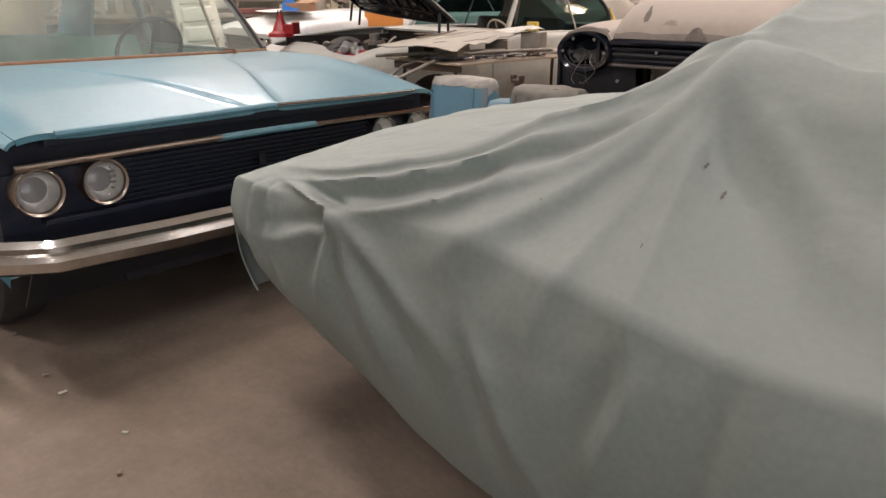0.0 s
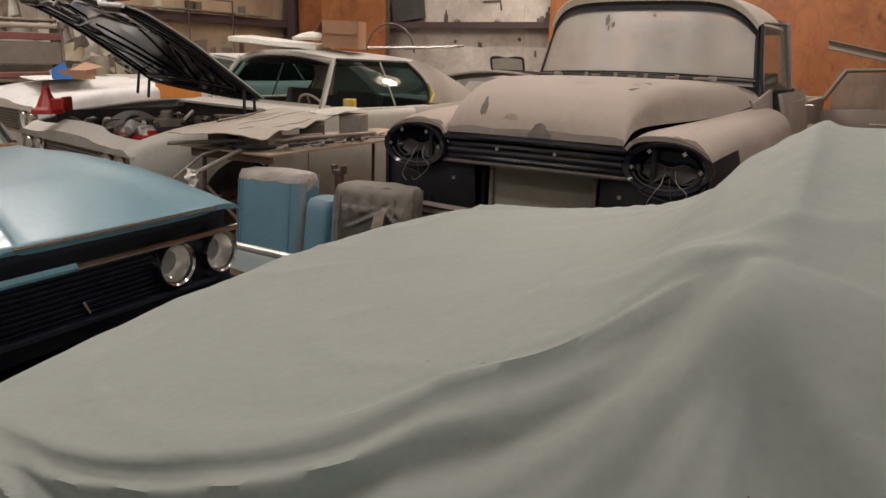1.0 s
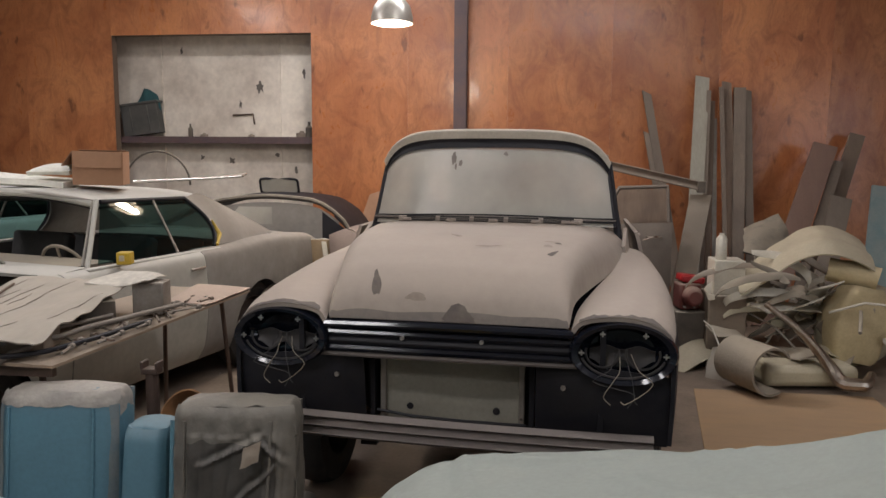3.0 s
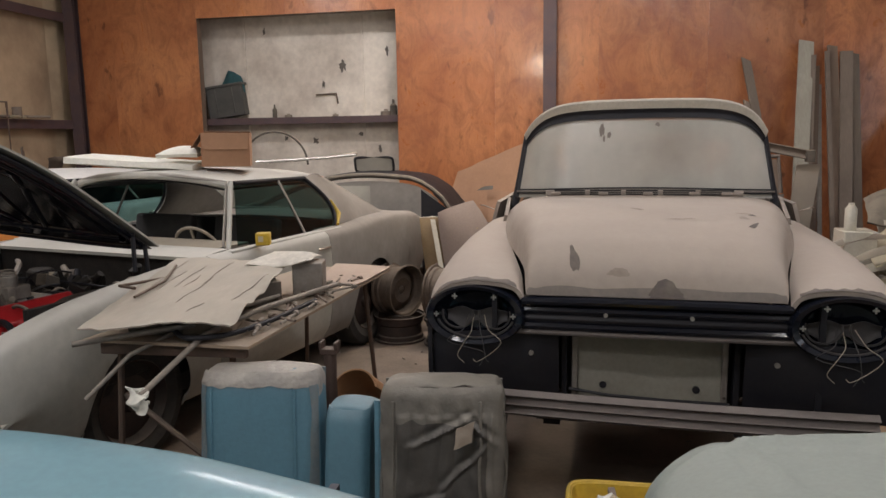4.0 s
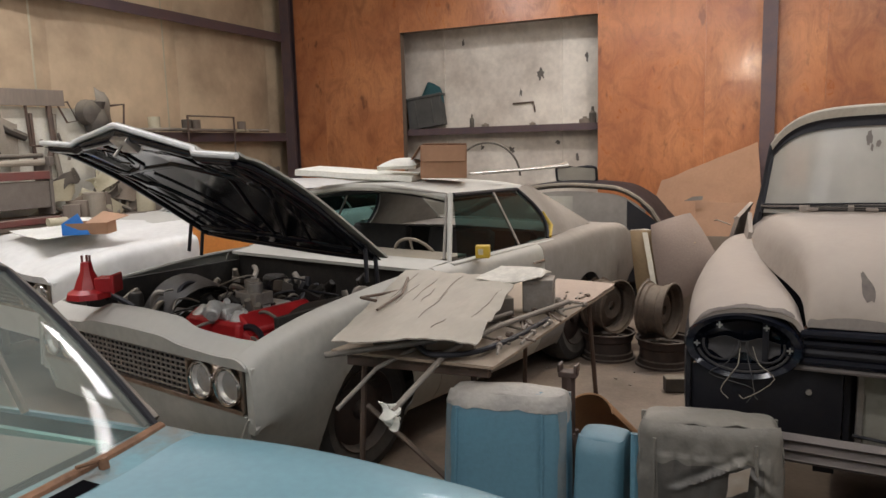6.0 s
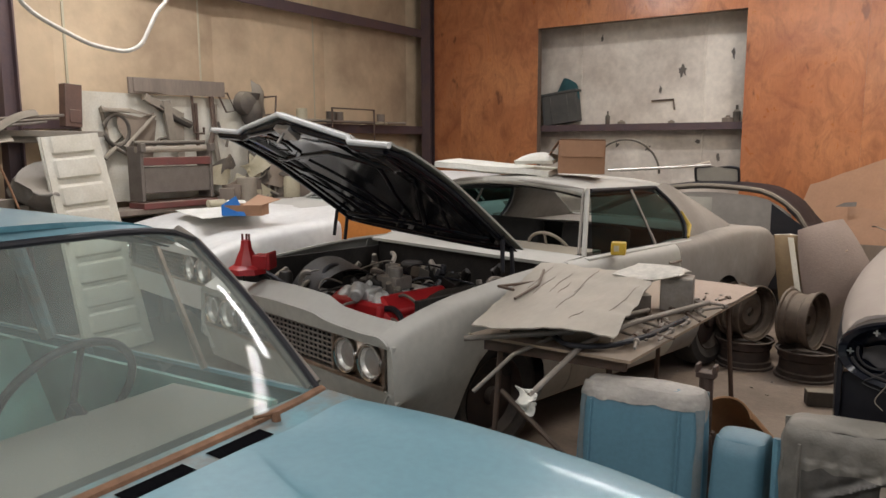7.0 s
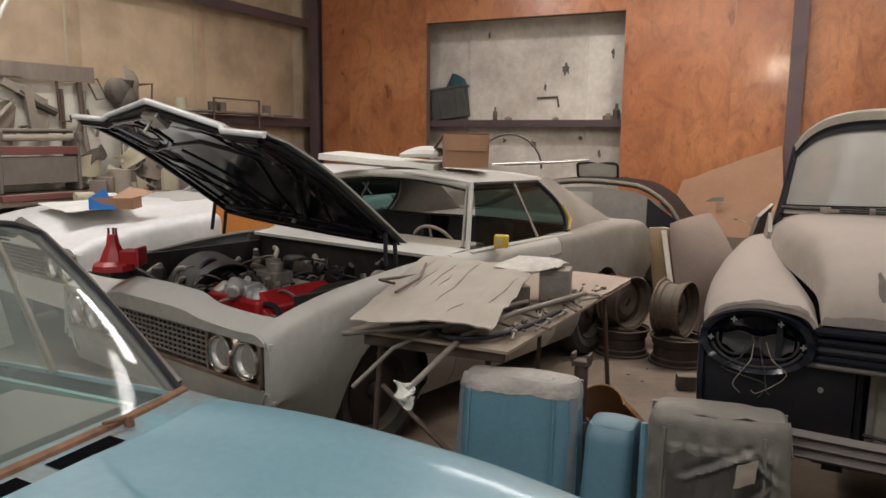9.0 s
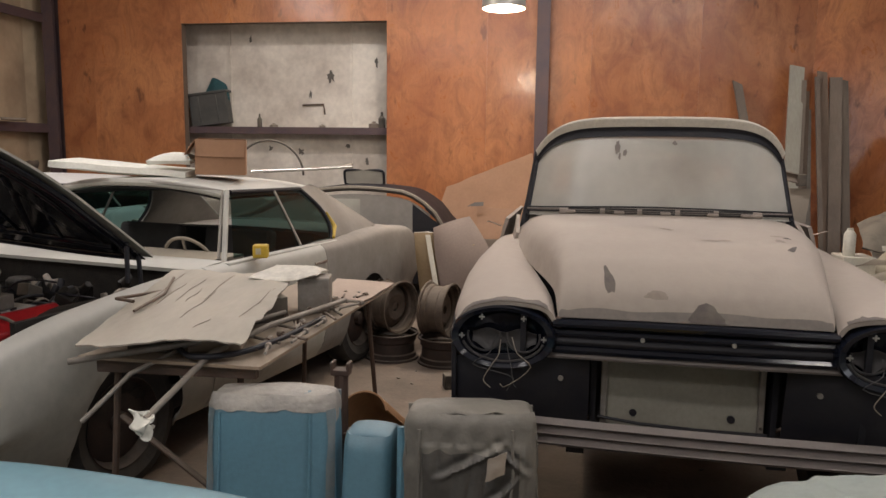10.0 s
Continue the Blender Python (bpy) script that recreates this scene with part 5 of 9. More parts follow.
def pickup():
    car = thing("pickup_truck", facing_south(-0.87, 3.99, -2.5), "dust-covered nineteen-fifties pickup truck with headlights removed", "pickup truck")
    # hood: a blunt box with a rolled front and steep sides
    hs = Shell([(0.036, [(0, 1.068), (0.25, 1.068), (0.40, 1.067), (0.444, 1.067), (0.452, 1.066)]), (0.030, [(0, 1.10), (0.25, 1.10), (0.40, 1.097), (0.447, 1.09), (0.456, 1.075)]),
                (0.005, [(0, 1.165), (0.25, 1.163), (0.40, 1.155), (0.45, 1.135), (0.462, 1.10)]), (-0.04, [(0, 1.215), (0.25, 1.212), (0.40, 1.203), (0.452, 1.175), (0.468, 1.125)]),
                (-0.12, [(0, 1.268), (0.25, 1.265), (0.405, 1.252), (0.463, 1.215), (0.482, 1.14)]), (-0.31, [(0, 1.322), (0.28, 1.318), (0.435, 1.305), (0.500, 1.255), (0.527, 1.148)]),
                (-0.60, [(0, 1.343), (0.33, 1.339), (0.495, 1.325), (0.568, 1.265), (0.602, 1.155)]), (-1.0, [(0, 1.342), (0.38, 1.338), (0.56, 1.32), (0.640, 1.26), (0.682, 1.172)]),
                (-1.30, [(0, 1.332), (0.42, 1.329), (0.60, 1.312), (0.685, 1.262), (0.722, 1.20)])])

    def on_hood(x, y):
        """A point of the hood's top at a given place."""
        v = 0.0
        while v < 3.9 and hs.at(x, v)[1] < abs(y):
            v += 0.05
        return hs.at(x, v)[2]

    def skin(u, v):
        w = -4 + 8 * v
        return hs.at(0.036 - 1.336 * u ** 1.9, abs(w), 1 if w >= 0 else -1)

    hood = part("hood", Geo().grid(skin, 60, 56), "truck_dust", car, solid=0.014, label="hood under a thick coat of dust", smooth=60)
    part("hood_badge", Geo().grid(lambda u, v: (0.040 - 0.018 * v * v, 0.045 + (-0.062 + 0.124 * u) * max(0.0, 1.0 - v ** 1.6) ** 0.55 * (1 + 0.35 * noise.noise(Vector((6 * v, 3 * round(u), 0.7)))), on_hood(0.036 - 0.018 * v * v, 0.05) + 0.004), 16, 10), "truck_scuff", hood, "bare dark patch where a badge was")
    part("lip_band", Geo().grid(lambda u, v: tuple(Vector(skin(0.005 + 0.055 * u + 0.012 * u * noise.noise(Vector((v * 14, 2.0, 0.3))), 0.03 + 0.94 * v)) + Vector((0.003, 0, 0.002))), 4, 60), "lip_grey", hood, "darker strip along the hood lip")
    # wiped and scraped spots: ragged blobs of their own size, turned along the hand's stroke
    for x0, y0, ln, w, turn, mt in ((-0.032, -0.285, 0.058, 0.026, 15, "truck_scuff"), (-0.30, 0.10, 0.012, 0.05, 0, "truck_worn"), (-0.31, 0.15, 0.010, 0.035, 10, "truck_worn"), (-0.26, 0.385, 0.05, 0.016, -30, "truck_scuff"),
                                    (-0.36, 0.36, 0.03, 0.03, 10, "truck_worn"), (-0.42, 0.40, 0.02, 0.022, 0, "truck_scuff"), (-0.44, 0.37, 0.012, 0.05, 5, "truck_worn"), (0.008, -0.12, 0.010, 0.06, 0, "truck_worn"), (-0.50, -0.05, 0.05, 0.02, 40, "truck_worn")):
        def wipe(u, v, x0=x0, y0=y0, ln=ln, w=w, turn=radians(turn)):
            a = u * math.tau
            r = v * (0.80 + 0.28 * noise.noise(Vector((1.6 * math.cos(a), 1.6 * math.sin(a), 40 * y0 + 9 * x0))) + 0.09 * noise.noise(Vector((5 * math.cos(a), 5 * math.sin(a), 7 * y0))))
            p, q = ln * r * math.cos(a), w * r * math.sin(a) * (0.75 + 0.4 * math.cos(a))
            x, y = x0 + p * math.cos(turn) - q * math.sin(turn), y0 + p * math.sin(turn) + q * math.cos(turn)
            return (x, y, on_hood(x, y) + 0.0022)

        part("scuff", Geo().grid(wipe, 28, 3), mt, hood, "place where the dust was wiped off")
    # air intake slots between hood and glass, their shade drawn as dark sheets
    for k in range(5):
        y = -0.38 + 0.19 * k
        part("vent_slot", Geo().grid(lambda u, v, y=y: (-1.318 - 0.012 * v, y - 0.082 + 0.164 * u, 1.333 + 0.026 * v), 4, 2), "interior_dark", hood, "dark sheet standing in for a shaded air intake slot", solid=0.004)
        for z in (1.341, 1.350):
            part("vent_fin", Geo().tube([(-1.316, y - 0.082, z), (-1.316, y + 0.082, z)], 0.0018, 5), "lip_grey", hood)
    part("vent_panel", Geo().box((-1.338, 0, 1.340), (0.018, 1.02, 0.032)), "truck_dust", hood, bevel=0.004)
    for y in (-0.45, -0.20, 0.03, 0.26, 0.42, 0.47):
        part("hood_bracket", Geo().box((-1.27, y, 1.343), (0.03, 0.05, 0.015)), "truck_worn", hood, bevel=0.004)
    # grille bars below the hood lip
    part("hood_lip", Geo().tube([(0.036, -0.47, 1.046), (0.044, -0.2, 1.05), (0.046, 0, 1.051), (0.044, 0.2, 1.05), (0.036, 0.47, 1.046)], 0.016, 8), "liner_black", car, "glossy black hood lip")
    for z, r, mt in ((1.012, 0.015, "liner_black"), (0.982, 0.016, "black"), (0.952, 0.017, "liner_black"), (0.926, 0.010, "beam")):
        part("grille_bar", Geo().tube([(0.014, -0.50, z - 0.004), (0.034, -0.2, z), (0.034, 0.2, z), (0.014, 0.50, z - 0.004)], r, 8), mt, car)
    for y in (-0.162, 0.139):
        part("bolt", Geo().tube([(0.045, y, 1.004), (0.058, y, 1.004)], 0.008, 8), "alloy", car)

    # section across the fender from hood side over the crown and down the outside
    f = Shell([(0.045, [(0.462, 1.06), (0.485, 1.09), (0.54, 1.110), (0.64, 1.118), (0.74, 1.100), (0.818, 1.035), (0.835, 0.96), (0.835, 0.80), (0.83, 0.655)]),
               (-0.10, [(0.485, 1.105), (0.51, 1.122), (0.57, 1.138), (0.66, 1.146), (0.765, 1.126), (0.842, 1.06), (0.862, 0.96), (0.860, 0.78), (0.85, 0.62)]),
               (-0.40, [(0.552, 1.136), (0.582, 1.143), (0.635, 1.152), (0.71, 1.158), (0.80, 1.138), (0.868, 1.08), (0.893, 0.96), (0.89, 0.74), (0.87, 0.58)]),
               (-0.75, [(0.630, 1.157), (0.664, 1.160), (0.705, 1.162), (0.76, 1.164), (0.83, 1.145), (0.895, 1.085), (0.922, 0.97), (0.915, 0.74), (0.90, 0.55)]),
               (-1.10, [(0.698, 1.180), (0.722, 1.178), (0.755, 1.176), (0.79, 1.170), (0.84, 1.155), (0.900, 1.10), (0.930, 0.98), (0.925, 0.74), (0.90, 0.55)]),
               (-1.55, [(0.735, 1.195), (0.755, 1.190), (0.78, 1.182), (0.81, 1.175), (0.85, 1.155), (0.900, 1.10), (0.930, 0.98), (0.925, 0.74), (0.90, 0.55)])])
    for s in (1, -1):
        fe = part("front_fender", f.patch(0.045, -1.55, 0.0, 5.2, 56, 30, s, ((-0.88, 0.42, 0.46),)), "truck_dust", car, solid=0.016, label="dusty front fender", smooth=60)
        part("fender_side", f.patch(-0.30, -1.55, 5.2, 8, 44, 14, s, ((-0.88, 0.42, 0.46),)), "truck_dust", fe, solid=0.016)
        part("fender_corner", f.patch(0.045, -0.30, 5.2, 8, 14, 14, s), "black", fe, "bare black front corner", solid=0.016)
        # headlight bucket: an oval bowl with two lamp seats
        m = pose(0.040, s * 0.650, 0.985, 0, 90, 0)
        o = Matrix.Diagonal((0.64, 1.06, 1, 1))
        bucket = part("headlight_bucket", Geo().lathe([(0.180, -0.10), (0.183, 0.0), (0.174, 0.020), (0.152, 0.010), (0.144, -0.04), (0.11, -0.075), (0.001, -0.085)], 40, o), "liner_black", fe, "empty black headlight bucket", m=m, solid=0.003)
        for dy in (-0.072, 0.072):
            arc = [(0.006 + 0.056 * math.cos(q), dy + 0.060 * math.sin(q), -0.030) for q in (radians(-105 + 210 * k / 18) for k in range(19))]
            part("lamp_seat", Geo().tube(arc, 0.0045, 6), "ring_grey", bucket, "dusty grey lower edge of a lamp seat")
        part("lamp_plate", Geo().grid(lambda u, v: (0.010 + 0.062 * (v - 0.35) * (1 - 0.35 * math.cos(4 * math.pi * (u - 0.5))), -0.118 + 0.236 * u, -0.052 - 0.012 * math.sin(math.pi * v)), 30, 8), "ring_grey", bucket, "dusty plate between the lamp seats", solid=0.003)
        rim = [(0.092 * math.cos(q), 0.150 * math.sin(q), -0.004) for q in (radians(-75 + 150 * k / 20) for k in range(21))]
        part("rim_edge", Geo().tube(rim, 0.005, 6), "ring_grey", bucket, "dusty lower rim")
        for dy, dz in ((-0.148, 0.0), (0.148, 0.0), (-0.075, -0.072), (0.075, -0.072)):
            part("screw", Geo().box((dz, dy, 0.012), (0.020, 0.005, 0.005)).box((dz, dy, 0.012), (0.005, 0.020, 0.005)), "alloy", bucket, smooth=0)
        for k in range(4):
            y0 = s * 0.65 + 0.02 * (k - 1.5)
            pts = [(0.0, y0, 0.975), (0.05, y0 + 0.012 * (k - 1), 0.93), (0.065, y0 + 0.05 * (k - 1.5), 0.885), (0.06, y0 + (0.075, -0.055, 0.035, -0.02)[k], 0.84 - 0.012 * k), (0.058, y0 + (0.05, -0.03, 0.045, -0.035)[k], 0.79 + 0.008 * k)]
            table = [(float(q), p) for q, p in enumerate(pts)]
            part("wire", Geo().tube([tuple(lerp_table(table, q / 4)) for q in range(17)], 0.0017, 6), "dusty_junk" if k % 2 else "ring_grey", fe, "loose wire hanging from the bucket")
        part("bare_patch", Geo().grid(lambda u, v, s=s: tuple(Vector(f.at(0.044 - (0.012 + 0.035 * max(0.0, 0.4 + 1.2 * noise.noise(Vector((v * 3.5, s * 3.0, 1.0))) + 0.5 * noise.noise(Vector((v * 17, s * 3.0, 2.0))))) * u, 1.1 + 4.0 * v, s)) + Vector((0.002, 0, 0.0025))), 10, 40), "truck_scuff", fe, "dark scuffed paint above the headlight")
        part("splash_panel", Geo().grid(bilinear((0.012, s * 0.82, 0.90), (-0.04, s * 0.34, 0.93), (-0.08, s * 0.34, 0.64), (0.0, s * 0.82, 0.64), (0.02, 0, 0)), 10, 6), "black", car, solid=0.012)
        part("inner_fender", Geo().box((-0.4, s * 0.58, 0.86), (0.8, 0.02, 0.4)), "black", car, smooth=0)
    # plain black box fills the bay so that its openings look shaded
    part("engine_bay", Geo().box((-0.75, 0, 0.80), (1.0, 0.9, 0.42)), "black", car, smooth=0)
    # black sheets painted as the shade where the hood stands off the fenders
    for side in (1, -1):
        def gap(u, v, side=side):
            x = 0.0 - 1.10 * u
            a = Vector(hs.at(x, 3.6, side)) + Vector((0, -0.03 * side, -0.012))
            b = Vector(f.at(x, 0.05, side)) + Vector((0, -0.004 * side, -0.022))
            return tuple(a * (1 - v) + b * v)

        part("hood_gap", Geo().grid(gap, 40, 6), "shade_black", car, "black sheet standing for shade in the gap between hood and fender")
    # radiator support with its cover plate
    part("radiator", Geo().box((-0.22, 0.0, 0.78), (0.06, 0.68, 0.40)).box((-0.15, -0.32, 0.78), (0.1, 0.02, 0.34)).box((-0.15, 0.32, 0.78), (0.1, 0.02, 0.34)), "black", car, smooth=0)
    plate = part("radiator_plate", Geo().grid(lambda u, v: (-0.145 + 0.008 * math.sin(u * 7) * math.sin(v * 5) + 0.006 * (1 - abs(u + v - 1)) ** 8, -0.270 + 0.54 * u, 0.62 + 0.30 * v), 24, 16), "plate_olive", car, "greenish grey cover plate before the radiator", solid=0.01)
    for s in (1, -1):
        part("flange", Geo().box((-0.13, s * 0.280, 0.77), (0.03, 0.022, 0.31)), "pipe", plate, smooth=0, bevel=0.003)
        for z in (0.66, 0.88):
            part("rivet", Geo().tube([(-0.116, s * 0.280, z), (-0.110, s * 0.280, z)], 0.006, 8), "dark_junk", plate)
    for y in (-0.17, 0.18):
        part("plug", Geo().tube([(-0.14, y, 0.68), (-0.125, y, 0.68)], 0.014, 14), "black", plate)
    for s in (1, -1):
        part("brace", Geo().tube([(-0.14, s * 0.32, 0.64), (-0.06, s * 0.44, 0.72)], 0.008, 6), "iron", car)
        part("clip", Geo().tube([(-0.02, s * 0.44, 0.83), (-0.005, s * 0.44, 0.83)], 0.010, 8), "pipe", car)
    part("hanging_hose", Geo().tube([(-0.10, -0.30, 0.665), (-0.08, -0.15, 0.655), (-0.08, 0.05, 0.648), (-0.10, 0.30, 0.64)], 0.006, 6), "black", car)
    part("bumper_beam", Geo().grid(lambda u, v: (0.045 + 0.024 * math.sin(math.pi * v * 3) ** 2 - 0.02 * (2 * u - 1) ** 2, -0.66 + 1.43 * u, 0.592 + 0.104 * v - 0.014 * u), 20, 12), "beam", car, "dusty grey channel bumper beam", solid=0.03)
    part("frame_rail", Geo().box((-1.0, 0.38, 0.52), (1.5, 0.07, 0.14)).box((-1.0, -0.38, 0.52), (1.5, 0.07, 0.14)).box((-2.4, 0, 0.50), (4.2, 0.9, 0.1)), "black", car, smooth=0)

    # cab with a wrapped windshield, rounded at its upper corners
    def screen(u, v):
        y = -1 + 2 * u
        return (-1.365 - 0.105 * v - 0.14 * abs(y) ** 5, y * (0.69 - 0.045 * v), 1.322 - 0.02 * y * y + (0.445 - 0.135 * abs(y) ** 7) * v)

    pane("windshield", screen, 48, 14, "dusty_glass", car, "windshield clouded with dust")
    for u0, v0, du, dv in ((0.335, 0.80, 0.014, 0.10), (0.365, 0.74, 0.010, 0.05), (0.345, 0.70, 0.006, 0.05), (0.56, 0.86, 0.012, 0.03)):
        part("smudge", Geo().grid(lambda u, v, u0=u0, v0=v0, du=du, dv=dv: tuple(Vector(screen(u0 + du * v * (0.8 + 0.5 * noise.noise(Vector((2 * math.cos(u * math.tau), 2 * math.sin(u * math.tau), 30 * u0)))) * math.cos(u * math.tau), v0 + dv * v * (0.8 + 0.5 * noise.noise(Vector((2 * math.cos(u * math.tau), 2 * math.sin(u * math.tau), 30 * v0)))) * math.sin(u * math.tau))) + Vector((0.004, 0, 0))), 20, 3), "lip_grey", car, "dark smudge wiped in the dust")
    # plain black band along the top of the glass
    part("top_seal", Geo().grid(lambda u, v: tuple(Vector(screen(u, 0.935 + 0.065 * v)) + Vector((0.012, 0, 0))), 48, 2), "black", car, "black band below the visor")
    part("windshield_trim", Geo().tube([screen(1, k / 8) for k in range(0, 9)] + [screen(1 - k / 40, 1) for k in range(1, 41)] + [screen(0, 1 - k / 8) for k in range(1, 9)], 0.013, 8, caps=False), "black", car, "black windshield rubber")
    for dz, r, mt in ((0.026, 0.004, "black"), (0.036, 0.0055, "lip_grey"), (0.046, 0.004, "black")):
        part("sill_trim", Geo().tube([tuple(Vector(screen(k / 32, 0)) + Vector((0.006, 0, dz))) for k in range(33)], r, 8), mt, car, "dusty lower windshield moulding")

    def roof(u, v):
        y = -1 + 2 * v
        a = abs(y)
        x = -1.435 - 1.25 * u - 0.16 * a ** 5 * (1 - u) ** 2 + 0.10 * y * y * u ** 3
        crown = math.sin(math.pi * min(0.97, 0.16 + 0.76 * u)) ** 0.5
        return (x, y * (0.672 - 0.02 * (2 * u - 1) ** 2), 1.792 - 0.135 * a ** 7 + 0.060 * crown * (1 - a ** 3))

    part("roof", Geo().grid(roof, 28, 40), "truck_roof", car, solid=0.022, label="pale dusty cab roof", smooth=60)
    part("header_seal", Geo().grid(lambda u, v: tuple(Vector(screen(u, 1.0)) * (1 - 0.4 * v) + Vector(roof(0.0, u)) * v * 0.4), 40, 3), "black", car, "black band under the roof lip", solid=0.008)
    part("header", Geo().grid(lambda u, v: tuple(Vector(screen(u, 1.0)) * (0.6 - 0.6 * v) + Vector(roof(0.0, u)) * (0.4 + 0.6 * v) + Vector((0.006, 0, 0))), 40, 3), "truck_roof", car, solid=0.010)
    part("visor_lip", Geo().tube([tuple(Vector(roof(0, k / 40)) + Vector((0.004, 0, -0.004))) for k in range(41)], 0.011, 8), "truck_roof", car)
    part("roof_stain", Geo().grid(lambda u, v: tuple(Vector(roof(0.01 + 0.05 * v, 0.415 + 0.03 * u)) + Vector((0.002, 0, 0.003))), 4, 4), "truck_scuff", car, "small dark mark on the roof edge")
    for s in (1, -1):
        part("windshield_pillar", Geo().tube([(-1.56, s * 0.715, 1.22), (-1.60, s * 0.692, 1.40), (-1.67, s * 0.655, 1.66)], [0.026, 0.015, 0.014], 8), "black", car)
        door = part("door", Geo().grid(lambda u, v, s=s: (-1.61 - 1.0 * u, s * (0.755 + 0.125 * math.sin(math.pi * (0.12 + 0.70 * v)) ** 0.6), 1.27 - 0.66 * v), 10, 12), "truck_dust", car, solid=0.02)
        fr = [(-1.68, s * 0.705, 1.27), (-1.76, s * 0.645, 1.67), (-2.55, s * 0.655, 1.70), (-2.61, s * 0.725, 1.27)]
        part("window_frame", Geo().tube(fr, 0.013, 8), "lip_grey", door)
        pane("side_window", bilinear(fr[0], fr[3], fr[2], fr[1]), 4, 4, "side_glass", door)
        part("door_handle", Geo().tube([(-2.47, s * 0.86, 1.17), (-2.47, s * 0.905, 1.17), (-2.59, s * 0.905, 1.165)], 0.009, 6), "chrome_dull", door)
        part("mirror_arm", Geo().tube([(-1.72, s * 0.86, 1.21), (-1.72, s * 0.93, 1.235), (-1.76, s * 0.95, 1.23)], 0.004, 6), "chrome_dull", door)
        part("cab_corner", Geo().grid(bilinear((-2.61, s * 0.745, 1.27), (-2.80, s * 0.66, 1.30), (-2.70, s * 0.62, 1.72), (-2.57, s * 0.685, 1.71)), 6, 6), "truck_dust", car, solid=0.02)
        part("cab_side", Geo().grid(bilinear((-2.61, s * 0.78, 1.28), (-2.83, s * 0.70, 1.28), (-2.83, s * 0.74, 0.55), (-2.61, s * 0.90, 0.55)), 4, 6), "truck_dust", car, solid=0.02)
        part("cowl_side", Geo().grid(bilinear((-1.31, s * 0.735, 1.22), (-1.65, s * 0.765, 1.29), (-1.65, s * 0.87, 0.60), (-1.31, s * 0.87, 0.60), (0, s * 0.01, 0)), 4, 6), "truck_dust", car, solid=0.02)
    part("cowl", Geo().grid(lambda u, v: (-1.24 - 0.22 * v - 0.20 * abs(2 * u - 1) ** 4, -0.775 + 1.55 * u, 1.308 + 0.018 * v - (0.15 - 0.03 * v) * abs(2 * u - 1) ** 6), 48, 6), "truck_dust", car, solid=0.02)
    part("cab_back", Geo().box((-2.81, 0, 0.92), (0.02, 1.4, 0.76)).box((-2.75, 0, 1.69), (0.02, 1.2, 0.10)), "dash_pale", car, smooth=0)
    pane("rear_window", bilinear((-2.81, -0.50, 1.32), (-2.81, 0.50, 1.32), (-2.75, 0.48, 1.62), (-2.75, -0.48, 1.62)), 6, 4, "dusty_glass", car)
    part("dashboard", Geo().box((-1.68, 0, 1.20), (0.25, 1.30, 0.16)), "interior_dark", car, bevel=0.04)
    part("bench_seat", Geo().grid(lambda u, v: (-2.40 - 0.22 * v, -0.65 + 1.3 * u, 0.9 + 0.42 * v), 10, 6), "interior_dark", car, solid=0.12)
    # bed
    for s in (1, -1):
        part("bed_side", Geo().box((-3.90, s * 0.72, 0.92), (2.05, 0.04, 0.46)), "truck_dust", car, bevel=0.01)
        part("rear_fender", Geo().grid(lambda u, v, s=s: (-3.95 + 0.55 * math.cos(math.pi * u), s * (0.74 + 0.24 * math.sin(math.pi * v / 2)), 0.45 + 0.5 * math.sin(math.pi * u) * (1 - 0.25 * v * v)), 20, 8), "truck_dust", car, solid=0.014)
    part("bed_floor", Geo().box((-3.90, 0, 0.72), (2.05, 1.42, 0.05)).box((-4.91, 0, 0.92), (0.04, 1.42, 0.46)), "truck_dust", car, bevel=0.006)
    for x in (-0.88, -3.95):
        for s in (1, -1):
            wheel(car, x, s * 0.78, 0.37, 0.19, s, rim_mat="rim")
    return car


pickup()


# ---- car under a cloth cover ----


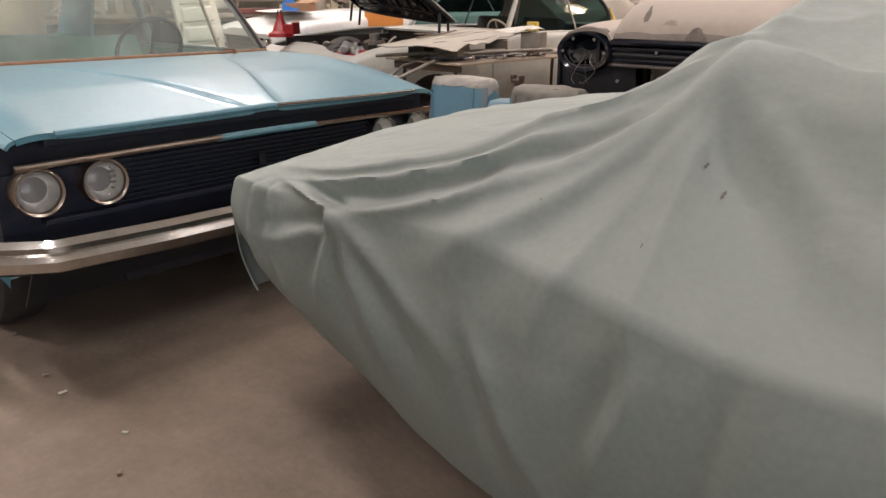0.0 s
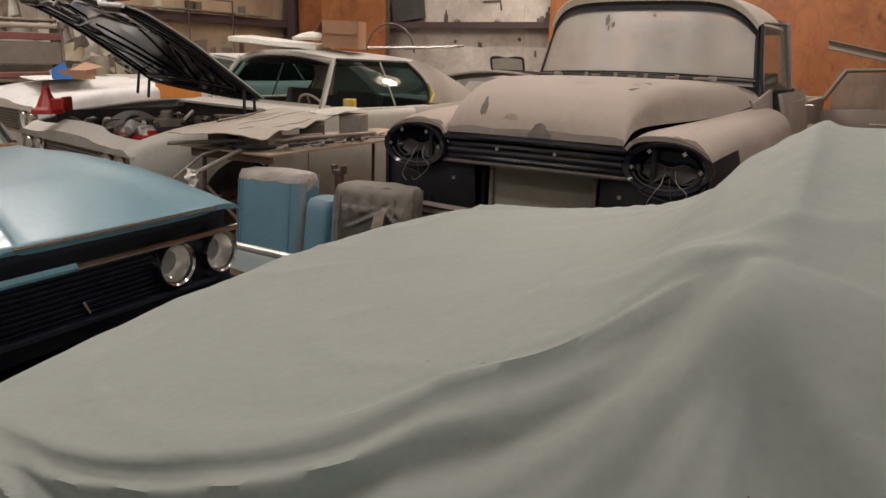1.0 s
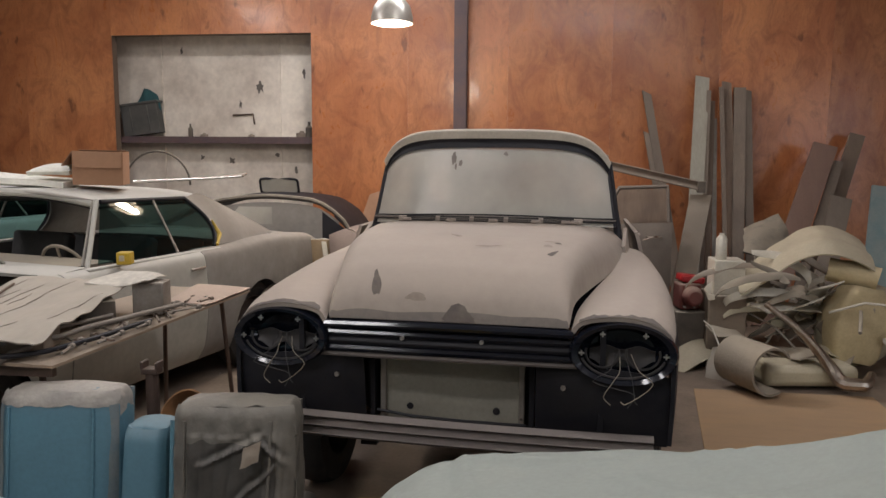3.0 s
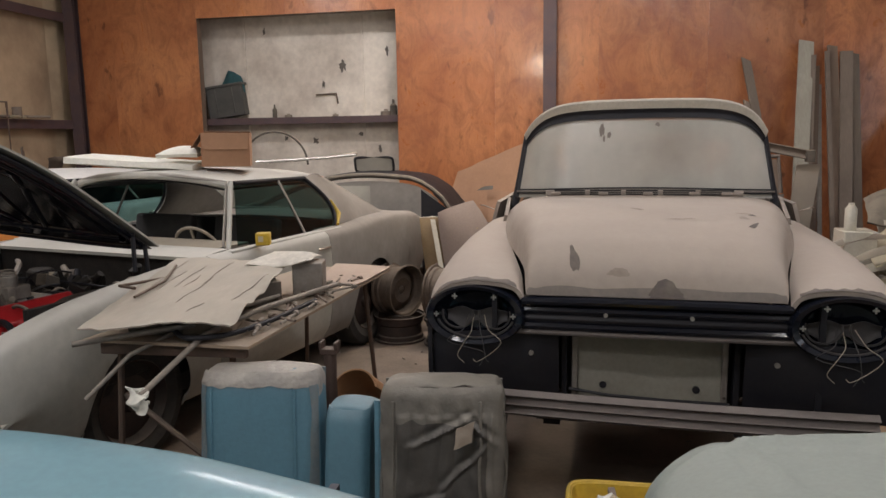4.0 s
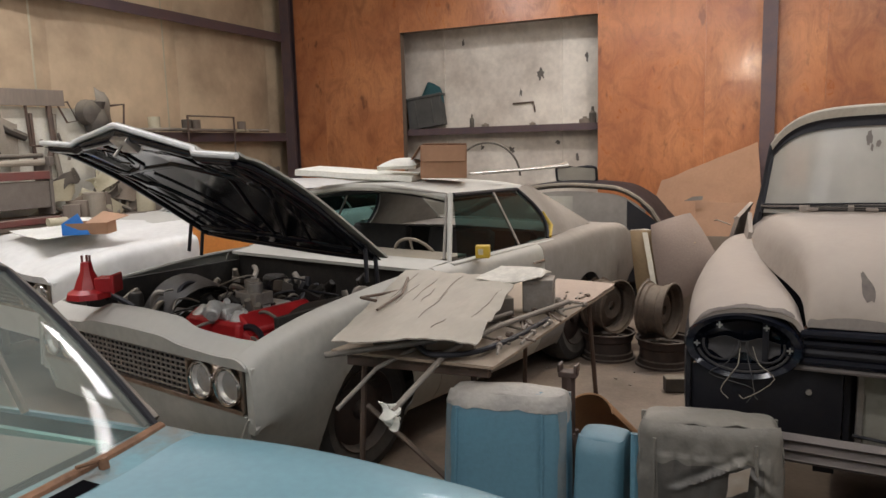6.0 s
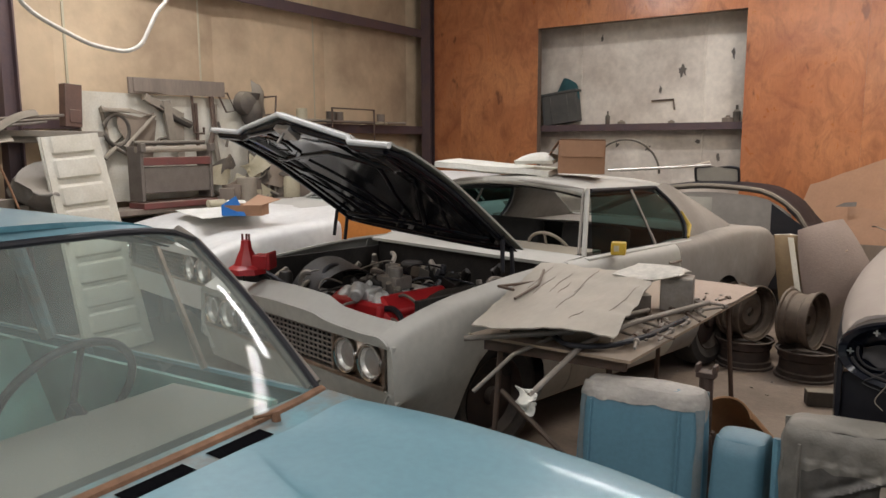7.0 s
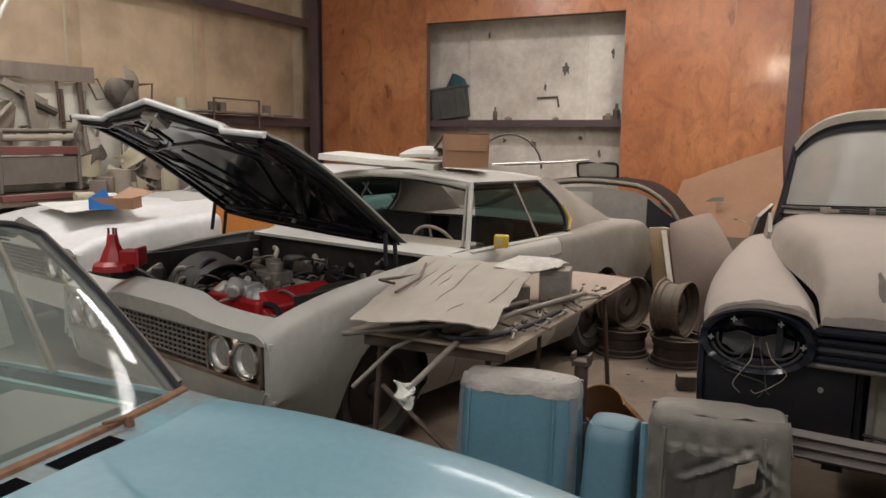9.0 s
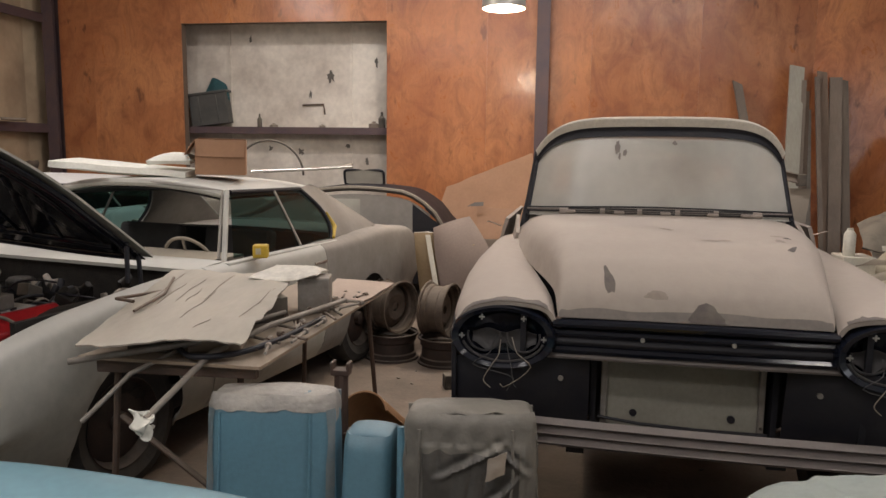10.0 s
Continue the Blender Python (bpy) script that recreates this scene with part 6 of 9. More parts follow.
def covered_car():
    top = [(-0.98, (0.70, 0.74)), (-0.94, (0.81, 0.80)), (-0.88, (0.86, 0.83)), (-0.80, (0.895, 0.865)), (-0.60, (0.925, 0.90)), (-0.3, (0.962, 0.93)), (-0.05, (1.01, 0.86)), (0.18, (1.12, 0.70)), (0.42, (1.31, 0.53)), (0.7, (1.315, 0.56)), (1.5, (1.305, 0.62)), (2.3, (1.27, 0.64)), (2.9, (1.08, 0.80)), (3.4, (0.96, 0.88)), (3.75, (0.90, 0.86))]
    yc = 2.20
    # folds: start and end (along, across; across < 0 is the near side), height, width, how fast they die out
    folds = ((0.40, -0.53, -0.30, -0.70, 0.045, 0.030, 0.5), (0.38, -0.52, -0.50, -0.585, 0.032, 0.026, 0.6), (0.38, -0.54, 0.02, -0.72, 0.040, 0.034, 0.7), (0.40, -0.55, 0.27, -0.76, 0.036, 0.036, 0.8), (0.42, -0.56, 0.50, -0.78, 0.030, 0.040, 0.8),
             (0.44, -0.53, 0.95, -0.64, 0.036, 0.030, 0.7), (0.46, -0.52, 1.40, -0.56, 0.030, 0.040, 0.7), (0.34, -0.50, -0.35, -0.46, 0.020, 0.022, 0.8),
             (-0.28, -0.70, -0.54, -0.60, 0.034, 0.024, 0.7), (-0.28, -0.70, -0.42, -0.92, 0.034, 0.026, 0.8), (-0.26, -0.71, -0.12, -0.90, 0.034, 0.030, 0.8), (-0.24, -0.70, 0.12, -0.83, 0.030, 0.030, 0.8), (-0.30, -0.71, -0.62, -0.80, 0.024, 0.020, 0.8),
             (-0.62, -0.64, -0.68, -0.94, 0.022, 0.020, 0.8), (-0.55, -0.66, -0.55, -0.95, 0.020, 0.018, 0.8), (0.16, -0.78, 0.34, -0.98, 0.022, 0.03, 0.7), (0.50, -0.74, 0.36, -0.97, 0.024, 0.03, 0.7), (0.70, -0.70, 0.66, -0.96, 0.022, 0.03, 0.7),
             (0.43, 0.46, 0.43, -0.52, 0.022, 0.024, 0.1), (0.40, 0.44, 0.10, 0.10, 0.020, 0.030, 0.7), (0.38, -0.48, 0.02, -0.20, 0.020, 0.030, 0.7),
             (0.42, 0.47, -0.08, 0.53, 0.036, 0.026, 0.7), (0.42, 0.49, 0.04, 0.66, 0.034, 0.030, 0.7), (0.46, 0.46, 1.35, 0.50, 0.030, 0.035, 0.7), (0.40, 0.44, -0.10, 0.30, 0.020, 0.026, 0.8),
             (0.00, 0.50, -0.52, 0.42, 0.014, 0.014, 0.7), (0.02, 0.36, -0.46, 0.22, 0.012, 0.016, 0.7), (-0.10, 0.62, -0.55, 0.70, 0.018, 0.020, 0.7), (-0.70, 0.50, -0.30, 0.44, 0.020, 0.022, 0.9), (-0.72, 0.52, -0.62, 0.20, 0.014, 0.018, 0.8), (-0.72, 0.54, -0.60, 0.90, 0.022, 0.022, 0.7))

    def fn(u, v):
        x = -0.98 + (2.2 * u if u < 0.75 else 1.65 + 12.2 * (u - 0.75))
        h, w = lerp_table(top, x)
        y = -1 + 2 * v
        a = abs(y)
        sgn = 1 if y >= 0 else -1
        front = max(0.0, min(1.0, (0.15 - x) / 1.05))
        hem = 0.20 + 0.34 * front ** 1.3
        base = 0.96 - 0.10 * max(0, (-0.55 - x) / 0.43) ** 2
        roofy = max(0.0, min(1.0, (x - 0.1) / 0.5)) * max(0.0, min(1.0, (3.0 - x) / 0.5))
        beltz = min(h - 0.06, 0.84)
        shoulder = 0.03 + 0.03 * roofy
        if a < 0.5:
            q = a / 0.5
            yy, zz = w * q, h - shoulder * q ** 2.6
        elif a < 0.68:
            q = (a - 0.5) / 0.18
            zz = (h - shoulder) * (1 - q) + beltz * q - 0.03 * roofy * math.sin(math.pi * q)
            yy = w * (1 - q) + (base + 0.02) * q
        else:
            q = (a - 0.68) / 0.32
            zz = beltz * (1 - q) + hem * q
            yy = base + 0.02 + 0.03 * math.sin(math.pi * q) - 0.10 * q * q
        if sgn < 0:
            zz -= 0.10 * roofy * min(1.0, a / 0.5) * (1 - max(0.0, (a - 0.5) / 0.5))
        if x < -0.6:
            k = (-0.6 - x) / 0.38
            yy *= 1 - 0.04 * k * k
        if sgn > 0:
            yy *= 1 + 0.09 * front
        else:
            zz -= 0.05 * front * min(1.0, a / 0.5) * (1 - max(0.0, (a - 0.5) / 0.5))
        fold, sa = 0.0, a * sgn
        for x0, a0, x1, a1, amp, wd, die in folds:
            ex, ea = (x1 - x0), (a1 - a0) * 1.9
            ln = math.hypot(ex, ea)
            px, pa = x - x0, (sa - a0) * 1.9
            s = (px * ex + pa * ea) / ln ** 2
            side = (px * ea - pa * ex) / ln
            if -0.15 < s < 1.15 and abs(side) < wd * 6:
                w2 = wd * (0.75 + 0.80 * max(0.0, s))
                along = min(1.0, max(0.0, (s + 0.15) / 0.3)) * min(1.0, max(0.0, (1.15 - s) / 0.35)) * (1 - die * max(0.0, s))
                fold += amp * along * (math.exp(-(abs(side) / w2) ** 1.1) - 0.55 * math.exp(-((side - 2.3 * w2) / (1.2 * w2)) ** 2))
        fold = 0.05 * math.tanh(1.1 * fold / 0.05)
        if a > 0.6:
            q = (a - 0.6) / 0.4
            fold += 0.012 * q * (math.sin(5.5 * x + 2.0 * q + 1.5 * math.sin(2.1 * x + sgn)) + 0.4 * math.sin(13 * x - 3 * q))
        lean = max(0.0, min(1.0, (a - 0.36) / 0.36))
        lean = lean * lean * (3 - 2 * lean)
        p = Vector((x, yc + sgn * (yy + fold * (0.2 + 0.8 * lean)), zz + fold * (0.8 - 0.35 * lean)))
        p += 0.005 * noise.noise_vector(p * 2.6) + 0.0035 * noise.noise_vector(p * 8.0) + 0.0016 * noise.noise_vector(p * 21.0)
        crease = (1 - abs(noise.noise(Vector((p.x * 1.7 + 3.1, p.y * 2.6, p.z * 1.2))))) ** 14
        p.z += 0.004 * crease * (1 - lean) + 0.003 * crease
        return tuple(p)

    t = thing("covered_car", pose(0, 0, 0), "car under a draped grey-green cloth cover", "covered car")
    part("cover", Geo().grid(fn, 240, 220), "tarp", t, "grey-green cloth cover with folds and dust", smooth=80, solid=0.004)

    def nose(u, v):
        e = Vector(fn(0, 0.12 + 0.76 * u))
        low = Vector((-1.02 + 0.10 * (2 * u - 1) ** 2, e.y * 0.97 + yc * 0.03, 0.40))
        p = e * (1 - v) + low * v
        p.x -= 0.06 * math.sin(math.pi * v) * (1 - 0.6 * abs(2 * u - 1) ** 3) + 0.02 * v * math.sin(u * 22)
        return tuple(p)

    part("cover_front", Geo().grid(nose, 60, 24), "tarp", t, smooth=80, solid=0.004)
    for u, v, r in ((0.305, 0.21, 0.010), (0.314, 0.205, 0.013), (0.30, 0.18, 0.007), (0.13, 0.115, 0.007), (0.14, 0.10, 0.006), (0.20, 0.085, 0.007), (0.255, 0.19, 0.006), (0.215, 0.30, 0.008), (0.235, 0.27, 0.012)):
        u *= 4.7 / 2.2
        part("spot", Geo().grid(lambda a, b, u=u, v=v, r=r: tuple(Vector(fn(u + r * 0.15 * (a - 0.5) * (1 + 0.5 * math.sin(9 * b)), v + r * 0.30 * (b - 0.5) * (1 - 0.6 * abs(2 * a - 1)))) + Vector((-0.001, -0.004, 0.004))), 5, 5), "stain", t, "dark grease spot on the cover")
    for s in (0, 1):
        for x in (0.55, 2.9):
            wheel(t, x, 1.46 + 1.48 * s, 0.30, 0.19, 1 if s else -1)
    return t


covered_car()

# ---- dark body shell behind the coupe ----


def dark_shell():
    t = thing("car_body_shell", pose(-2.99, 8.45, 0) @ Matrix.Diagonal((1, 1, 0.975, 1)), "dusty dark car body shell with pale primer side", "car body")

    def roofline(x):
        return lerp_table([(-2.6, (0.92,)), (-1.6, (0.98,)), (-0.9, (1.24,)), (-0.3, (1.31,)), (0.15, (1.28,)), (0.45, (1.12,)), (0.60, (0.90,))], x)[0]

    part("roof", Geo().grid(lambda u, v: (-2.6 + 3.2 * u, 0.02 + 0.85 * v, roofline(-2.6 + 3.2 * u) + 0.03 * math.sin(math.pi * v)), 40, 8), "black", t, solid=0.03, label="dark dusty roof skin")
    part("roof_edge", Geo().tube([(-2.6 + 3.2 * k / 30, 0.0, roofline(-2.6 + 3.2 * k / 30)) for k in range(31)], 0.025, 8), "dark_junk", t)
    part("side_panel", Geo().grid(lambda u, v: (-2.6 + 3.05 * u, 0.01, 0.35 + (roofline(-2.6 + 3.05 * u) - 0.06 - 0.35) * v), 30, 10), "primer_grey", t, solid=0.02, label="pale primed side panel")
    part("quarter_glass", Geo().grid(bilinear((-0.75, -0.012, 1.02), (-0.25, -0.012, 1.02), (-0.25, -0.012, 1.2), (-0.6, -0.012, 1.2)), 2, 2), "dusty_glass", t, solid=0.006)
    part("tail", Geo().grid(bilinear((0.42, -0.03, 1.13), (0.62, 0.0, 0.92), (0.62, 0.85, 0.92), (0.42, 0.85, 1.13)), 4, 4), "black", t, solid=0.02)
    part("tail_side", Geo().grid(bilinear((0.28, -0.015, 1.16), (0.60, -0.015, 0.92), (0.60, -0.015, 0.35), (0.28, -0.015, 0.35)), 4, 4), "black", t, solid=0.02)
    for x in (-2.0, 0.1):
        wheel(t, x, 0.16, 0.32, 0.19, -1)


dark_shell()


# ---- seats between the cars ----


def bucket_back(m, w, h, name, label, cover, edge, wrinkled=False):
    t = thing(name, m, label, "car seat", group="removed seats")

    def front(u, v, d=0.0, k=1.0):
        x = (-0.5 + u) * w * (0.985 + 0.015 * (1 - v) ** 2) * (1 - 0.07 * max(0.0, (v - 0.88) / 0.12) ** 2)
        z = 0.04 + (h - 0.04) * v
        edge_drop = (abs(2 * u - 1) ** 8 + max(0, (v - 0.9) / 0.1) ** 3 * 0.8) * 0.04
        pad = 0.018 * math.cos(math.pi * (u - 0.5)) ** 0.5
        p = Vector((x, -0.072 - pad + edge_drop - 0.10 * v * 0 + d + 0.10 * v, z))
        if wrinkled:
            p += 0.008 * noise.noise_vector(Vector((x * 9, z * 7, 3.3))) + 0.004 * noise.noise_vector(Vector((x * 24, z * 15, 1.3)))
            p.y -= 0.006 * abs(math.sin(u * 26 + 0.6 * math.sin(5 * v))) * (1 if 0.1 < v < 0.86 and 0.1 < u < 0.9 else 0)
            for x0, z0, x1, z1 in ((-0.13, 0.58, 0.13, 0.70), (-0.02, 0.42, 0.17, 0.60), (-0.16, 0.36, 0.02, 0.42), (0.06, 0.70, 0.20, 0.58), (-0.05, 0.30, 0.16, 0.36)):
                ln = math.hypot(x1 - x0, z1 - z0)
                a = ((x - x0) * (x1 - x0) + (z - z0) * (z1 - z0)) / ln ** 2
                d = ((x - x0) * (z1 - z0) - (z - z0) * (x1 - x0)) / ln
                if 0 < a < 1:
                    p.y -= 0.012 * math.sin(math.pi * a) ** 0.7 * (math.exp(-(d / 0.008) ** 2) - 0.6 * math.exp(-((d + 0.016) / 0.012) ** 2))
        return tuple(p)

    part("backrest", Geo().grid(lambda u, v: front(0.02 + 0.96 * u, 0.02 + 0.96 * v), 90 if wrinkled else 30, 90 if wrinkled else 28), cover, t, solid=0.05, smooth=60)
    if not wrinkled and w > 0.3:
        part("top_band", Geo().grid(lambda u, v: tuple(Vector(front(0.012 + 0.976 * u, (0.925 - 0.012 * noise.noise(Vector((u * 9, 1.7, 0.4))) - 0.008 * noise.noise(Vector((u * 23, 1.7, 0.4)))) * (1 - v) + 0.99 * v)) + Vector((0, -0.003, 0.002)) + 0.003 * noise.noise_vector(Vector((u * 14, v * 4, 5.1)))), 48, 10), "seat_top", t, "dusty whitish top band", solid=0.003)
        for side in (0, 1):
            part("edge_band", Geo().grid(lambda u, v, side=side: tuple(Vector(front(abs(side - 0.022 - 0.055 * u * (1 + 0.5 * noise.noise(Vector((v * 5, side * 3.0, 0.6))))), 0.03 + 0.90 * v)) + Vector((0, -0.004, 0))), 5, 24), edge, t, "dust-greyed side seam")
    shell = Geo()
    n = 40
    outline = [(-w / 2, 0.03), (-w / 2 * 1.0, h * 0.55), (-w / 2 * 0.96, h * 0.9), (-w / 2 * 0.86, h * 0.985), (0, h), (w / 2 * 0.86, h * 0.985), (w / 2 * 0.96, h * 0.9), (w / 2, h * 0.55), (w / 2, 0.03)]
    ys = [(k, list(p)) for k, p in enumerate(outline)]

    def rim(u, v):
        x, z = lerp_table(ys, u * (len(outline) - 1))
        lean = 0.10 * (z - 0.04) / h
        a = math.pi * v
        p = Vector((x * (1 - 0.05 * (1 - math.sin(a))), lean - 0.068 * math.cos(a) + 0.02, z - 0.02 * (1 - math.sin(a))))
        return tuple(p + 0.014 * noise.noise_vector(Vector((x * 13, v * 3, z * 11))) if wrinkled else p)

    part("side_panel", shell.grid(rim, 72, 14), cover if not wrinkled else edge, t, "dusty vinyl edge", solid=0.01)
    if not wrinkled and w > 0.3:
        part("top_cover", Geo().grid(lambda u, v: tuple(Vector(rim(0.24 + 0.52 * u, v)) + Vector((0.003 * (2 * u - 1), 0, 0.003)) + 0.007 * noise.noise_vector(Vector((u * 9, v * 5, 2.2)))), 40, 14), "seat_top", t, "dusty torn whitish top cover", solid=0.004)
    if wrinkled:
        part("pleated_panel", Geo().grid(lambda u, v: tuple(Vector(front(0.15 + 0.70 * u + 0.012 * noise.noise(Vector((v * 7, round(u) * 3.0, 2.0))), 0.03 + (0.80 + 0.02 * noise.noise(Vector((u * 8, 4.1, 0.7)))) * v)) + Vector((0, -0.004, 0))), 80, 80), "seat_grey", t, "dark pleated panel under clear wrap", smooth=60)
        part("blue_edge", Geo().tube([(-w / 2 - 0.002, -0.02 + 0.10 * k / 10, 0.04 + (h * 0.9 - 0.04) * k / 10) for k in range(11)], 0.016, 8), "seat_blue", t, "blue vinyl side edge")
    part("rear_panel", Geo().grid(lambda u, v: ((-0.47 + 0.94 * u) * w, 0.085 + 0.10 * v, 0.05 + (h - 0.08) * v), 6, 6), edge, t, solid=0.02)
    for u in (0.12, 0.80) if w > 0.3 else ():
        part("piping", Geo().tube([tuple(Vector(front(u, k / 10 * 0.92)) + Vector((0, -0.004, 0))) for k in range(11)], 0.006, 6), cover, t)
    part("cushion", Geo().box((0, 0.36, 0.14), (w * 0.9, 0.42, 0.2)), cover, t, bevel=0.05)
    return t


bucket_back(pose(-2.305, 3.715, 0, 0, 0, 8), 0.475, 0.80, "bucket_seat", "blue vinyl bucket seat standing upright, dusty at its edges", "seat_blue", "seat_edge")
arm = bucket_back(pose(-1.965, 3.70, 0, 0, 0, -3), 0.18, 0.69, "seat_console", "narrow blue vinyl centre seat section standing upright", "seat_blue", "seat_blue")
gs = bucket_back(pose(-1.598, 3.675, 0, 0, 0, 7), 0.46, 0.80, "bucket_seat", "dark pleated bucket seat in dusty clear wrap, standing upright", "seat_wrap", "seat_wrap", True)
part("tape", Geo().grid(crumple(bilinear((0.055, -0.050, 0.665), (0.120, -0.045, 0.69), (0.105, -0.062, 0.62), (0.045, -0.066, 0.60)), 0.006, 26), 6, 6), "cardboard_dusty", gs, "strip of pale tape", solid=0.003)


def leaning_sheet(name, a, b, c, d, material, label, category, thick=0.015, bulge=(0, 0, 0), rough=0.0, n=12, seed=0, group=""):
    fn = bilinear(a, b, c, d, bulge)
    if rough:
        fn = crumple(fn, rough, 4.0, seed)
    return solo(name, Geo().grid(fn, n, n), material, pose(0, 0, 0), label, category, group, solid=thick)


# light blue door skin with a bright strip, leaning before the seats
door = thing("body_panel", pose(0, 0, 0), "pale blue car door skin with a bright trim strip, leaning flat", "car part")
part("skin", Geo().grid(bilinear((-2.42, 3.02, 0.02), (-1.36, 2.98, 0.02), (-1.38, 3.36, 0.42), (-2.44, 3.42, 0.42)), 8, 8), "panel_pale", door, solid=0.03)
part("trim", Geo().tube([(-2.46, 3.43, 0.45), (-1.92, 3.395, 0.452), (-1.38, 3.36, 0.45)], 0.022, 10), "alloy", door, "bright metal trim strip")
part("latch", Geo().box((-1.52, 3.33, 0.45), (0.16, 0.09, 0.02), (0, 0, -8)).box((-1.48, 3.30, 0.43), (0.06, 0.10, 0.04), (0, 0, 12)), "pipe", door, bevel=0.004)

# yellow tray on a crate by the cover's corner
solo("wooden_crate", Geo().box((0, 0, 0.19), (0.36, 0.24, 0.38)), "wood", pose(-0.95, 3.47, 0), "dark wooden crate under a yellow tray", "crate", bevel=0.008)
tray = thing("tray", pose(-0.95, 3.47, 0.38), "yellow plastic tray holding small parts", "tray")
part("tub", Geo().grid(lambda u, v: ((0.20 - 0.03 * (1 - v)) * math.copysign(abs(math.cos(u * math.tau)) ** 0.35, math.cos(u * math.tau)), (0.135 - 0.02 * (1 - v)) * math.copysign(abs(math.sin(u * math.tau)) ** 0.35, math.sin(u * math.tau)), 0.01 + 0.13 * v), 48, 5), "yellow", tray, solid=0.006)
part("base", Geo().box((0, 0, 0.012), (0.33, 0.22, 0.01)), "yellow", tray)
part("rim", Geo().tube([(0.205 * math.copysign(abs(math.cos(k * math.tau / 48)) ** 0.35, math.cos(k * math.tau / 48)), 0.14 * math.copysign(abs(math.sin(k * math.tau / 48)) ** 0.35, math.sin(k * math.tau / 48)), 0.14) for k in range(49)], 0.009, 6, caps=False), "yellow", tray)
rng = random.Random(11)
for k in range(9):
    a, r = rng.uniform(0, 6.28), rng.uniform(0.03, 0.13)
    solo("small_part", Geo().box((0, 0, 0), (rng.uniform(0.03, 0.09), rng.uniform(0.02, 0.05), rng.uniform(0.015, 0.03))), rng.choice(("cream", "wood", "pipe", "paper")), pose(-0.95 + 0.9 * r * math.cos(a), 3.47 + 0.6 * r * math.sin(a), 0.47 + 0.012 * k % 0.05, rng.uniform(-30, 30), rng.uniform(-30, 30), rng.uniform(0, 180)), "small loose part lying in the yellow tray", "part", group="parts in the tray", bevel=0.003)

# ---- work table with its load ----
table = thing("work_table", pose(0, 0, 0), "rough trestle table made of dusty boards", "table")
part("top", Geo().grid(bilinear((-3.08, 3.80, 0.88), (-2.38, 3.82, 0.87), (-2.24, 5.42, 0.885), (-2.78, 5.46, 0.885)), 6, 10), "board_tan", table, solid=0.012)
part("rail", Geo().box((-2.72, 3.86, 0.835), (0.62, 0.03, 0.05), (0, 0, 2)), "iron", table, bevel=0.004)
for p, q in (((-2.98, 3.90), (-3.02, 3.86)), ((-2.50, 3.92), (-2.46, 3.86)), ((-2.72, 5.30), (-2.76, 5.34)), ((-2.36, 5.28), (-2.30, 5.32))):
    part("leg", Geo().tube([(p[0], p[1], 0.86), (q[0], q[1], 0.0)], 0.013, 8), "iron", table)
part("brace", Geo().tube([(-2.98, 3.90, 0.62), (-2.50, 3.92, 0.25)], 0.012, 6), "iron", table)


def sheet_fn(u, v):
    p = Vector(bilinear((-2.96, 3.62, 0.975), (-2.44, 3.80, 0.975), (-2.58, 4.74, 1.05), (-3.22, 4.76, 1.045), (0, 0, 0.012))(u, v))
    p.x += 0.005 * noise.noise(Vector((v * 14, 1.0, 3.0))) * (2 * u - 1) ** 6
    p.y += 0.03 * noise.noise(Vector((u * 9, 5.0, 3.0))) * (2 * v - 1) ** 6
    wave = math.sin(u * 30 + 3.0 * math.sin(v * 2.5 + 1)) * noise.noise(Vector((u * 3, v * 2.2, 7.0)))
    p.z += 0.0005 * math.sin(u * 40 + 0.8 * math.sin(v * 2.2) + 4 * noise.noise(Vector((u * 4, v, 2)))) + 0.003 * wave + 0.010 * noise.noise(Vector((u * 2.5, v * 3.0, 9.0))) + 0.005 * noise.noise(p * 7) - 0.025 * max(0, u - 0.85) / 0.15 * (0.5 + noise.noise(Vector((v * 7, 0, 0))))
    return tuple(p)


cracked = solo("cardboard_sheet", Geo().grid(sheet_fn, 60, 40), "sheet_streaked", pose(0, 0, 0), "wavy dust-covered cardboard sheet lying over boxes on the table", "cardboard", solid=0.006, smooth=30)
crack_rng = random.Random(17)
for k in range(8):
    cu, cv, cl = crack_rng.uniform(0.08, 0.92), crack_rng.uniform(0.05, 0.6), crack_rng.uniform(0.10, 0.45)
    part("crack", Geo().tube([tuple(Vector(sheet_fn(cu + 0.006 * math.sin(1.3 * q + k) + (0.03 + 0.02 * (k % 3)) * q / 6, cv + cl * q / 6)) + Vector((0, 0, 0.0015))) for q in range(7)], [0.0008, 0.0016, 0.0012, 0.002, 0.0016, 0.0012, 0.0006], 5), "dark_junk", cracked, "dark split in the sheet")
for k, (x, y, sx, sy, h, mt) in enumerate(((-2.85, 3.95, 0.16, 0.14, 0.085, "dark_junk"), (-2.62, 4.00, 0.20, 0.16, 0.09, "cardboard_dusty"), (-2.95, 4.35, 0.2, 0.22, 0.10, "dusty_junk"), (-2.64, 4.5, 0.16, 0.2, 0.11, "dark_junk"))):
    solo("box", Geo().box((0, 0, h / 2), (sx, sy, h)), mt, pose(x, y, 0.884, 0, 0, 13 * k), "small dusty box under a cardboard sheet on the table", "box", group="boxes on the table", bevel=0.004)
solo("carton", Geo().box((0, 0, 0.08), (0.15, 0.14, 0.16)), "pipe", pose(-2.47, 4.72, 0.889, 0, 0, 12), "dusty grey carton on the table", "box", bevel=0.006)
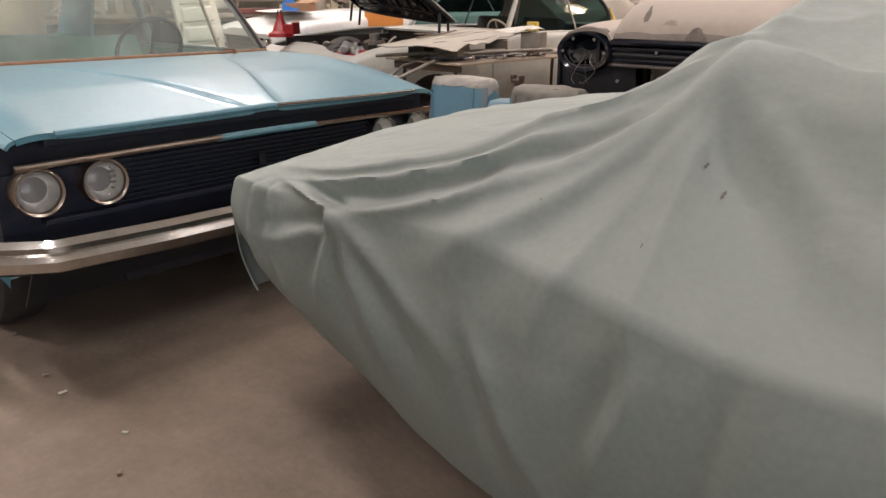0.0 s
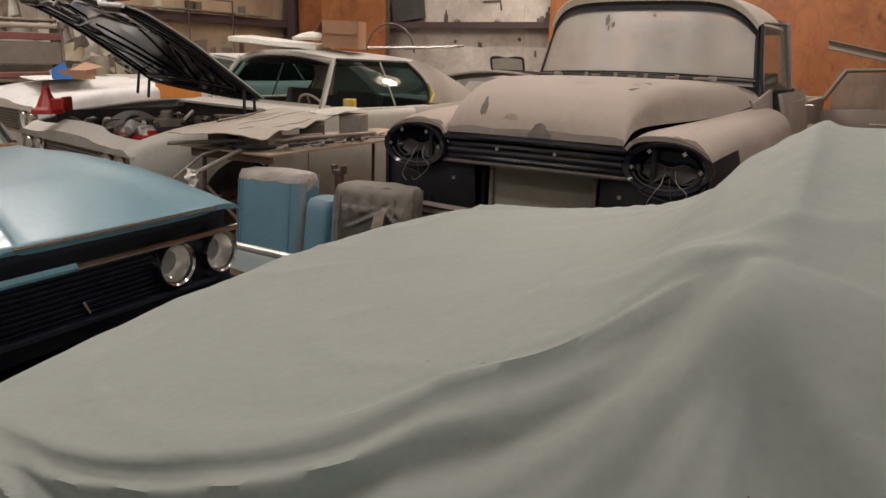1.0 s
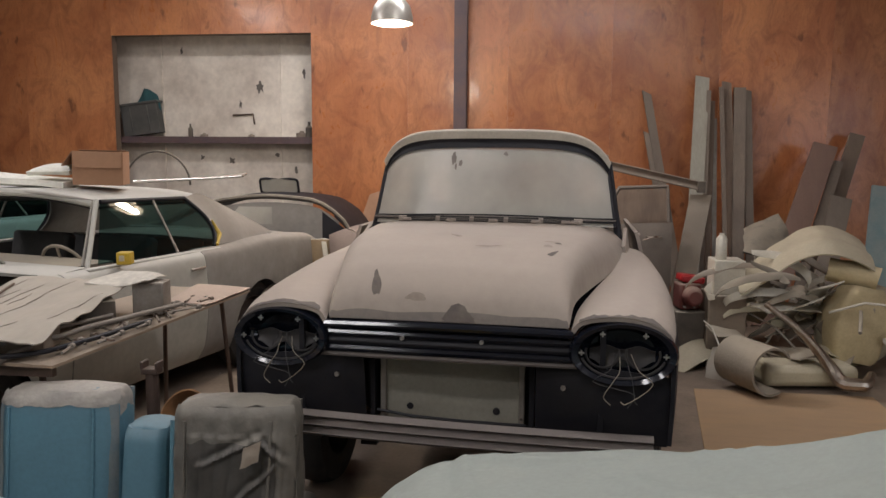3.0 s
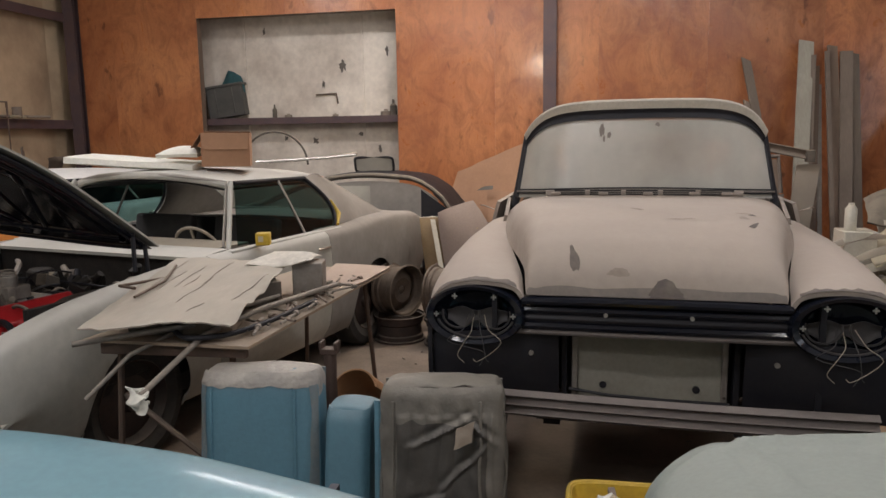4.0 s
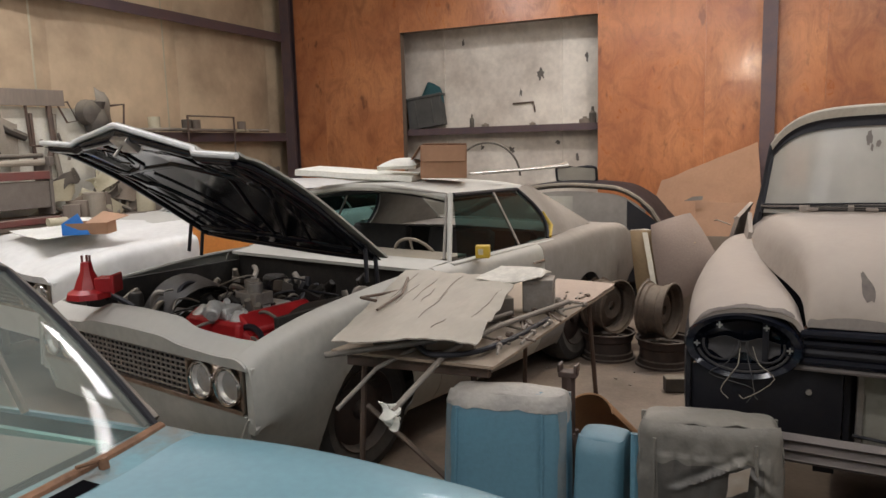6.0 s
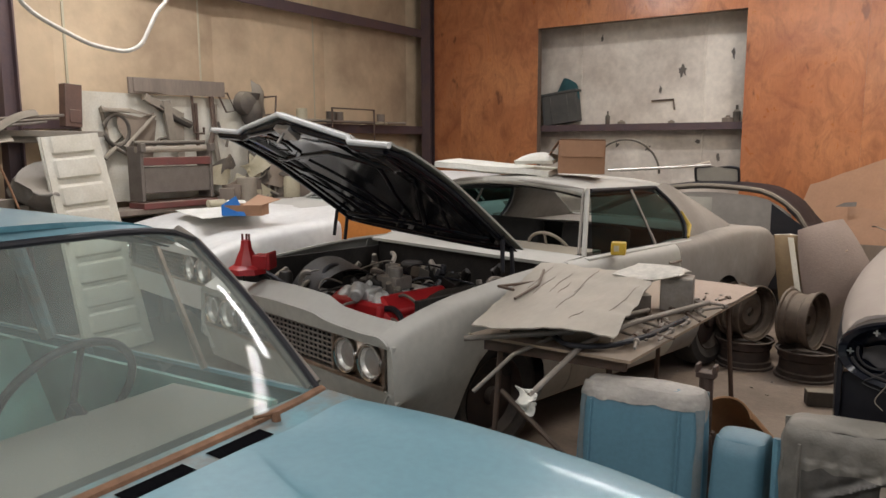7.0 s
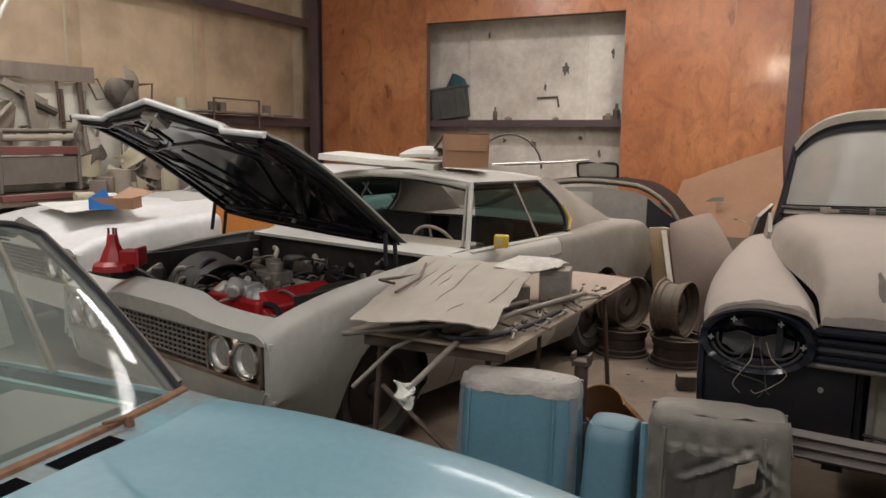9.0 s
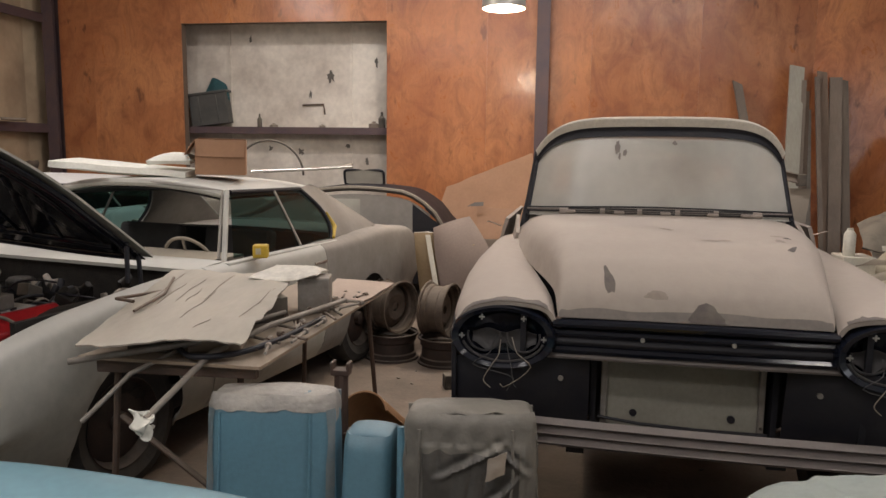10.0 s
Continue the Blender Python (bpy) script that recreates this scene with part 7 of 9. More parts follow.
leaning_sheet("plastic_sheet", (-2.74, 4.60, 1.06), (-2.46, 4.62, 1.06), (-2.42, 4.82, 1.045), (-2.72, 4.84, 1.07), "cord", "crumpled whitish plastic sheeting on the table", "plastic sheet", 0.004, (0, 0, 0.03), 0.07, 26, 3)
leaning_sheet("cardboard_flap", (-2.52, 4.95, 0.895), (-2.28, 4.92, 0.895), (-2.24, 5.42, 0.90), (-2.58, 5.44, 0.91), "card_pink", "pale tan cardboard flap on the table", "cardboard", 0.005, (0, 0, 0.02), 0.01, 8, 5)


def rod(name, pts, r, material, label, category, group=""):
    if len(pts) > 4:
        table = [(float(k), tuple(p)) for k, p in enumerate(pts)]
        rs = [(float(k), (q,)) for k, q in enumerate(r)] if isinstance(r, list) else None
        steps = [k / 4 for k in range(4 * (len(pts) - 1) + 1)]
        pts = [tuple(lerp_table(table, k)) for k in steps]
        r = [lerp_table(rs, k)[0] for k in steps] if rs else r
    return solo(name, Geo().tube(pts, r, 10), material, pose(0, 0, 0), label, category, group)


rod("pipe", [(-2.33, 4.75, 0.93), (-2.50, 4.2, 0.925), (-2.58, 3.85, 0.90), (-2.64, 3.50, 0.775)], 0.012, "pipe", "grey metal pipe lying over the table edge", "pipe", "pipes on the table")
rod("pipe", [(-2.52, 4.45, 0.93), (-2.66, 4.0, 0.93), (-2.84, 3.75, 0.84), (-2.95, 3.62, 0.70)], 0.009, "pipe", "bent grey metal pipe lying over the table edge", "pipe", "pipes on the table")
rod("pipe", [(-2.50, 4.05, 0.925), (-2.75, 3.84, 0.92), (-3.02, 3.66, 0.90)], 0.012, "pipe", "grey metal pipe lying across the table", "pipe", "pipes on the table")
rod("hose", [(-2.36, 4.5, 0.90), (-2.40, 4.1, 0.905), (-2.50, 3.86, 0.90), (-2.62, 3.80, 0.90), (-2.74, 3.90, 0.905)], 0.011, "black", "thin dark hose curled on the table", "hose")
solo("rag", Geo().grid(crumple(lambda u, v: (-2.645 + 0.027 * math.cos(u * math.tau) * (1 + 0.3 * v), 3.50 + 0.027 * math.sin(u * math.tau) - 0.02 * v, 0.795 - 0.075 * v), 0.034, 26, 7), 28, 16), "foam", pose(0, 0, 0), "white rag tied round a pipe end", "rag", solid=0.004)
rod("bracket", [(-3.05, 4.35, 1.02), (-3.12, 4.12, 1.03), (-3.02, 4.08, 1.03)], 0.007, "iron", "bent rusty wire hook on the cardboard", "hook")
rod("bracket", [(-3.10, 4.55, 1.045), (-2.98, 4.25, 1.03), (-2.97, 4.0, 1.01)], 0.006, "iron", "thin rusty rod on the cardboard", "rod")
rng = random.Random(5)
for k in range(26):
    y = rng.uniform(3.9, 5.1)
    x = -2.36 + 0.075 * (y - 3.9) + rng.uniform(-0.14, -0.01)
    ln = rng.uniform(0.06, 0.2)
    g = Geo().tube([(-ln / 2, 0, 0), (ln / 2, 0, 0)], 0.006, 6).tube([(ln / 2 - 0.012, 0, 0), (ln / 2 + 0.012, 0, 0)], 0.013, 8)
    solo("wrench", g, rng.choice(("iron", "pipe", "dark_junk")), pose(x, y, 0.898 + 0.004 * (k % 3), 0, 0, rng.uniform(60, 160)), "small rusty hand tool among others on the table", "hand tool", group="tools on the table")
# under and beside the table
jack = thing("jack_stand", pose(-2.19, 4.20, 0), "rusty brown steel jack stand", "jack stand")
for a in (45, 135, 225, 315):
    part("leg", Geo().tube([(0.035 * math.cos(radians(a)), 0.035 * math.sin(radians(a)), 0.50), (0.14 * math.cos(radians(a)), 0.14 * math.sin(radians(a)), 0.0)], 0.013, 6), "jack_brown", jack)
part("post", Geo().tube([(0, 0, 0.2), (0, 0, 0.74)], 0.028, 10), "jack_brown", jack)
part("saddle", Geo().box((0, 0, 0.75), (0.075, 0.055, 0.025)).box((0.034, 0, 0.775), (0.014, 0.055, 0.035)).box((-0.034, 0, 0.775), (0.014, 0.055, 0.035)), "jack_brown", jack, bevel=0.004)
solo("cardboard_roll", Geo().grid(lambda u, v: (0.12 * math.cos(0.4 + 3.9 * u), 0.12 * math.sin(0.4 + 3.9 * u), 0.80 * v), 28, 6), "roll_tan", pose(-2.02, 5.02, 0.02, 54, 0, -12), "tan rolled sheet standing behind the seats", "roll", solid=0.008)
solo("wood_block", Geo().box((0, 0, 0.05), (0.22, 0.09, 0.10)), "dark_junk", pose(-1.97, 6.35, 0, 0, 0, 20), "small dark block on the floor", "block", bevel=0.006)
for k, (x, y, h, r, mt) in enumerate(((-3.02, 3.72, 0.36, 0.09, "red_dull"), (-2.82, 3.62, 0.22, 0.07, "dark_junk"))):
    solo("bottle_jack", Geo().lathe([(0.001, h), (r * 0.5, h), (r * 0.55, h * 0.7), (r, h * 0.66), (r, 0.03), (r * 1.3, 0.0), (0.001, 0.0)], 18), mt, pose(x, y, 0), "small dusty jack standing under the table", "jack")
rng = random.Random(8)
for k in range(7):
    a = Vector((rng.uniform(-2.85, -2.5), rng.uniform(3.55, 3.8), 0.02))
    rod("scrap_rod", [tuple(a), tuple(a + Vector((rng.uniform(-0.15, 0.15), rng.uniform(-0.1, 0.1), rng.uniform(0.15, 0.5))))], 0.009, "iron", "rusty scrap rod standing under the table", "rod", "scrap rods")

# ---- steel wheels and panels by the wall ----


def steel_wheel(m, label, mt):
    t = thing("steel_wheel", m, label, "wheel rim", group="bare steel wheels")
    part("barrel", Geo().lathe([(0.205, -0.11), (0.214, -0.105), (0.212, -0.09), (0.196, -0.085), (0.194, -0.055), (0.182, -0.045), (0.180, 0.03), (0.194, 0.045), (0.196, 0.085), (0.212, 0.09), (0.214, 0.105), (0.205, 0.11)], 36), mt, t, solid=0.006)
    part("disc", Geo().lathe([(0.170, 0.0), (0.14, 0.025), (0.10, 0.05), (0.06, 0.045), (0.035, 0.04)], 28), mt, t, solid=0.006)
    return t


steel_wheel(pose(-2.60, 7.02, 0.105), "dark rusty steel wheel lying flat on the floor", "dark_rim")
steel_wheel(pose(-2.60, 7.00, 0.42, 90, 0, 62), "dusty bare steel wheel standing on another wheel", "rim")
steel_wheel(pose(-2.16, 6.95, 0.105), "dark rusty steel wheel lying flat on the floor", "dark_rim")
steel_wheel(pose(-2.20, 6.95, 0.42, 90, 0, 75), "dusty bare steel wheel standing on another wheel", "rim")
card = leaning_sheet("door_card", (-2.34, 7.30, 0.02), (-2.16, 7.35, 0.02), (-2.28, 7.46, 0.96), (-2.50, 7.44, 0.96), "card_gold", "tan dusty door panel leaning among the parts", "door panel", 0.03, (0, -0.03, 0))
part("edge_trim", Geo().tube([(-2.50, 7.425, 0.96), (-2.39, 7.43, 0.97), (-2.28, 7.445, 0.96), (-2.16, 7.335, 0.03)], 0.009, 6), "white_paint", card, "pale edge strip")
part("arm_rest", Geo().box((-2.30, 7.335, 0.56), (0.11, 0.03, 0.05), (0, 0, 12)), "card_tan", card, bevel=0.01)
card = leaning_sheet("door_card", (-2.19, 7.26, 0.33), (-1.78, 7.30, 0.72), (-2.04, 7.48, 1.09), (-2.33, 7.44, 1.0), "card_tan", "large grey dusty door panel leaning among the parts", "door panel", 0.04, (0.0, -0.05, 0))
part("edge_trim", Geo().tube([(-2.19, 7.25, 0.33), (-2.27, 7.33, 0.68), (-2.33, 7.43, 1.0), (-2.18, 7.45, 1.05), (-2.04, 7.47, 1.09)], 0.008, 6), "cream", card, "pale edge strip")
part("pull_strap", Geo().box((-2.03, 7.315, 0.84), (0.15, 0.02, 0.03), (0, -40, 12)), "card_gold", card, bevel=0.006)
leaning_sheet("support_board", (-2.25, 7.5, 0.0), (-1.7, 7.5, 0.0), (-1.75, 7.66, 0.9), (-2.2, 7.66, 0.9), "wood_grey", "rough board standing behind door panels", "board", 0.03)
leaning_sheet("wood_strip", (-2.27, 7.22, 0.40), (-2.23, 7.22, 0.40), (-2.36, 7.40, 0.95), (-2.40, 7.40, 0.95), "white_paint", "whitish wooden strip leaning on door panels", "strip", 0.015)
leaning_sheet("cardboard_sheet", (-2.95, 9.72, 0.02), (-1.45, 9.62, 0.02), (-1.60, 9.95, 1.64), (-2.62, 10.15, 1.22), "cardboard", "big flattened brown cardboard sheet leaning at the wall", "cardboard", 0.01, (0, -0.03, 0), 0.012, 12, 1)
leaning_sheet("cardboard_sheet", (-2.1, 9.2, 0.02), (-1.5, 9.2, 0.02), (-1.52, 9.55, 1.0), (-2.2, 9.6, 1.04), "cardboard", "brown cardboard sheet leaning at the wall", "cardboard", 0.01, (0, -0.02, 0), 0.012, 10, 9)
solo("dark_patch", Geo().grid(crumple(bilinear((-2.30, 9.50, 1.04), (-2.12, 9.48, 1.06), (-2.12, 9.50, 1.10), (-2.22, 9.5, 1.09)), 0.01, 9), 4, 4), "stain", pose(0, 0, 0.0), "dark torn patch on the cardboard", "tear", solid=0.003)
rng = random.Random(21)
for k in range(12):
    x, y = rng.uniform(-2.2, -1.75), rng.uniform(7.9, 9.0)
    s = rng.uniform(0.12, 0.3)
    solo("box", Geo().box((0, 0, s * 0.4), (s, s * 0.8, s * 0.8)), rng.choice(("dusty_junk", "dark_junk", "cardboard_dusty")), pose(x, y, 0, 0, 0, rng.uniform(0, 90)), "dusty box in the pile by the wall", "box", group="boxes by the wall", bevel=0.006)

# ---- on the coupe ----


def cardboard_box(m, w, d, h, label, flap=True):
    t = thing("cardboard_box", m, label, "box")
    for k, (c, s) in enumerate((((0, -d / 2, h / 2), (w, 0.005, h)), ((0, d / 2, h / 2), (w, 0.005, h)), ((-w / 2, 0, h / 2), (0.005, d - 0.005, h)), ((w / 2, 0, h / 2), (0.005, d - 0.005, h)), ((0, 0, 0.004), (w - 0.006, d - 0.006, 0.005)))):
        part("side", Geo().box(c, s), "cardboard", t)
    if flap:
        part("flap", Geo().grid(bilinear((-w / 2, -d / 2 - 0.004, h), (w / 2, -d / 2 - 0.004, h), (w / 2 - 0.01, -d / 2 - 0.02, h - 0.11), (-w / 2 + 0.01, -d / 2 - 0.02, h - 0.11)), 4, 3), "cardboard", t, solid=0.004)
        part("flap", Geo().grid(bilinear((-w / 2 - 0.003, -d / 2, h), (-w / 2 - 0.003, d / 2, h), (-w / 2 - 0.07, d / 2, h - 0.10), (-w / 2 - 0.07, -d / 2, h - 0.10)), 4, 3), "cardboard", t, solid=0.004)
        part("flap", Geo().grid(bilinear((-w / 2, d / 2, h), (w / 2, d / 2, h), (w / 2, d / 2 - 0.10, h + 0.01), (-w / 2, d / 2 - 0.10, h + 0.01)), 4, 3), "cardboard", t, solid=0.004)
    return t


cardboard_box(pose(-3.54, 6.02, 1.478, 0, 1, 22), 0.31, 0.28, 0.225, "brown cardboard box with folded flaps on the coupe's roof")
leaning_sheet("foam_sheet", (-4.50, 5.60, 1.560), (-3.70, 5.84, 1.495), (-3.74, 6.10, 1.515), (-4.46, 5.86, 1.575), "foam", "white foam sheet curling up on the coupe's roof", "foam", 0.040, (0, 0, -0.025), 0.012, 20, 6)
leaning_sheet("foam_sheet", (-3.98, 5.86, 1.535), (-3.70, 5.92, 1.535), (-3.72, 6.08, 1.575), (-3.92, 6.06, 1.585), "foam", "crumpled white foam scrap on the coupe's roof", "foam", 0.03, (0, 0, 0.03), 0.03, 14, 8)
for k in range(4):
    rod("trim_strip", [(-3.42 + 0.05 * k, 6.20 + 0.12 * k, 1.492), (-3.08 + 0.04 * k, 6.58 + 0.08 * k, 1.505 + 0.006 * k), (-2.86 - 0.03 * k, 6.80 + 0.10 * k, 1.522 + 0.004 * k)], (0.009, 0.012, 0.007, 0.010)[k], ("alloy", "wood_grey", "pipe", "dusty_junk")[k], "long thin trim strip lying on the coupe's roof", "trim strip", "trim strips")
fr = thing("window_frame", pose(-3.30, 8.86, 1.285, 18, 0, 0), "black rubber-edged car window with dirty glass standing on a roof", "car window")
edge = [(0.21 * math.copysign(abs(math.cos(q)) ** 0.3, math.cos(q)), 0, 0.085 + 0.085 * math.copysign(abs(math.sin(q)) ** 0.3, math.sin(q))) for q in (math.tau * k / 40 for k in range(41))]
part("seal", Geo().tube(edge, 0.013, 8, caps=False), "black", fr)
part("glass", Geo().grid(lambda u, v: (-0.20 + 0.40 * u, 0, 0.005 + 0.16 * v), 2, 2), "dusty_glass", fr, solid=0.005)
rod("wire_hoop", [(-3.42 + 0.26 * math.cos(a), 6.55, 1.46 + 0.25 * math.sin(a)) for a in (math.pi * k / 16 for k in range(17))], 0.008, "dark_junk", "thin wire hoop standing on the coupe's roof", "wire hoop")
tape = thing("tape_roll", pose(-3.03, 5.42, 1.02, 0, 0, 15), "yellow box of tape on the coupe's fender", "box")
part("carton", Geo().box((0, 0, 0.0375), (0.085, 0.075, 0.075)), "yellow", tape, bevel=0.006)
part("window", Geo().box((-0.01, -0.039, 0.04), (0.03, 0.004, 0.035)), "cream", tape)
red = thing("engine_part", pose(-4.72, 4.02, 0.955, 0, 0, 25), "glossy red cast engine part standing on the fender", "engine part")
part("cone", Geo().lathe([(0.001, 0.19), (0.028, 0.19), (0.035, 0.14), (0.055, 0.10), (0.075, 0.05), (0.11, 0.03), (0.115, 0.0), (0.001, 0.0)], 8), "red", red, smooth=25)
part("flange", Geo().box((0.10, 0, 0.07), (0.10, 0.09, 0.08)).box((0.15, 0, 0.075), (0.02, 0.12, 0.10)), "red", red, bevel=0.008)
for k in range(3):
    part("stud", Geo().tube([(0.02 * (k - 1), 0.012 * (k % 2), 0.18), (0.02 * (k - 1), 0.012 * (k % 2), 0.225)], 0.006, 6), "red_dull", red)
leaning_sheet("orange_board", (-5.34, 5.5, 0.62), (-4.98, 5.7, 0.62), (-5.02, 5.75, 1.12), (-5.42, 5.55, 1.24), "orange", "orange board standing between two cars", "board", 0.012, (0, 0, 0), 0.0, 4)
rod("stand", [(-5.2, 5.68, 0.0), (-5.19, 5.67, 0.66)], 0.02, "iron", "iron stand behind an orange board", "stand")

# ---- on the white car's hood ----
leaning_sheet("paper", (-6.75, 5.04, 1.145), (-6.00, 4.72, 1.14), (-5.82, 5.16, 1.15), (-6.55, 5.56, 1.16), "paper", "white paper sheets on the white car", "paper", 0.003, (0, 0, 0.02), 0.015, 8, 2)
bb = cardboard_box(pose(-5.86, 5.02, 1.150, 0, 0, 30) @ Matrix.Scale(1.15, 4), 0.26, 0.16, 0.07, "opened blue and brown card box on the white car", False)
part("lid", Geo().grid(bilinear((-0.134, -0.086, 0.0), (0.03, -0.086, 0.0), (-0.04, -0.070, 0.13), (-0.134, -0.086, 0.07)), 2, 2), "blue_card", bb, "bright blue printed side", solid=0.004)
part("lid", Geo().grid(bilinear((0.0, -0.08, 0.07), (0.13, -0.08, 0.07), (0.22, 0.06, 0.10), (0.06, 0.08, 0.13)), 3, 3), "cardboard", bb, "brown folded lid", solid=0.003)
for k, (x, y, a, mt) in enumerate(((-6.55, 5.42, 30, "foam"), (-6.38, 5.40, -25, "paper"), (-6.72, 5.35, 80, "cream"))):
    g = Geo().lathe([(0.001, 0.0), (0.035, 0.0), (0.035, 0.15), (0.015, 0.17), (0.012, 0.2), (0.001, 0.2)], 14)
    solo("bottle", g, mt, pose(x, y, 1.175, 0, 90, a), "small pale bottle lying on the white car", "bottle", group="bottles")
leaning_sheet("window_blind", (-7.0, 6.1, 1.14), (-6.0, 5.75, 1.14), (-5.9, 6.15, 1.15), (-6.85, 6.6, 1.15), "primer_white", "folded pale strips on the white car", "strips", 0.02, (0, 0, 0.02), 0.01, 8, 4)

# ---- along the west wall ----
bench = thing("work_bench", pose(0, 0, 0), "long dusty wooden bench along the insulation wall", "bench")
part("top", Geo().box((-7.62, 6.4, 1.08), (0.40, 6.6, 0.05)), "wood_grey", bench, bevel=0.006)
for y in (3.3, 5.4, 7.5, 9.5):
    part("leg", Geo().box((-7.50, y, 0.53), (0.07, 0.07, 1.06)), "wood", bench)
part("back", Geo().box((-7.80, 6.4, 0.5), (0.02, 6.6, 1.0)), "dark_junk", bench)
board = thing("tool_board", pose(0, 0, 0), "white board hung with dusty tools and brackets", "tool board")
part("backing", Geo().box((-7.79, 5.90, 1.66), (0.02, 2.06, 1.00)), "white_paint", board, smooth=0)
rng = random.Random(31)


def on_board(name, geo, material, label=""):
    part(name, geo, material, board, label)


X = -7.76
on_board("bracket", Geo().tube([(X, 5.05, 2.02), (X, 5.42, 1.90), (X, 5.12, 1.66), (X, 5.05, 2.02)], 0.02, 6), "dusty_junk")
on_board("plate", Geo().grid(bilinear((X - 0.005, 5.22, 1.98), (X - 0.005, 5.62, 1.92), (X - 0.005, 5.55, 1.52), (X - 0.005, 5.28, 1.62)), 4, 4), "cardboard_dusty")
on_board("ring", Geo().tube([(X + 0.02, 5.18 + 0.12 * math.cos(a), 1.82 + 0.14 * math.sin(a)) for a in (math.tau * k / 20 for k in range(21))], 0.022, 8, caps=False), "dark_junk")
on_board("handle", Geo().tube([(X + 0.02, 5.05, 1.56), (X + 0.03, 5.15, 1.66), (X + 0.02, 5.30, 1.58), (X + 0.03, 5.36, 1.78)], 0.025, 8), "dusty_junk")
on_board("crank", Geo().tube([(X + 0.03, 5.62, 2.06), (X + 0.03, 5.80, 1.95), (X + 0.03, 5.98, 1.88)], 0.04, 8), "dark_junk")
on_board("blade", Geo().grid(bilinear((X + 0.02, 5.78, 2.0), (X + 0.02, 5.92, 2.0), (X + 0.02, 5.90, 1.55), (X + 0.02, 5.82, 1.55)), 3, 6), "dusty_junk")
on_board("bar", Geo().tube([(X + 0.02, 6.06, 2.1), (X + 0.02, 6.07, 1.55), (X + 0.02, 6.12, 1.50)], 0.018, 8), "iron")
on_board("bar", Geo().tube([(X + 0.02, 6.30, 2.1), (X + 0.02, 6.28, 1.72), (X + 0.02, 6.32, 1.5), (X + 0.02, 6.24, 1.3)], 0.026, 8), "dusty_junk")
on_board("strap", Geo().tube([(X + 0.02, 5.50, 1.62), (X + 0.03, 5.62, 1.74), (X + 0.02, 5.72, 1.76)], 0.015, 6), "dark_junk")
on_board("half_round", Geo().grid(lambda u, v: (X + 0.03, 5.38 + 0.20 * v * math.cos(math.pi * (0.1 - 1.15 * u)), 1.92 + 0.24 * v * math.sin(math.pi * (0.1 - 1.15 * u))), 16, 4), "cardboard_dusty", "dusty half-round sheet")
on_board("stay", Geo().tube([(X + 0.05, 5.02, 2.0), (X + 0.05, 5.30, 2.0), (X + 0.05, 5.56, 1.96), (X + 0.05, 5.24, 1.66)], 0.022, 8), "dusty_junk")
on_board("hammer", Geo().box((X + 0.04, 5.66, 2.05), (0.05, 0.42, 0.07), (-24, 0, 0)).box((X + 0.05, 5.72, 1.90), (0.04, 0.08, 0.42), (8, 0, 0)), "dusty_junk")
on_board("hook", Geo().tube([(X + 0.03, 6.01, 2.17), (X + 0.03, 6.03, 1.80), (X + 0.03, 6.14, 1.80), (X + 0.03, 6.14, 1.86)], 0.014, 6), "iron")
on_board("bow", Geo().tube([(X + 0.03, 6.25, 2.18), (X + 0.03, 6.27, 1.85), (X + 0.03, 6.20, 1.66), (X + 0.03, 6.10, 1.54)], 0.026, 8), "iron")
on_board("frame", Geo().tube([(X + 0.03, 6.34, 2.20), (X + 0.03, 6.44, 2.02), (X + 0.03, 6.56, 2.04), (X + 0.03, 6.46, 2.22), (X + 0.03, 6.34, 2.20)], 0.010, 6), "iron")
on_board("motor", Geo().lathe([(0.001, 0), (0.10, 0), (0.13, 0.04), (0.12, 0.14), (0.07, 0.17), (0.001, 0.17)], 16, pose(X + 0.02, 6.64, 2.12, 0, 90, 0)), "dark_junk")
on_board("housing", Geo().grid(crumple(bilinear((X + 0.10, 6.72, 1.98), (X + 0.10, 6.92, 2.0), (X + 0.06, 6.90, 2.32), (X + 0.08, 6.74, 2.38), (0.05, 0, 0)), 0.03, 7, 2), 8, 8), "dusty_junk")
on_board("wire", Geo().tube([(X + 0.06, 6.95, 2.20), (X + 0.06, 7.12, 2.22), (X + 0.06, 7.10, 2.02), (X + 0.06, 6.90, 2.0)], 0.012, 6), "iron")
on_board("strap", Geo().tube([(X + 0.03, 6.32, 1.92), (X + 0.03, 6.36, 1.80), (X + 0.03, 6.44, 1.74), (X + 0.03, 6.42, 1.66)], 0.016, 6), "dark_junk")
rng = random.Random(53)
for k in range(26):
    y, z = rng.uniform(6.15, 7.7), 0
    z = 1.12 + rng.uniform(0.0, 0.50) * max(0.15, 1 - abs(y - 6.55) / 1.2)
    a, b = rng.uniform(0.10, 0.22), rng.uniform(0.05, 0.14)
    g = Geo().grid(crumple(lambda u, v, a=a, b=b: (0.10 + 0.05 * math.sin(3 * u), a * 2 * (u - 0.5), b * 2 * (v - 0.5)), 0.05, 6, k), 8, 6)
    solo("metal_scrap", g, rng.choice(("dusty_junk", "cardboard_dusty", "wood_grey", "cream", "dark_junk")), pose(-7.70 + 0.10 * rng.random(), y, z, rng.uniform(-40, 40), 0, rng.uniform(-30, 30)), "bent dusty scrap piled on the bench", "scrap", group="scrap on the bench", solid=0.012)
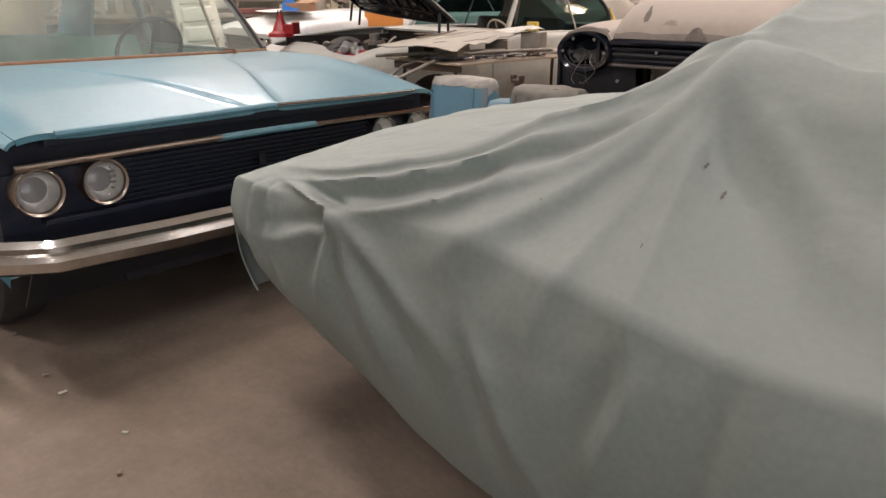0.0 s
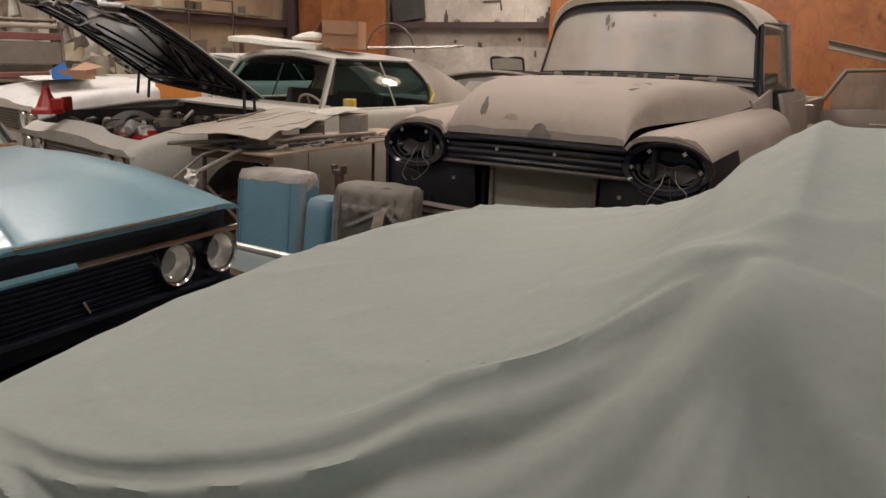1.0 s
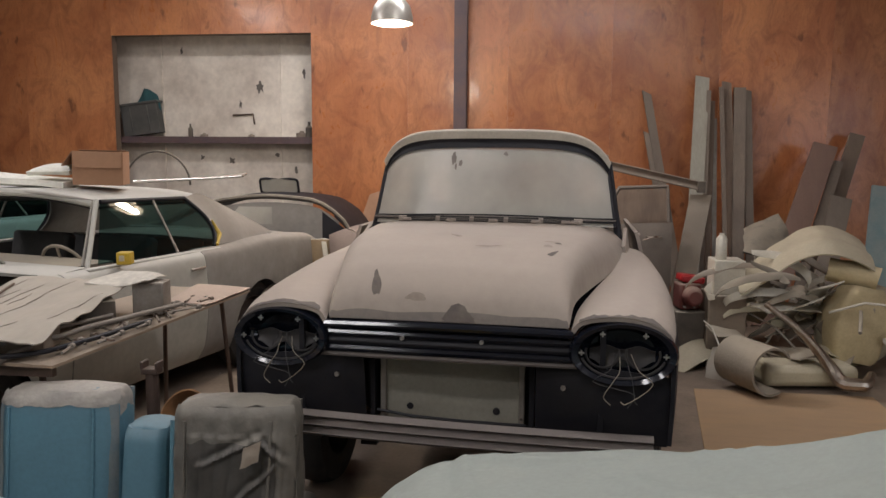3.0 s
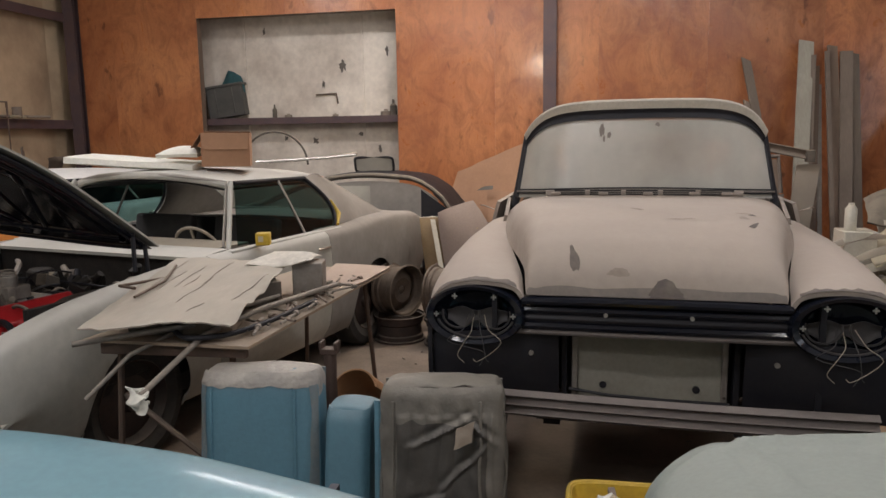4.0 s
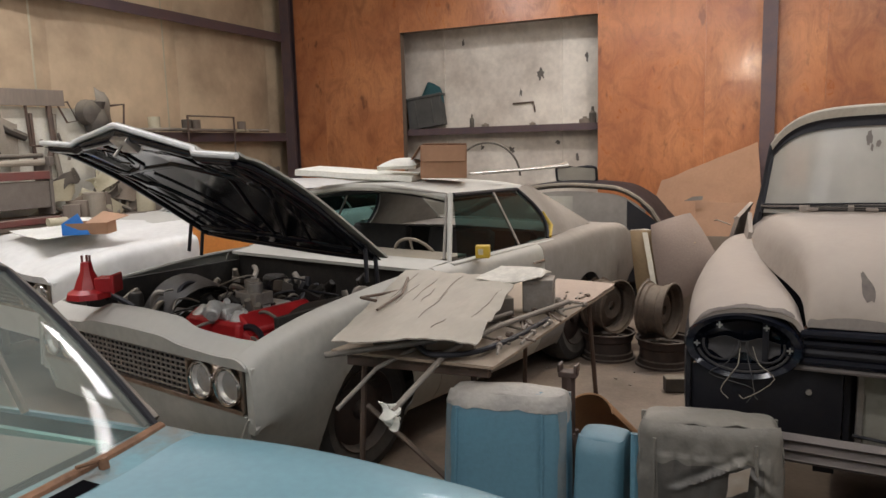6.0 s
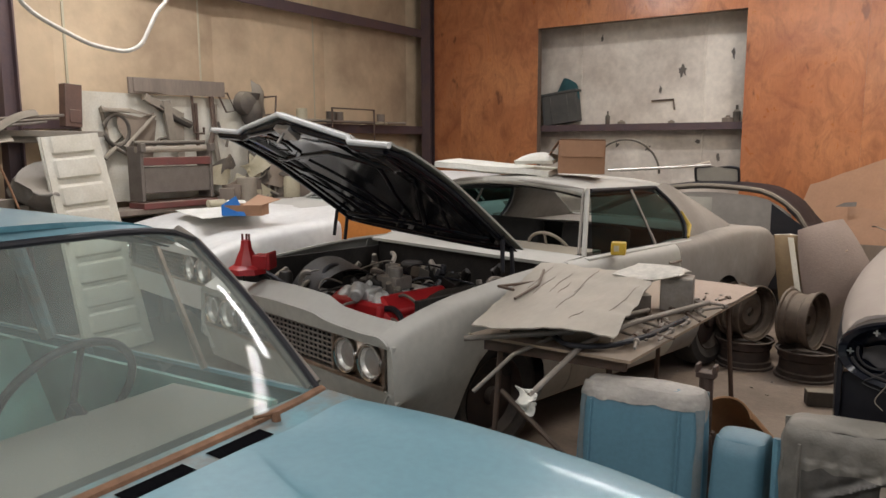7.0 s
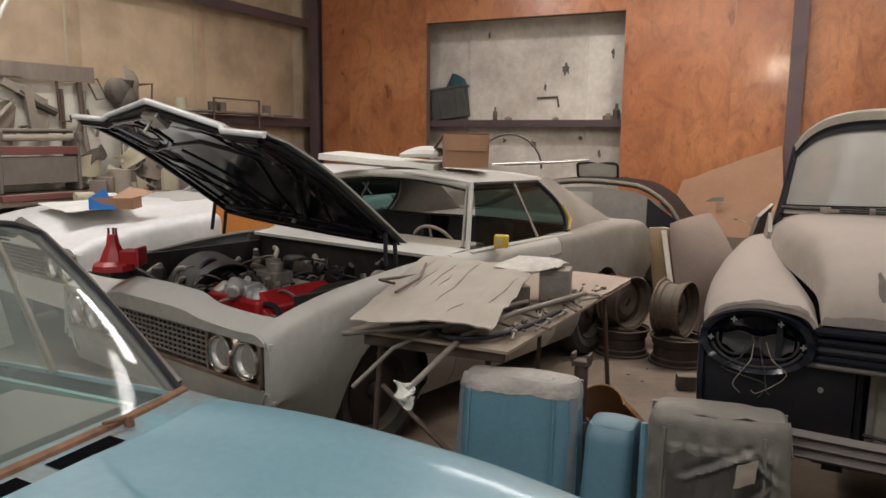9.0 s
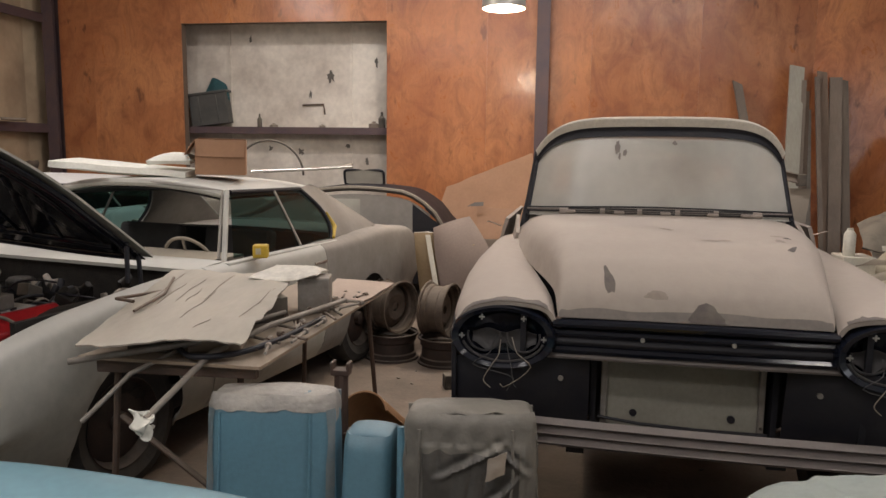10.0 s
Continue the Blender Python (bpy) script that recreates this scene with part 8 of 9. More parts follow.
for k in range(6):
    rod("scrap_bar", [(-7.50, 6.75 + 0.10 * k, 1.12), (-7.62, 6.95 + 0.12 * k, 1.50 + 0.05 * (k % 3))], 0.016, ("pipe", "dusty_junk", "iron")[k % 3], "dusty bar leaning among scrap on the bench", "bar", "bars on the bench")
solo("plank", Geo().box((-7.72, 5.86, 2.24), (0.03, 1.10, 0.15), (1.0, 0, 0)).box((-7.70, 5.5, 2.24), (0.02, 0.3, 0.13), (1.0, 0, 0)), "wood_grey", pose(0, 0, 0), "weathered grey plank fixed over the tool board", "plank", bevel=0.004)
solo("wooden_case", Geo().box((-7.68, 4.73, 2.02), (0.10, 0.15, 0.36), (-3, 0, 0)).box((-7.627, 4.735, 1.93), (0.012, 0.10, 0.11), (-3, 0, 0)), "case_brown", pose(0, 0, 0), "brown wooden case standing on a ledge", "case", bevel=0.005)
solo("ledge", Geo().box((-7.70, 4.1, 1.78), (0.24, 1.7, 0.05)).box((-7.66, 4.0, 1.735), (0.05, 1.6, 0.06)), "dusty_junk", pose(0, 0, 0), "dusty wooden ledge along the wall", "ledge", kind="structure", bevel=0.005)
for k in range(3):
    rod("trim_strip", [(-7.60 - 0.03 * k, 2.6, 1.62 + 0.06 * k), (-7.62, 3.8, 1.80 + 0.035 * k), (-7.66, 4.5 + 0.1 * k, 1.88 + 0.03 * k)], 0.013, ("pipe", "dusty_junk", "wood_grey", "dark_junk")[k], "long dusty strip stacked on the wall ledge", "strip", "strips on the ledge")
for k, (y0, z0, r, mt) in enumerate(((3.55, 1.42, 0.46, "pipe"), (3.70, 1.30, 0.52, "dusty_junk"), (4.05, 1.50, 0.40, "dark_junk"))):
    solo("fender_skin", Geo().grid(lambda u, v, y0=y0, z0=z0, r=r: (-7.62 + 0.14 * v + 0.03 * k, y0 - 0.25 + r * 1.3 * u, z0 + 0.42 * math.sin(0.25 + 1.25 * u) + 0.05 * math.sin(math.pi * v)), 18, 6), mt, pose(0, 0, 0), "curved dusty fender skin stacked by the wall", "body panel", group="stacked fender skins", solid=0.008, smooth=60)
press = thing("sheet_bender", pose(0, 0, 0), "red and grey sheet metal bender on the bench", "bender")
part("bed", Geo().box((-7.55, 5.60, 1.36), (0.20, 0.72, 0.24)), "bender_grey", press, bevel=0.008)
part("apron", Geo().box((-7.46, 5.60, 1.535), (0.05, 0.74, 0.075)), "red_dull", press, "faded red bar", bevel=0.006)
part("roller", Geo().tube([(-7.50, 5.20, 1.64), (-7.50, 6.02, 1.65)], 0.03, 10), "dusty_junk", press)
part("roller", Geo().tube([(-7.56, 5.22, 1.70), (-7.56, 6.0, 1.71)], 0.022, 10), "dark_junk", press)
for y in (5.22, 5.98):
    part("end_frame", Geo().box((-7.54, y, 1.42), (0.20, 0.035, 0.50)).box((-7.44, y, 1.66), (0.06, 0.05, 0.08)), "bender_grey", press, bevel=0.006)
part("foot", Geo().box((-7.52, 5.6, 1.13), (0.24, 0.82, 0.06)), "red_dull", press, bevel=0.006)
pd = thing("cabinet_door", pose(0, 0, 0), "cream panelled metal door leaning on end", "door")
fnp = bilinear((-6.95, 4.30, 0.02), (-6.95, 4.88, 0.02), (-7.22, 4.66, 1.78), (-7.22, 4.20, 1.74))


def stamped(u, v):
    p = Vector(fnp(u, v))
    inner = min(1, max(0, (min(u, 1 - u) - 0.12) / 0.05))
    rows = math.sin(v * math.pi * 17) > -0.5
    p.x += 0.02 * inner * (1 if rows else -0.3)
    return tuple(p)


part("skin", Geo().grid(stamped, 30, 90), "white_paint", pd, solid=0.02, smooth=30)
part("edge_strip", Geo().tube([fnp(0, 0), fnp(0, 1), fnp(1, 1), fnp(1, 0)], 0.016, 8), "white_paint", pd)
part("handle", Geo().box(tuple(Vector(fnp(0.06, 0.55)) + Vector((0.03, 0, 0))), (0.02, 0.02, 0.10)), "chrome_dull", pd)
solo("canvas", Geo().grid(crumple(lambda u, v: (-7.40 + 0.20 * math.sin(math.pi * v) * math.cos(u * math.pi * 2), 4.33 + 0.30 * math.sin(math.pi * v) * math.sin(u * math.pi * 2), 1.10 + 0.42 * v ** 0.8), 0.13, 6, 3), 44, 30), "cloth", pose(0, 0, 0), "dusty grey canvas bundle on the bench", "canvas", smooth=60)
rng = random.Random(77)
kinds = ("dusty_junk", "dark_junk", "cardboard_dusty", "wood_grey", "cream")
for k in range(46):
    y = rng.uniform(6.05, 9.6) if k < 34 else rng.uniform(3.3, 4.4)
    z = 1.105
    shape = k % 4
    s = rng.uniform(0.09, 0.26)
    m = pose(-7.58 + rng.uniform(-0.08, 0.10), y, z, 0, 0, rng.uniform(0, 180))
    if shape == 0:
        solo("carton", Geo().box((0, 0, s * 0.35), (s, s * 0.75, s * 0.7)), rng.choice(kinds), m, "dusty carton on the bench", "box", group="clutter on the bench", bevel=0.006)
    elif shape == 1:
        solo("can", Geo().lathe([(0.001, 0), (s * 0.4, 0), (s * 0.4, s * 0.9), (s * 0.36, s * 0.92), (0.001, s * 0.88)], 16), rng.choice(kinds), m, "dusty can on the bench", "can", group="clutter on the bench")
    elif shape == 2:
        solo("sheet_metal_scrap", Geo().grid(crumple(lambda u, v, s=s: (0.1 * math.sin(2 * v), (u - 0.5) * s * 2.2, 0.02 + s * 1.9 * v), 0.05, 5, k), 8, 8), rng.choice(kinds), m, "bent dusty metal panel on the bench", "panel", group="clutter on the bench", solid=0.008)
    else:
        solo("pipe", Geo().tube([(-0.02, -s, 0.03), (0.03, 0, 0.04 + 0.5 * s), (0.0, s * 1.1, 0.03)], 0.02, 8), rng.choice(kinds), m, "dusty bent pipe on the bench", "pipe", group="clutter on the bench")
for k in range(12):
    y = rng.uniform(6.7, 9.4)
    s = rng.uniform(0.10, 0.2)
    m = pose(XW + 0.05, y, 1.942, 0, 0, rng.uniform(-20, 20))
    if k % 3 == 0:
        solo("can", Geo().lathe([(0.001, 0), (s * 0.4, 0), (s * 0.4, s), (0.001, s)], 14), rng.choice(kinds), m, "dusty can on a wall girt", "can", group="things on the girt")
    else:
        solo("loose_rod", Geo().tube([(0, -s * 2.5, 0.02), (0, s * 2.5, 0.025)], 0.018, 8), rng.choice(kinds), m, "dusty rod lying on a wall girt", "rod", group="things on the girt")
solo("metal_rack", Geo().tube([(-7.62, 7.95, 1.1), (-7.62, 7.95, 2.12), (-7.62, 8.75, 2.12), (-7.62, 8.75, 1.1)], 0.014, 8).tube([(-7.62, 7.95, 1.95), (-7.62, 8.75, 1.95)], 0.010, 8), "iron", pose(0, 0, 0), "thin iron frame standing on the bench", "frame")
solo("cylinder_part", Geo().lathe([(0.001, 0), (0.10, 0), (0.11, 0.2), (0.06, 0.3), (0.05, 0.75), (0.11, 0.85), (0.12, 0.95), (0.08, 1.05), (0.10, 1.12), (0.001, 1.14)], 16), "dark_junk", pose(-7.66, 6.72, 1.105, 0, 0, 0), "dusty machine part hung by the tool board", "machine part")
# loose cords
rod("cord", [(-6.6, 3.70, 2.95), (-6.6, 3.84, 2.62), (-6.6, 4.12, 2.47), (-6.6, 4.35, 2.395), (-6.6, 4.55, 2.38), (-6.6, 4.70, 2.44), (-6.6, 4.78, 2.56), (-6.6, 4.86, 2.70), (-6.6, 4.97, 2.83), (-6.6, 5.15, 3.3), (-6.6, 5.2, 5.2)], 0.016, "cord", "white hanging electric cord in a loop", "cord", "hanging cords")
rod("cord", [(-6.6, 3.70, 2.95), (-6.6, 3.66, 3.6), (-6.6, 3.62, 5.2)], 0.016, "cord", "white hanging electric cord", "cord", "hanging cords")
rod("cord", [(-6.6, 3.30, 2.05), (-6.6, 3.36, 2.13), (-6.6, 3.42, 2.35), (-6.6, 3.45, 2.6), (-6.6, 3.5, 5.2)], 0.012, "cord", "thin white hanging cord", "cord", "hanging cords")
rod("string", [(-7.4, 3.0, 5.2), (-7.25, 3.55, 2.9), (-7.2, 3.67, 2.19), (-7.2, 3.95, 1.36), (-7.2, 4.05, 1.05)], 0.008, "cardboard", "thin slanting string by the wall", "string")

# ---- in the wall opening ----
solo("plastic_crate", Geo().box((0, 0, 0.19), (0.38, 0.14, 0.36)).box((0, 0, 0.375), (0.41, 0.17, 0.03)).box((-0.09, -0.073, 0.19), (0.012, 0.012, 0.30)).box((0.09, -0.073, 0.19), (0.012, 0.012, 0.30)), "crate_grey", pose(-5.78, YN + 0.26, 1.94, 0, -7, 0) @ Matrix.Diagonal((1.35, 1, 1.12, 1)), "dark dusty plastic crate on the girt", "crate", bevel=0.012)
leaning_sheet("teal_cloth", (-5.90, YN + 0.32, 2.36), (-5.55, YN + 0.30, 2.28), (-5.62, YN + 0.30, 2.46), (-5.80, YN + 0.32, 2.56), "teal_cloth", "teal cloth stuffed in a crate", "cloth", 0.02, (0, -0.05, 0), 0.05, 10, 2)
for k, (x, h, r) in enumerate(((-5.14, 0.17, 0.03), (-4.95, 0.05, 0.05), (-3.52, 0.2, 0.045), (-3.62, 0.08, 0.07), (-4.3, 0.04, 0.04))):
    solo("bottle", Geo().lathe([(0.001, 0), (r, 0), (r, h * 0.6), (r * 0.4, h * 0.75), (r * 0.35, h), (0.001, h)], 14), ("dark_junk", "dusty_junk", "dark_junk", "wood_grey", "dusty_junk")[k], pose(x, YN + 0.26, 1.93), "small dusty bottle on the girt", "bottle", group="bottles on the girt")
for k, (x, z, a, b) in enumerate(((-4.22, 2.59, 0.12, 0.16), (-4.50, 2.36, 0.05, 0.12), (-4.63, 1.62, 0.08, 0.10), (-5.05, 1.66, 0.06, 0.07), (-4.0, 1.70, 0.07, 0.05), (-3.75, 1.5, 0.06, 0.09), (-5.3, 3.05, 0.04, 0.10), (-3.62, 2.75, 0.05, 0.14))):
    part("hole", Geo().grid(lambda u, v, x=x, z=z, a=a, b=b, k=k: (x + 0.5 * a * v * (0.8 + 0.8 * noise.noise(Vector((1.9 * math.cos(u * math.tau), 1.9 * math.sin(u * math.tau), 3.7 * k)))) * math.cos(u * math.tau), YN + 0.398, z + 0.5 * b * v * (0.8 + 0.8 * noise.noise(Vector((1.9 * math.cos(u * math.tau), 1.9 * math.sin(u * math.tau), 3.7 * k)))) * math.sin(u * math.tau)), 26, 2), "stain", sheet_wall, "dark hole patch in the sheet wall", solid=0.003)
part("pipe", Geo().tube([(-4.60, YN + 0.38, 2.22), (-4.32, YN + 0.38, 2.23), (-4.30, YN + 0.38, 2.10)], 0.012, 6), "iron", sheet_wall)

# ---- east side: door, planks and heap ----
dd = thing("body_panel", pose(0, 0, 0), "dusty grey car door with its window frame, standing at the wall", "car part")
y = 8.6
part("skin", Geo().grid(bilinear((0.02, y, 0.02), (0.72, y + 0.05, 0.02), (0.74, y + 0.12, 1.06), (0.0, y + 0.10, 1.02), (0, -0.05, 0)), 10, 12), "door_grey", dd, solid=0.05)
part("window_frame", Geo().tube([(0.02, y + 0.12, 1.03), (0.24, y + 0.15, 1.40), (0.70, y + 0.16, 1.42), (0.73, y + 0.13, 1.07)], 0.022, 8), "door_grey", dd)
part("handle", Geo().tube([(0.50, y + 0.03, 0.93), (0.50, y - 0.01, 0.93), (0.64, y - 0.01, 0.93), (0.64, y + 0.04, 0.93)], 0.009, 6), "chrome_dull", dd)
# added board; its brown stands for the shaded wall behind the window
leaning_sheet("prop_board", (0.1, 8.85, 0.0), (0.78, 8.85, 0.0), (0.76, 9.0, 1.38), (0.15, 9.0, 1.38), "wood", "brown board added behind a car door as the shaded wall in its window", "board", 0.03)


def plank(x0, x1, top, w, yb, yt, mt, tilt=0.0):
    g = Geo().grid(bilinear((x0, yb, 0.0), (x0 + w, yb, 0.0), (x1 + w, yt, top), (x1, yt, top + tilt)), 2, 12)
    return solo("plank", g, mt, pose(0, 0, 0), "weathered wooden plank leaning at the plywood wall", "plank", group="leaning planks", solid=0.03, smooth=0)


plank(1.05, 1.18, 2.60, 0.15, 9.55, 10.14, "plank_pale", 0.03)
plank(1.62, 1.48, 2.55, 0.10, 9.8, 10.18, "wood", 0.02)
plank(1.60, 1.62, 2.50, 0.13, 9.7, 10.2, "wood_grey", 0.0)
plank(1.02, 0.60, 2.42, 0.10, 9.6, 10.2, "wood_grey", 0.05)
plank(0.98, 0.62, 1.95, 0.10, 9.6, 10.1, "wood_grey", 0.05)
plank(1.30, 1.36, 2.35, 0.06, 9.7, 10.2, "wood", 0.0)
plank(1.22, 1.30, 2.46, 0.05, 9.62, 10.1, "wood_grey", 0.0)
plank(1.52, 1.44, 2.50, 0.045, 9.65, 10.12, "wood_grey", 0.0)
plank(1.78, 1.72, 2.46, 0.09, 9.75, 10.2, "wood_grey", 0.02)
plank(1.40, 1.40, 2.15, 0.05, 9.75, 10.2, "pipe", 0.0)
plank(0.75, 1.05, 1.30, 0.22, 8.9, 9.45, "cardboard_dusty", 0.0)
plank(1.62, 2.40, 1.82, 0.25, 9.0, 9.85, "board_red", 0.06)
plank(1.92, 2.62, 1.66, 0.10, 9.0, 9.85, "wood_grey", 0.02)
plank(2.02, 2.42, 1.28, 0.20, 8.7, 9.3, "wood_grey", 0.05)
plank(2.42, 2.72, 1.40, 0.34, 8.45, 9.1, "panel_pale", 0.04)
plank(2.10, 2.86, 1.95, 0.16, 9.3, 10.1, "wood", 0.04)
rail = thing("bumper_bar", pose(0, 0, 0), "old dusty grey bumper bar resting on planks", "bumper bar")
part("bar", Geo().grid(lambda u, v: (0.02 + 1.1 * u, 9.32 + 0.05 * math.sin(math.pi * v), 1.70 - 0.24 * u - 0.10 * v), 16, 8), "wood_grey", rail, solid=0.012)
part("end", Geo().box((1.14, 9.33, 1.40), (0.08, 0.08, 0.12)), "dark_junk", rail, bevel=0.006)
leaning_sheet("plywood_sheet", (0.42, 5.35, 0.012), (1.75, 5.35, 0.012), (1.85, 6.72, 0.012), (0.62, 6.72, 0.012), "ply_floor", "tan plywood sheet lying on the floor", "plywood", 0.012)
heap_rng = random.Random(42)
heap = (("cream", "cream-coloured vinyl panel in a heap of parts", "panel"), ("dusty_junk", "dusty trim panel in a heap of parts", "panel"), ("white_paint", "pale curved panel in a heap of parts", "panel"), ("cardboard_dusty", "dusty cardboard scrap in a heap of parts", "cardboard"))
for k in range(34):
    mt, lab, cat = heap[k % 4]
    x, yy = heap_rng.uniform(0.75, 2.3), heap_rng.uniform(7.1, 8.4)
    h = 0.05 + 0.95 * math.exp(-((x - 1.6) / 0.7) ** 2 - ((yy - 7.8) / 0.6) ** 2) * heap_rng.uniform(0.5, 1.0)
    s = heap_rng.uniform(0.18, 0.45)
    bend = heap_rng.uniform(0.4, 2.4)
    g = Geo().grid(crumple(lambda u, v, s=s, bend=bend: (s * math.sin(bend * (u - 0.5)) / bend * 2, s * 0.5 * (v - 0.5), s * (math.cos(bend * (u - 0.5)) - 1) / bend), 0.02, 6, k), 10, 6)
    solo("trim_panel", g, mt, pose(x, yy, h, heap_rng.uniform(-35, 35), heap_rng.uniform(-35, 35), heap_rng.uniform(0, 180)), lab, cat, group="heap of trim parts", solid=0.01)
for k in range(14):
    a = Vector((heap_rng.uniform(0.75, 1.9), heap_rng.uniform(7.0, 7.8), heap_rng.uniform(0.15, 0.6)))
    b = a + Vector((heap_rng.uniform(-0.3, 0.5), heap_rng.uniform(-0.4, 0.2), heap_rng.uniform(-0.3, 0.2)))
    rod("trim_rod", [tuple(a), tuple((a + b) / 2 + Vector((0, 0, 0.05))), tuple(b)], heap_rng.choice((0.006, 0.009, 0.013)), heap_rng.choice(("pipe", "white_paint", "dusty_junk")), "dusty metal trim rod in a heap of parts", "rod", "heap of rods")
solo("seat_cushion", Geo().grid(lambda u, v: (0.34 * math.cos(math.pi * 2 * u) * (math.sin(math.pi * v) ** 0.5), 0.24 * math.sin(math.pi * 2 * u) * (math.sin(math.pi * v) ** 0.5), -0.32 * math.cos(math.pi * v)), 24, 14), "cream", pose(2.02, 7.45, 0.40, 12, 10, 20), "cream padded seat cushion on a heap", "cushion")
solo("headliner", Geo().grid(crumple(lambda u, v: (1.02 + 0.98 * u + 0.10 * v, 7.12 + 0.55 * v + 0.10 * u, 0.64 + 0.30 * math.sin(0.80 * math.pi * u) ** 1.4 + 0.14 * u + 0.10 * v - 0.16 * max(0.0, 0.25 - v) * u * 2), 0.02, 5, 4), 26, 12), "cream", pose(0, 0, 0), "tan bent headliner sheet draped over a heap", "headliner", solid=0.012, smooth=60)
solo("seat_foam", Geo().grid(crumple(lambda u, v: (0.21 * math.copysign(abs(math.cos(u * math.tau)) ** 0.4, math.cos(u * math.tau)) * math.sin(math.pi * (0.06 + 0.88 * v)) ** 0.25, 0.15 * math.copysign(abs(math.sin(u * math.tau)) ** 0.4, math.sin(u * math.tau)) * math.sin(math.pi * (0.06 + 0.88 * v)) ** 0.25, 0.02 + 0.58 * v), 0.03, 5, 9), 32, 18), "cream_foam", pose(1.84, 7.18, 0.12, -8, 14, 12), "yellowed foam seat back slumped on a heap", "seat foam", smooth=60)
solo("foam_roll", Geo().grid(crumple(lambda u, v: (0.11 * math.cos(u * math.tau), 0.36 * (v - 0.5), 0.10 * math.sin(u * math.tau)), 0.02, 6, 2), 20, 10), "cream_foam", pose(1.90, 7.34, 0.80, 10, 0, 70), "rolled yellowed foam on a heap", "foam", solid=0.02, smooth=60)
leaning_sheet("dark_tarp", (1.25, 8.0, 0.85), (1.75, 8.05, 0.80), (1.66, 8.4, 1.16), (1.36, 8.4, 1.04), "dark_junk", "dark cloth bundle on the heap", "cloth", 0.02, (0, -0.05, 0.05), 0.05, 10, 4)
solo("spray_can", Geo().lathe([(0.001, 0), (0.042, 0), (0.044, 0.01), (0.044, 0.17), (0.030, 0.19), (0.022, 0.20), (0.022, 0.215), (0.001, 0.215)], 16), "white_paint", pose(0.93, 7.44, 0.88), "white can standing on a stack of trim", "can")
solo("carton", Geo().box((0.98, 7.52, 0.30), (0.30, 0.34, 0.60)), "cardboard_dusty", pose(0, 0, 0), "dusty carton buried in the heap", "box", bevel=0.01)
solo("carton", Geo().box((0.99, 7.50, 0.74), (0.24, 0.26, 0.28)), "white_paint", pose(0, 0, 0), "small whitish carton on the heap", "box", bevel=0.008)
for k in range(22):
    a = heap_rng.uniform(0, 6.28)
    c = Vector((heap_rng.uniform(0.9, 2.1), heap_rng.uniform(7.0, 7.7), heap_rng.uniform(0.35, 0.88)))
    r, arc = heap_rng.uniform(0.12, 0.34), heap_rng.uniform(1.2, 3.2)
    w, roll = heap_rng.uniform(0.012, 0.045), heap_rng.uniform(-0.9, 0.9)

    def ribbon(u, v, a=a, c=c, r=r, arc=arc, w=w, roll=roll):
        q = a + arc * u
        wide = w * (2 * v - 1) * (1 - 0.5 * abs(2 * u - 1) ** 3)
        return tuple(c + Vector((r * math.cos(q) + wide * math.cos(q) * math.sin(roll), 0.5 * r * math.sin(q) + 0.4 * wide, 0.45 * r * math.sin(a * 2 + arc * u) + wide * math.cos(roll) - 0.25 * w * (2 * v - 1) ** 2)))

    solo("bent_strip", Geo().grid(crumple(ribbon, 0.012, 7, k), 18, 4), heap_rng.choice(("cream", "white_paint", "dusty_junk", "pipe", "dark_junk", "cardboard_dusty")), pose(0, 0, 0), "bent trim strip in a heap of parts", "trim strip", "bent trim strips", solid=0.005)
rod("bumper_end", [(1.15, 6.95, 0.62), (1.40, 6.85, 0.42), (1.58, 6.80, 0.20), (1.66, 6.72, 0.10), (1.78, 6.70, 0.10), (1.86, 6.78, 0.16)], [0.02, 0.03, 0.045, 0.05, 0.045, 0.03], "chrome_dull", "bent chrome bumper piece on the heap", "bumper piece")
solo("red_winch", Geo().lathe([(0.001, 0), (0.10, 0), (0.10, 0.03), (0.05, 0.05), (0.05, 0.16), (0.10, 0.18), (0.10, 0.21), (0.001, 0.21)], 16).box((0.10, 0, 0.1), (0.16, 0.08, 0.12)), "red_dull", pose(0.62, 8.0, 0.0, 0, 0, 30), "small faded red winch on the floor", "winch")
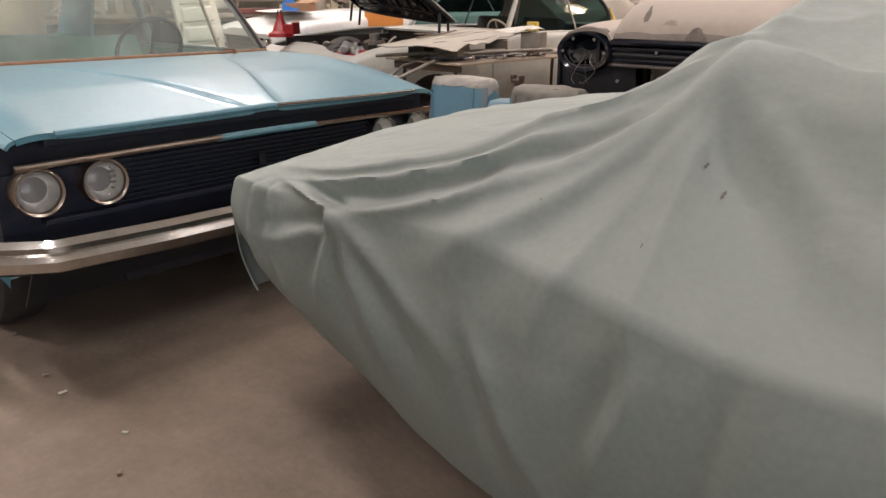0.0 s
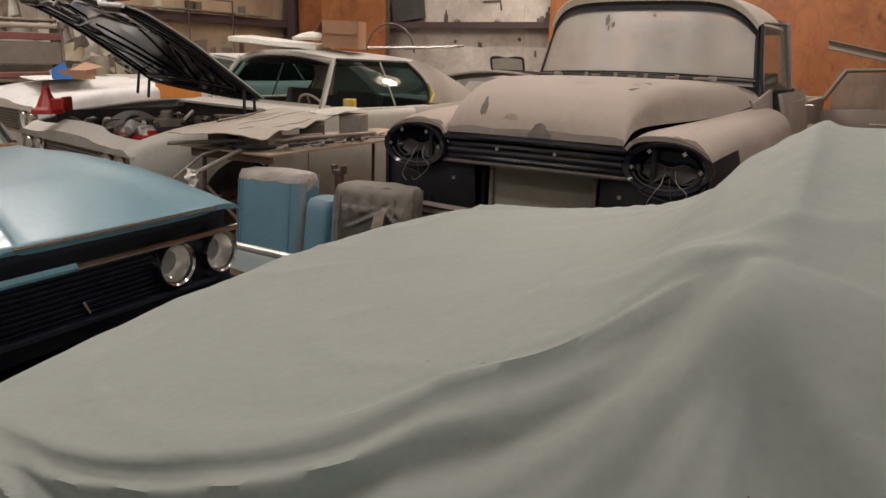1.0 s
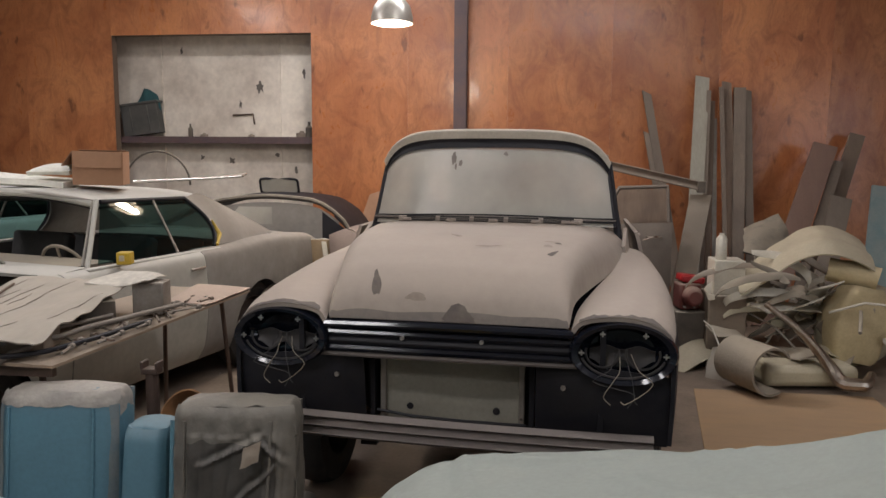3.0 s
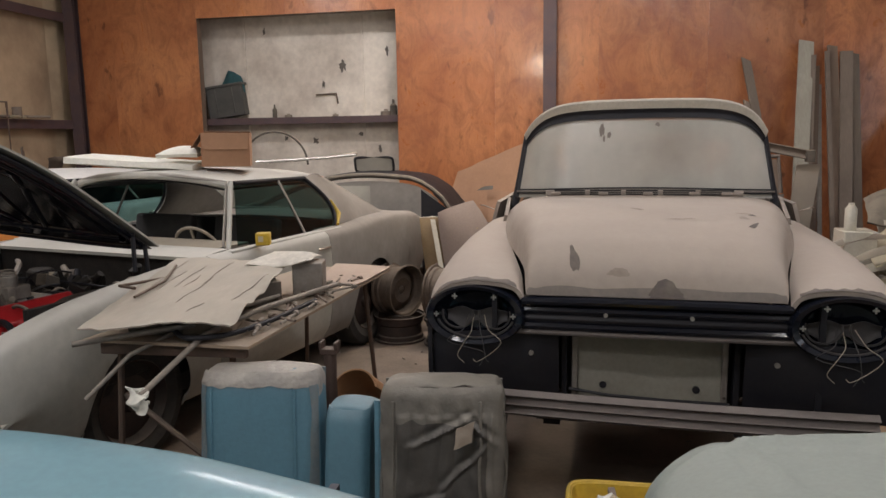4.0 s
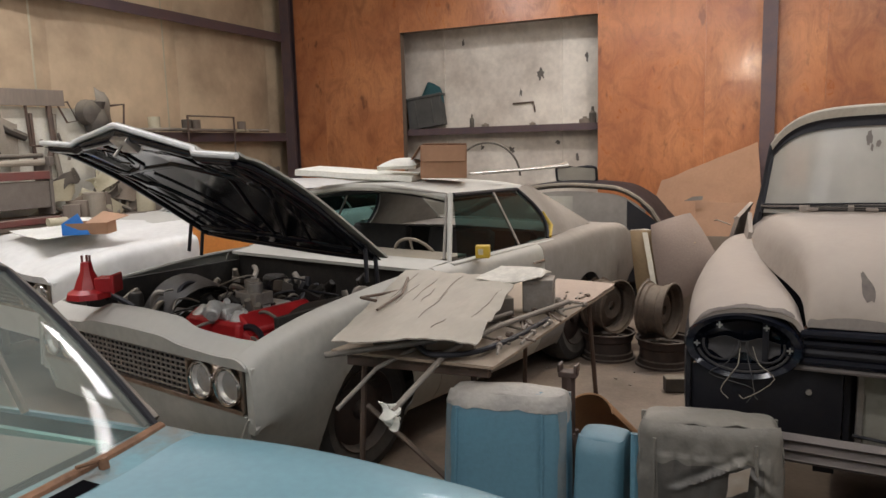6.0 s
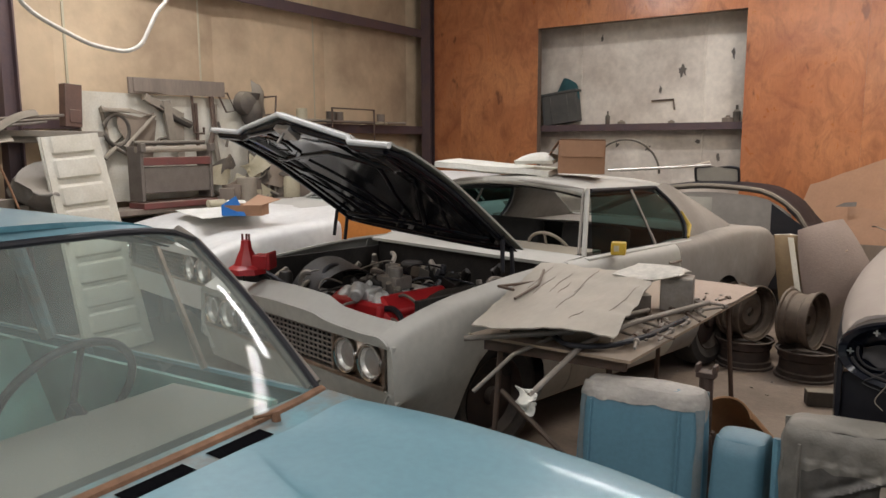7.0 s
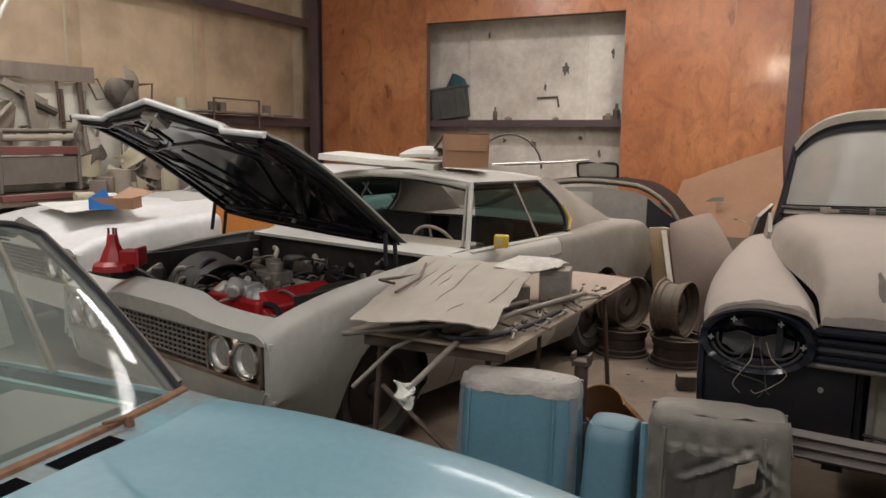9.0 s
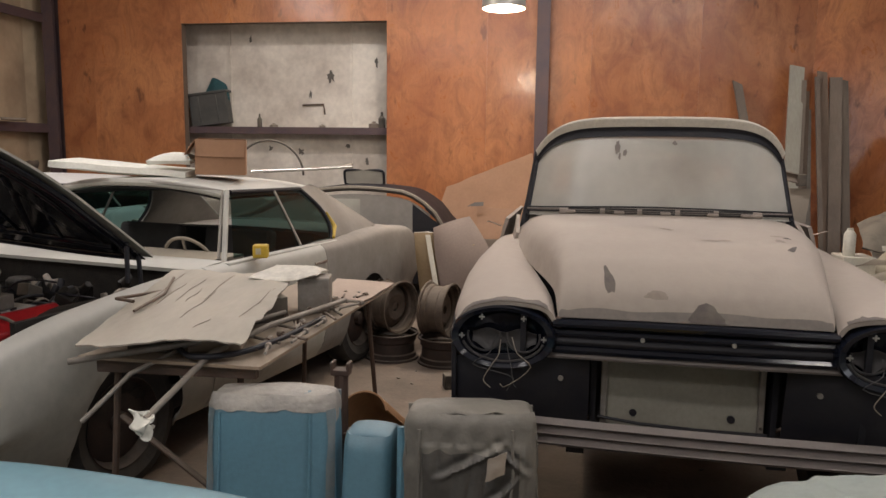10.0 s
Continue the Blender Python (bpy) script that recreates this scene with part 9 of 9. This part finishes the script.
solo("tool_chest", Geo().box((0, 0, 0.22), (0.26, 0.26, 0.44)), "dark_junk", pose(0.70, 7.55, 0.0, 0, 0, 10), "dark dusty metal chest by the heap", "chest", bevel=0.008)
red_part = thing("gear_case", pose(0.70, 7.55, 0.44, 0, 0, 10), "faded red cast gear case on a chest", "machine part")
part("body", Geo().box((0, 0, 0.12), (0.18, 0.18, 0.22)).lathe([(0.001, 0.10), (0.07, 0.10), (0.085, 0.04), (0.085, 0), (0.001, 0)], 16, pose(0, -0.09, 0.13, 90, 0, 0)), "red_dull", red_part, bevel=0.02)
part("cover", Geo().box((0.02, 0, 0.26), (0.20, 0.15, 0.06), (0, 8, 0)), "red", red_part, "brighter red cover", bevel=0.015)
for k in range(4):
    part("stud", Geo().tube([(-0.06 + 0.04 * k, -0.10, 0.04 + 0.02 * (k % 2)), (-0.06 + 0.04 * k, -0.13, 0.04 + 0.02 * (k % 2))], 0.008, 6), "pipe", red_part)
solo("rolled_panel", Geo().grid(lambda u, v: (0.13 * math.cos(0.6 + 4.6 * u), 0.30 * (v - 0.5), 0.14 + 0.13 * math.sin(0.6 + 4.6 * u)), 24, 4), "dusty_junk", pose(1.02, 6.72, 0.02, 0, 0, 25) @ Matrix.Scale(1.35, 4), "rolled dusty sheet lying on the floor", "roll", solid=0.012)
solo("seat_cushion", Geo().box((0, 0, 0.08), (0.7, 0.3, 0.16)), "cream", pose(1.45, 6.95, 0.03, 0, 0, 8), "flat cream seat cushion on the floor", "cushion", bevel=0.05)

rng = random.Random(91)
for k in range(46):
    x, y = rng.uniform(-3.4, 1.8), rng.choice((rng.uniform(0.2, 1.0), rng.uniform(5.0, 7.0)))
    r = rng.uniform(0.004, 0.014)
    g = Geo().grid(crumple(lambda u, v, r=r: (r * (u - 0.5) * 2, r * (v - 0.5), 0.006), 0.003, 60, k), 4, 4)
    solo("debris", g, rng.choice(("cord", "dark_junk", "wood", "dusty_junk", "stain")), pose(x, y, 0.002, 0, 0, rng.uniform(0, 180)), "small scrap lying on the concrete floor", "debris", group="floor debris", solid=0.004)
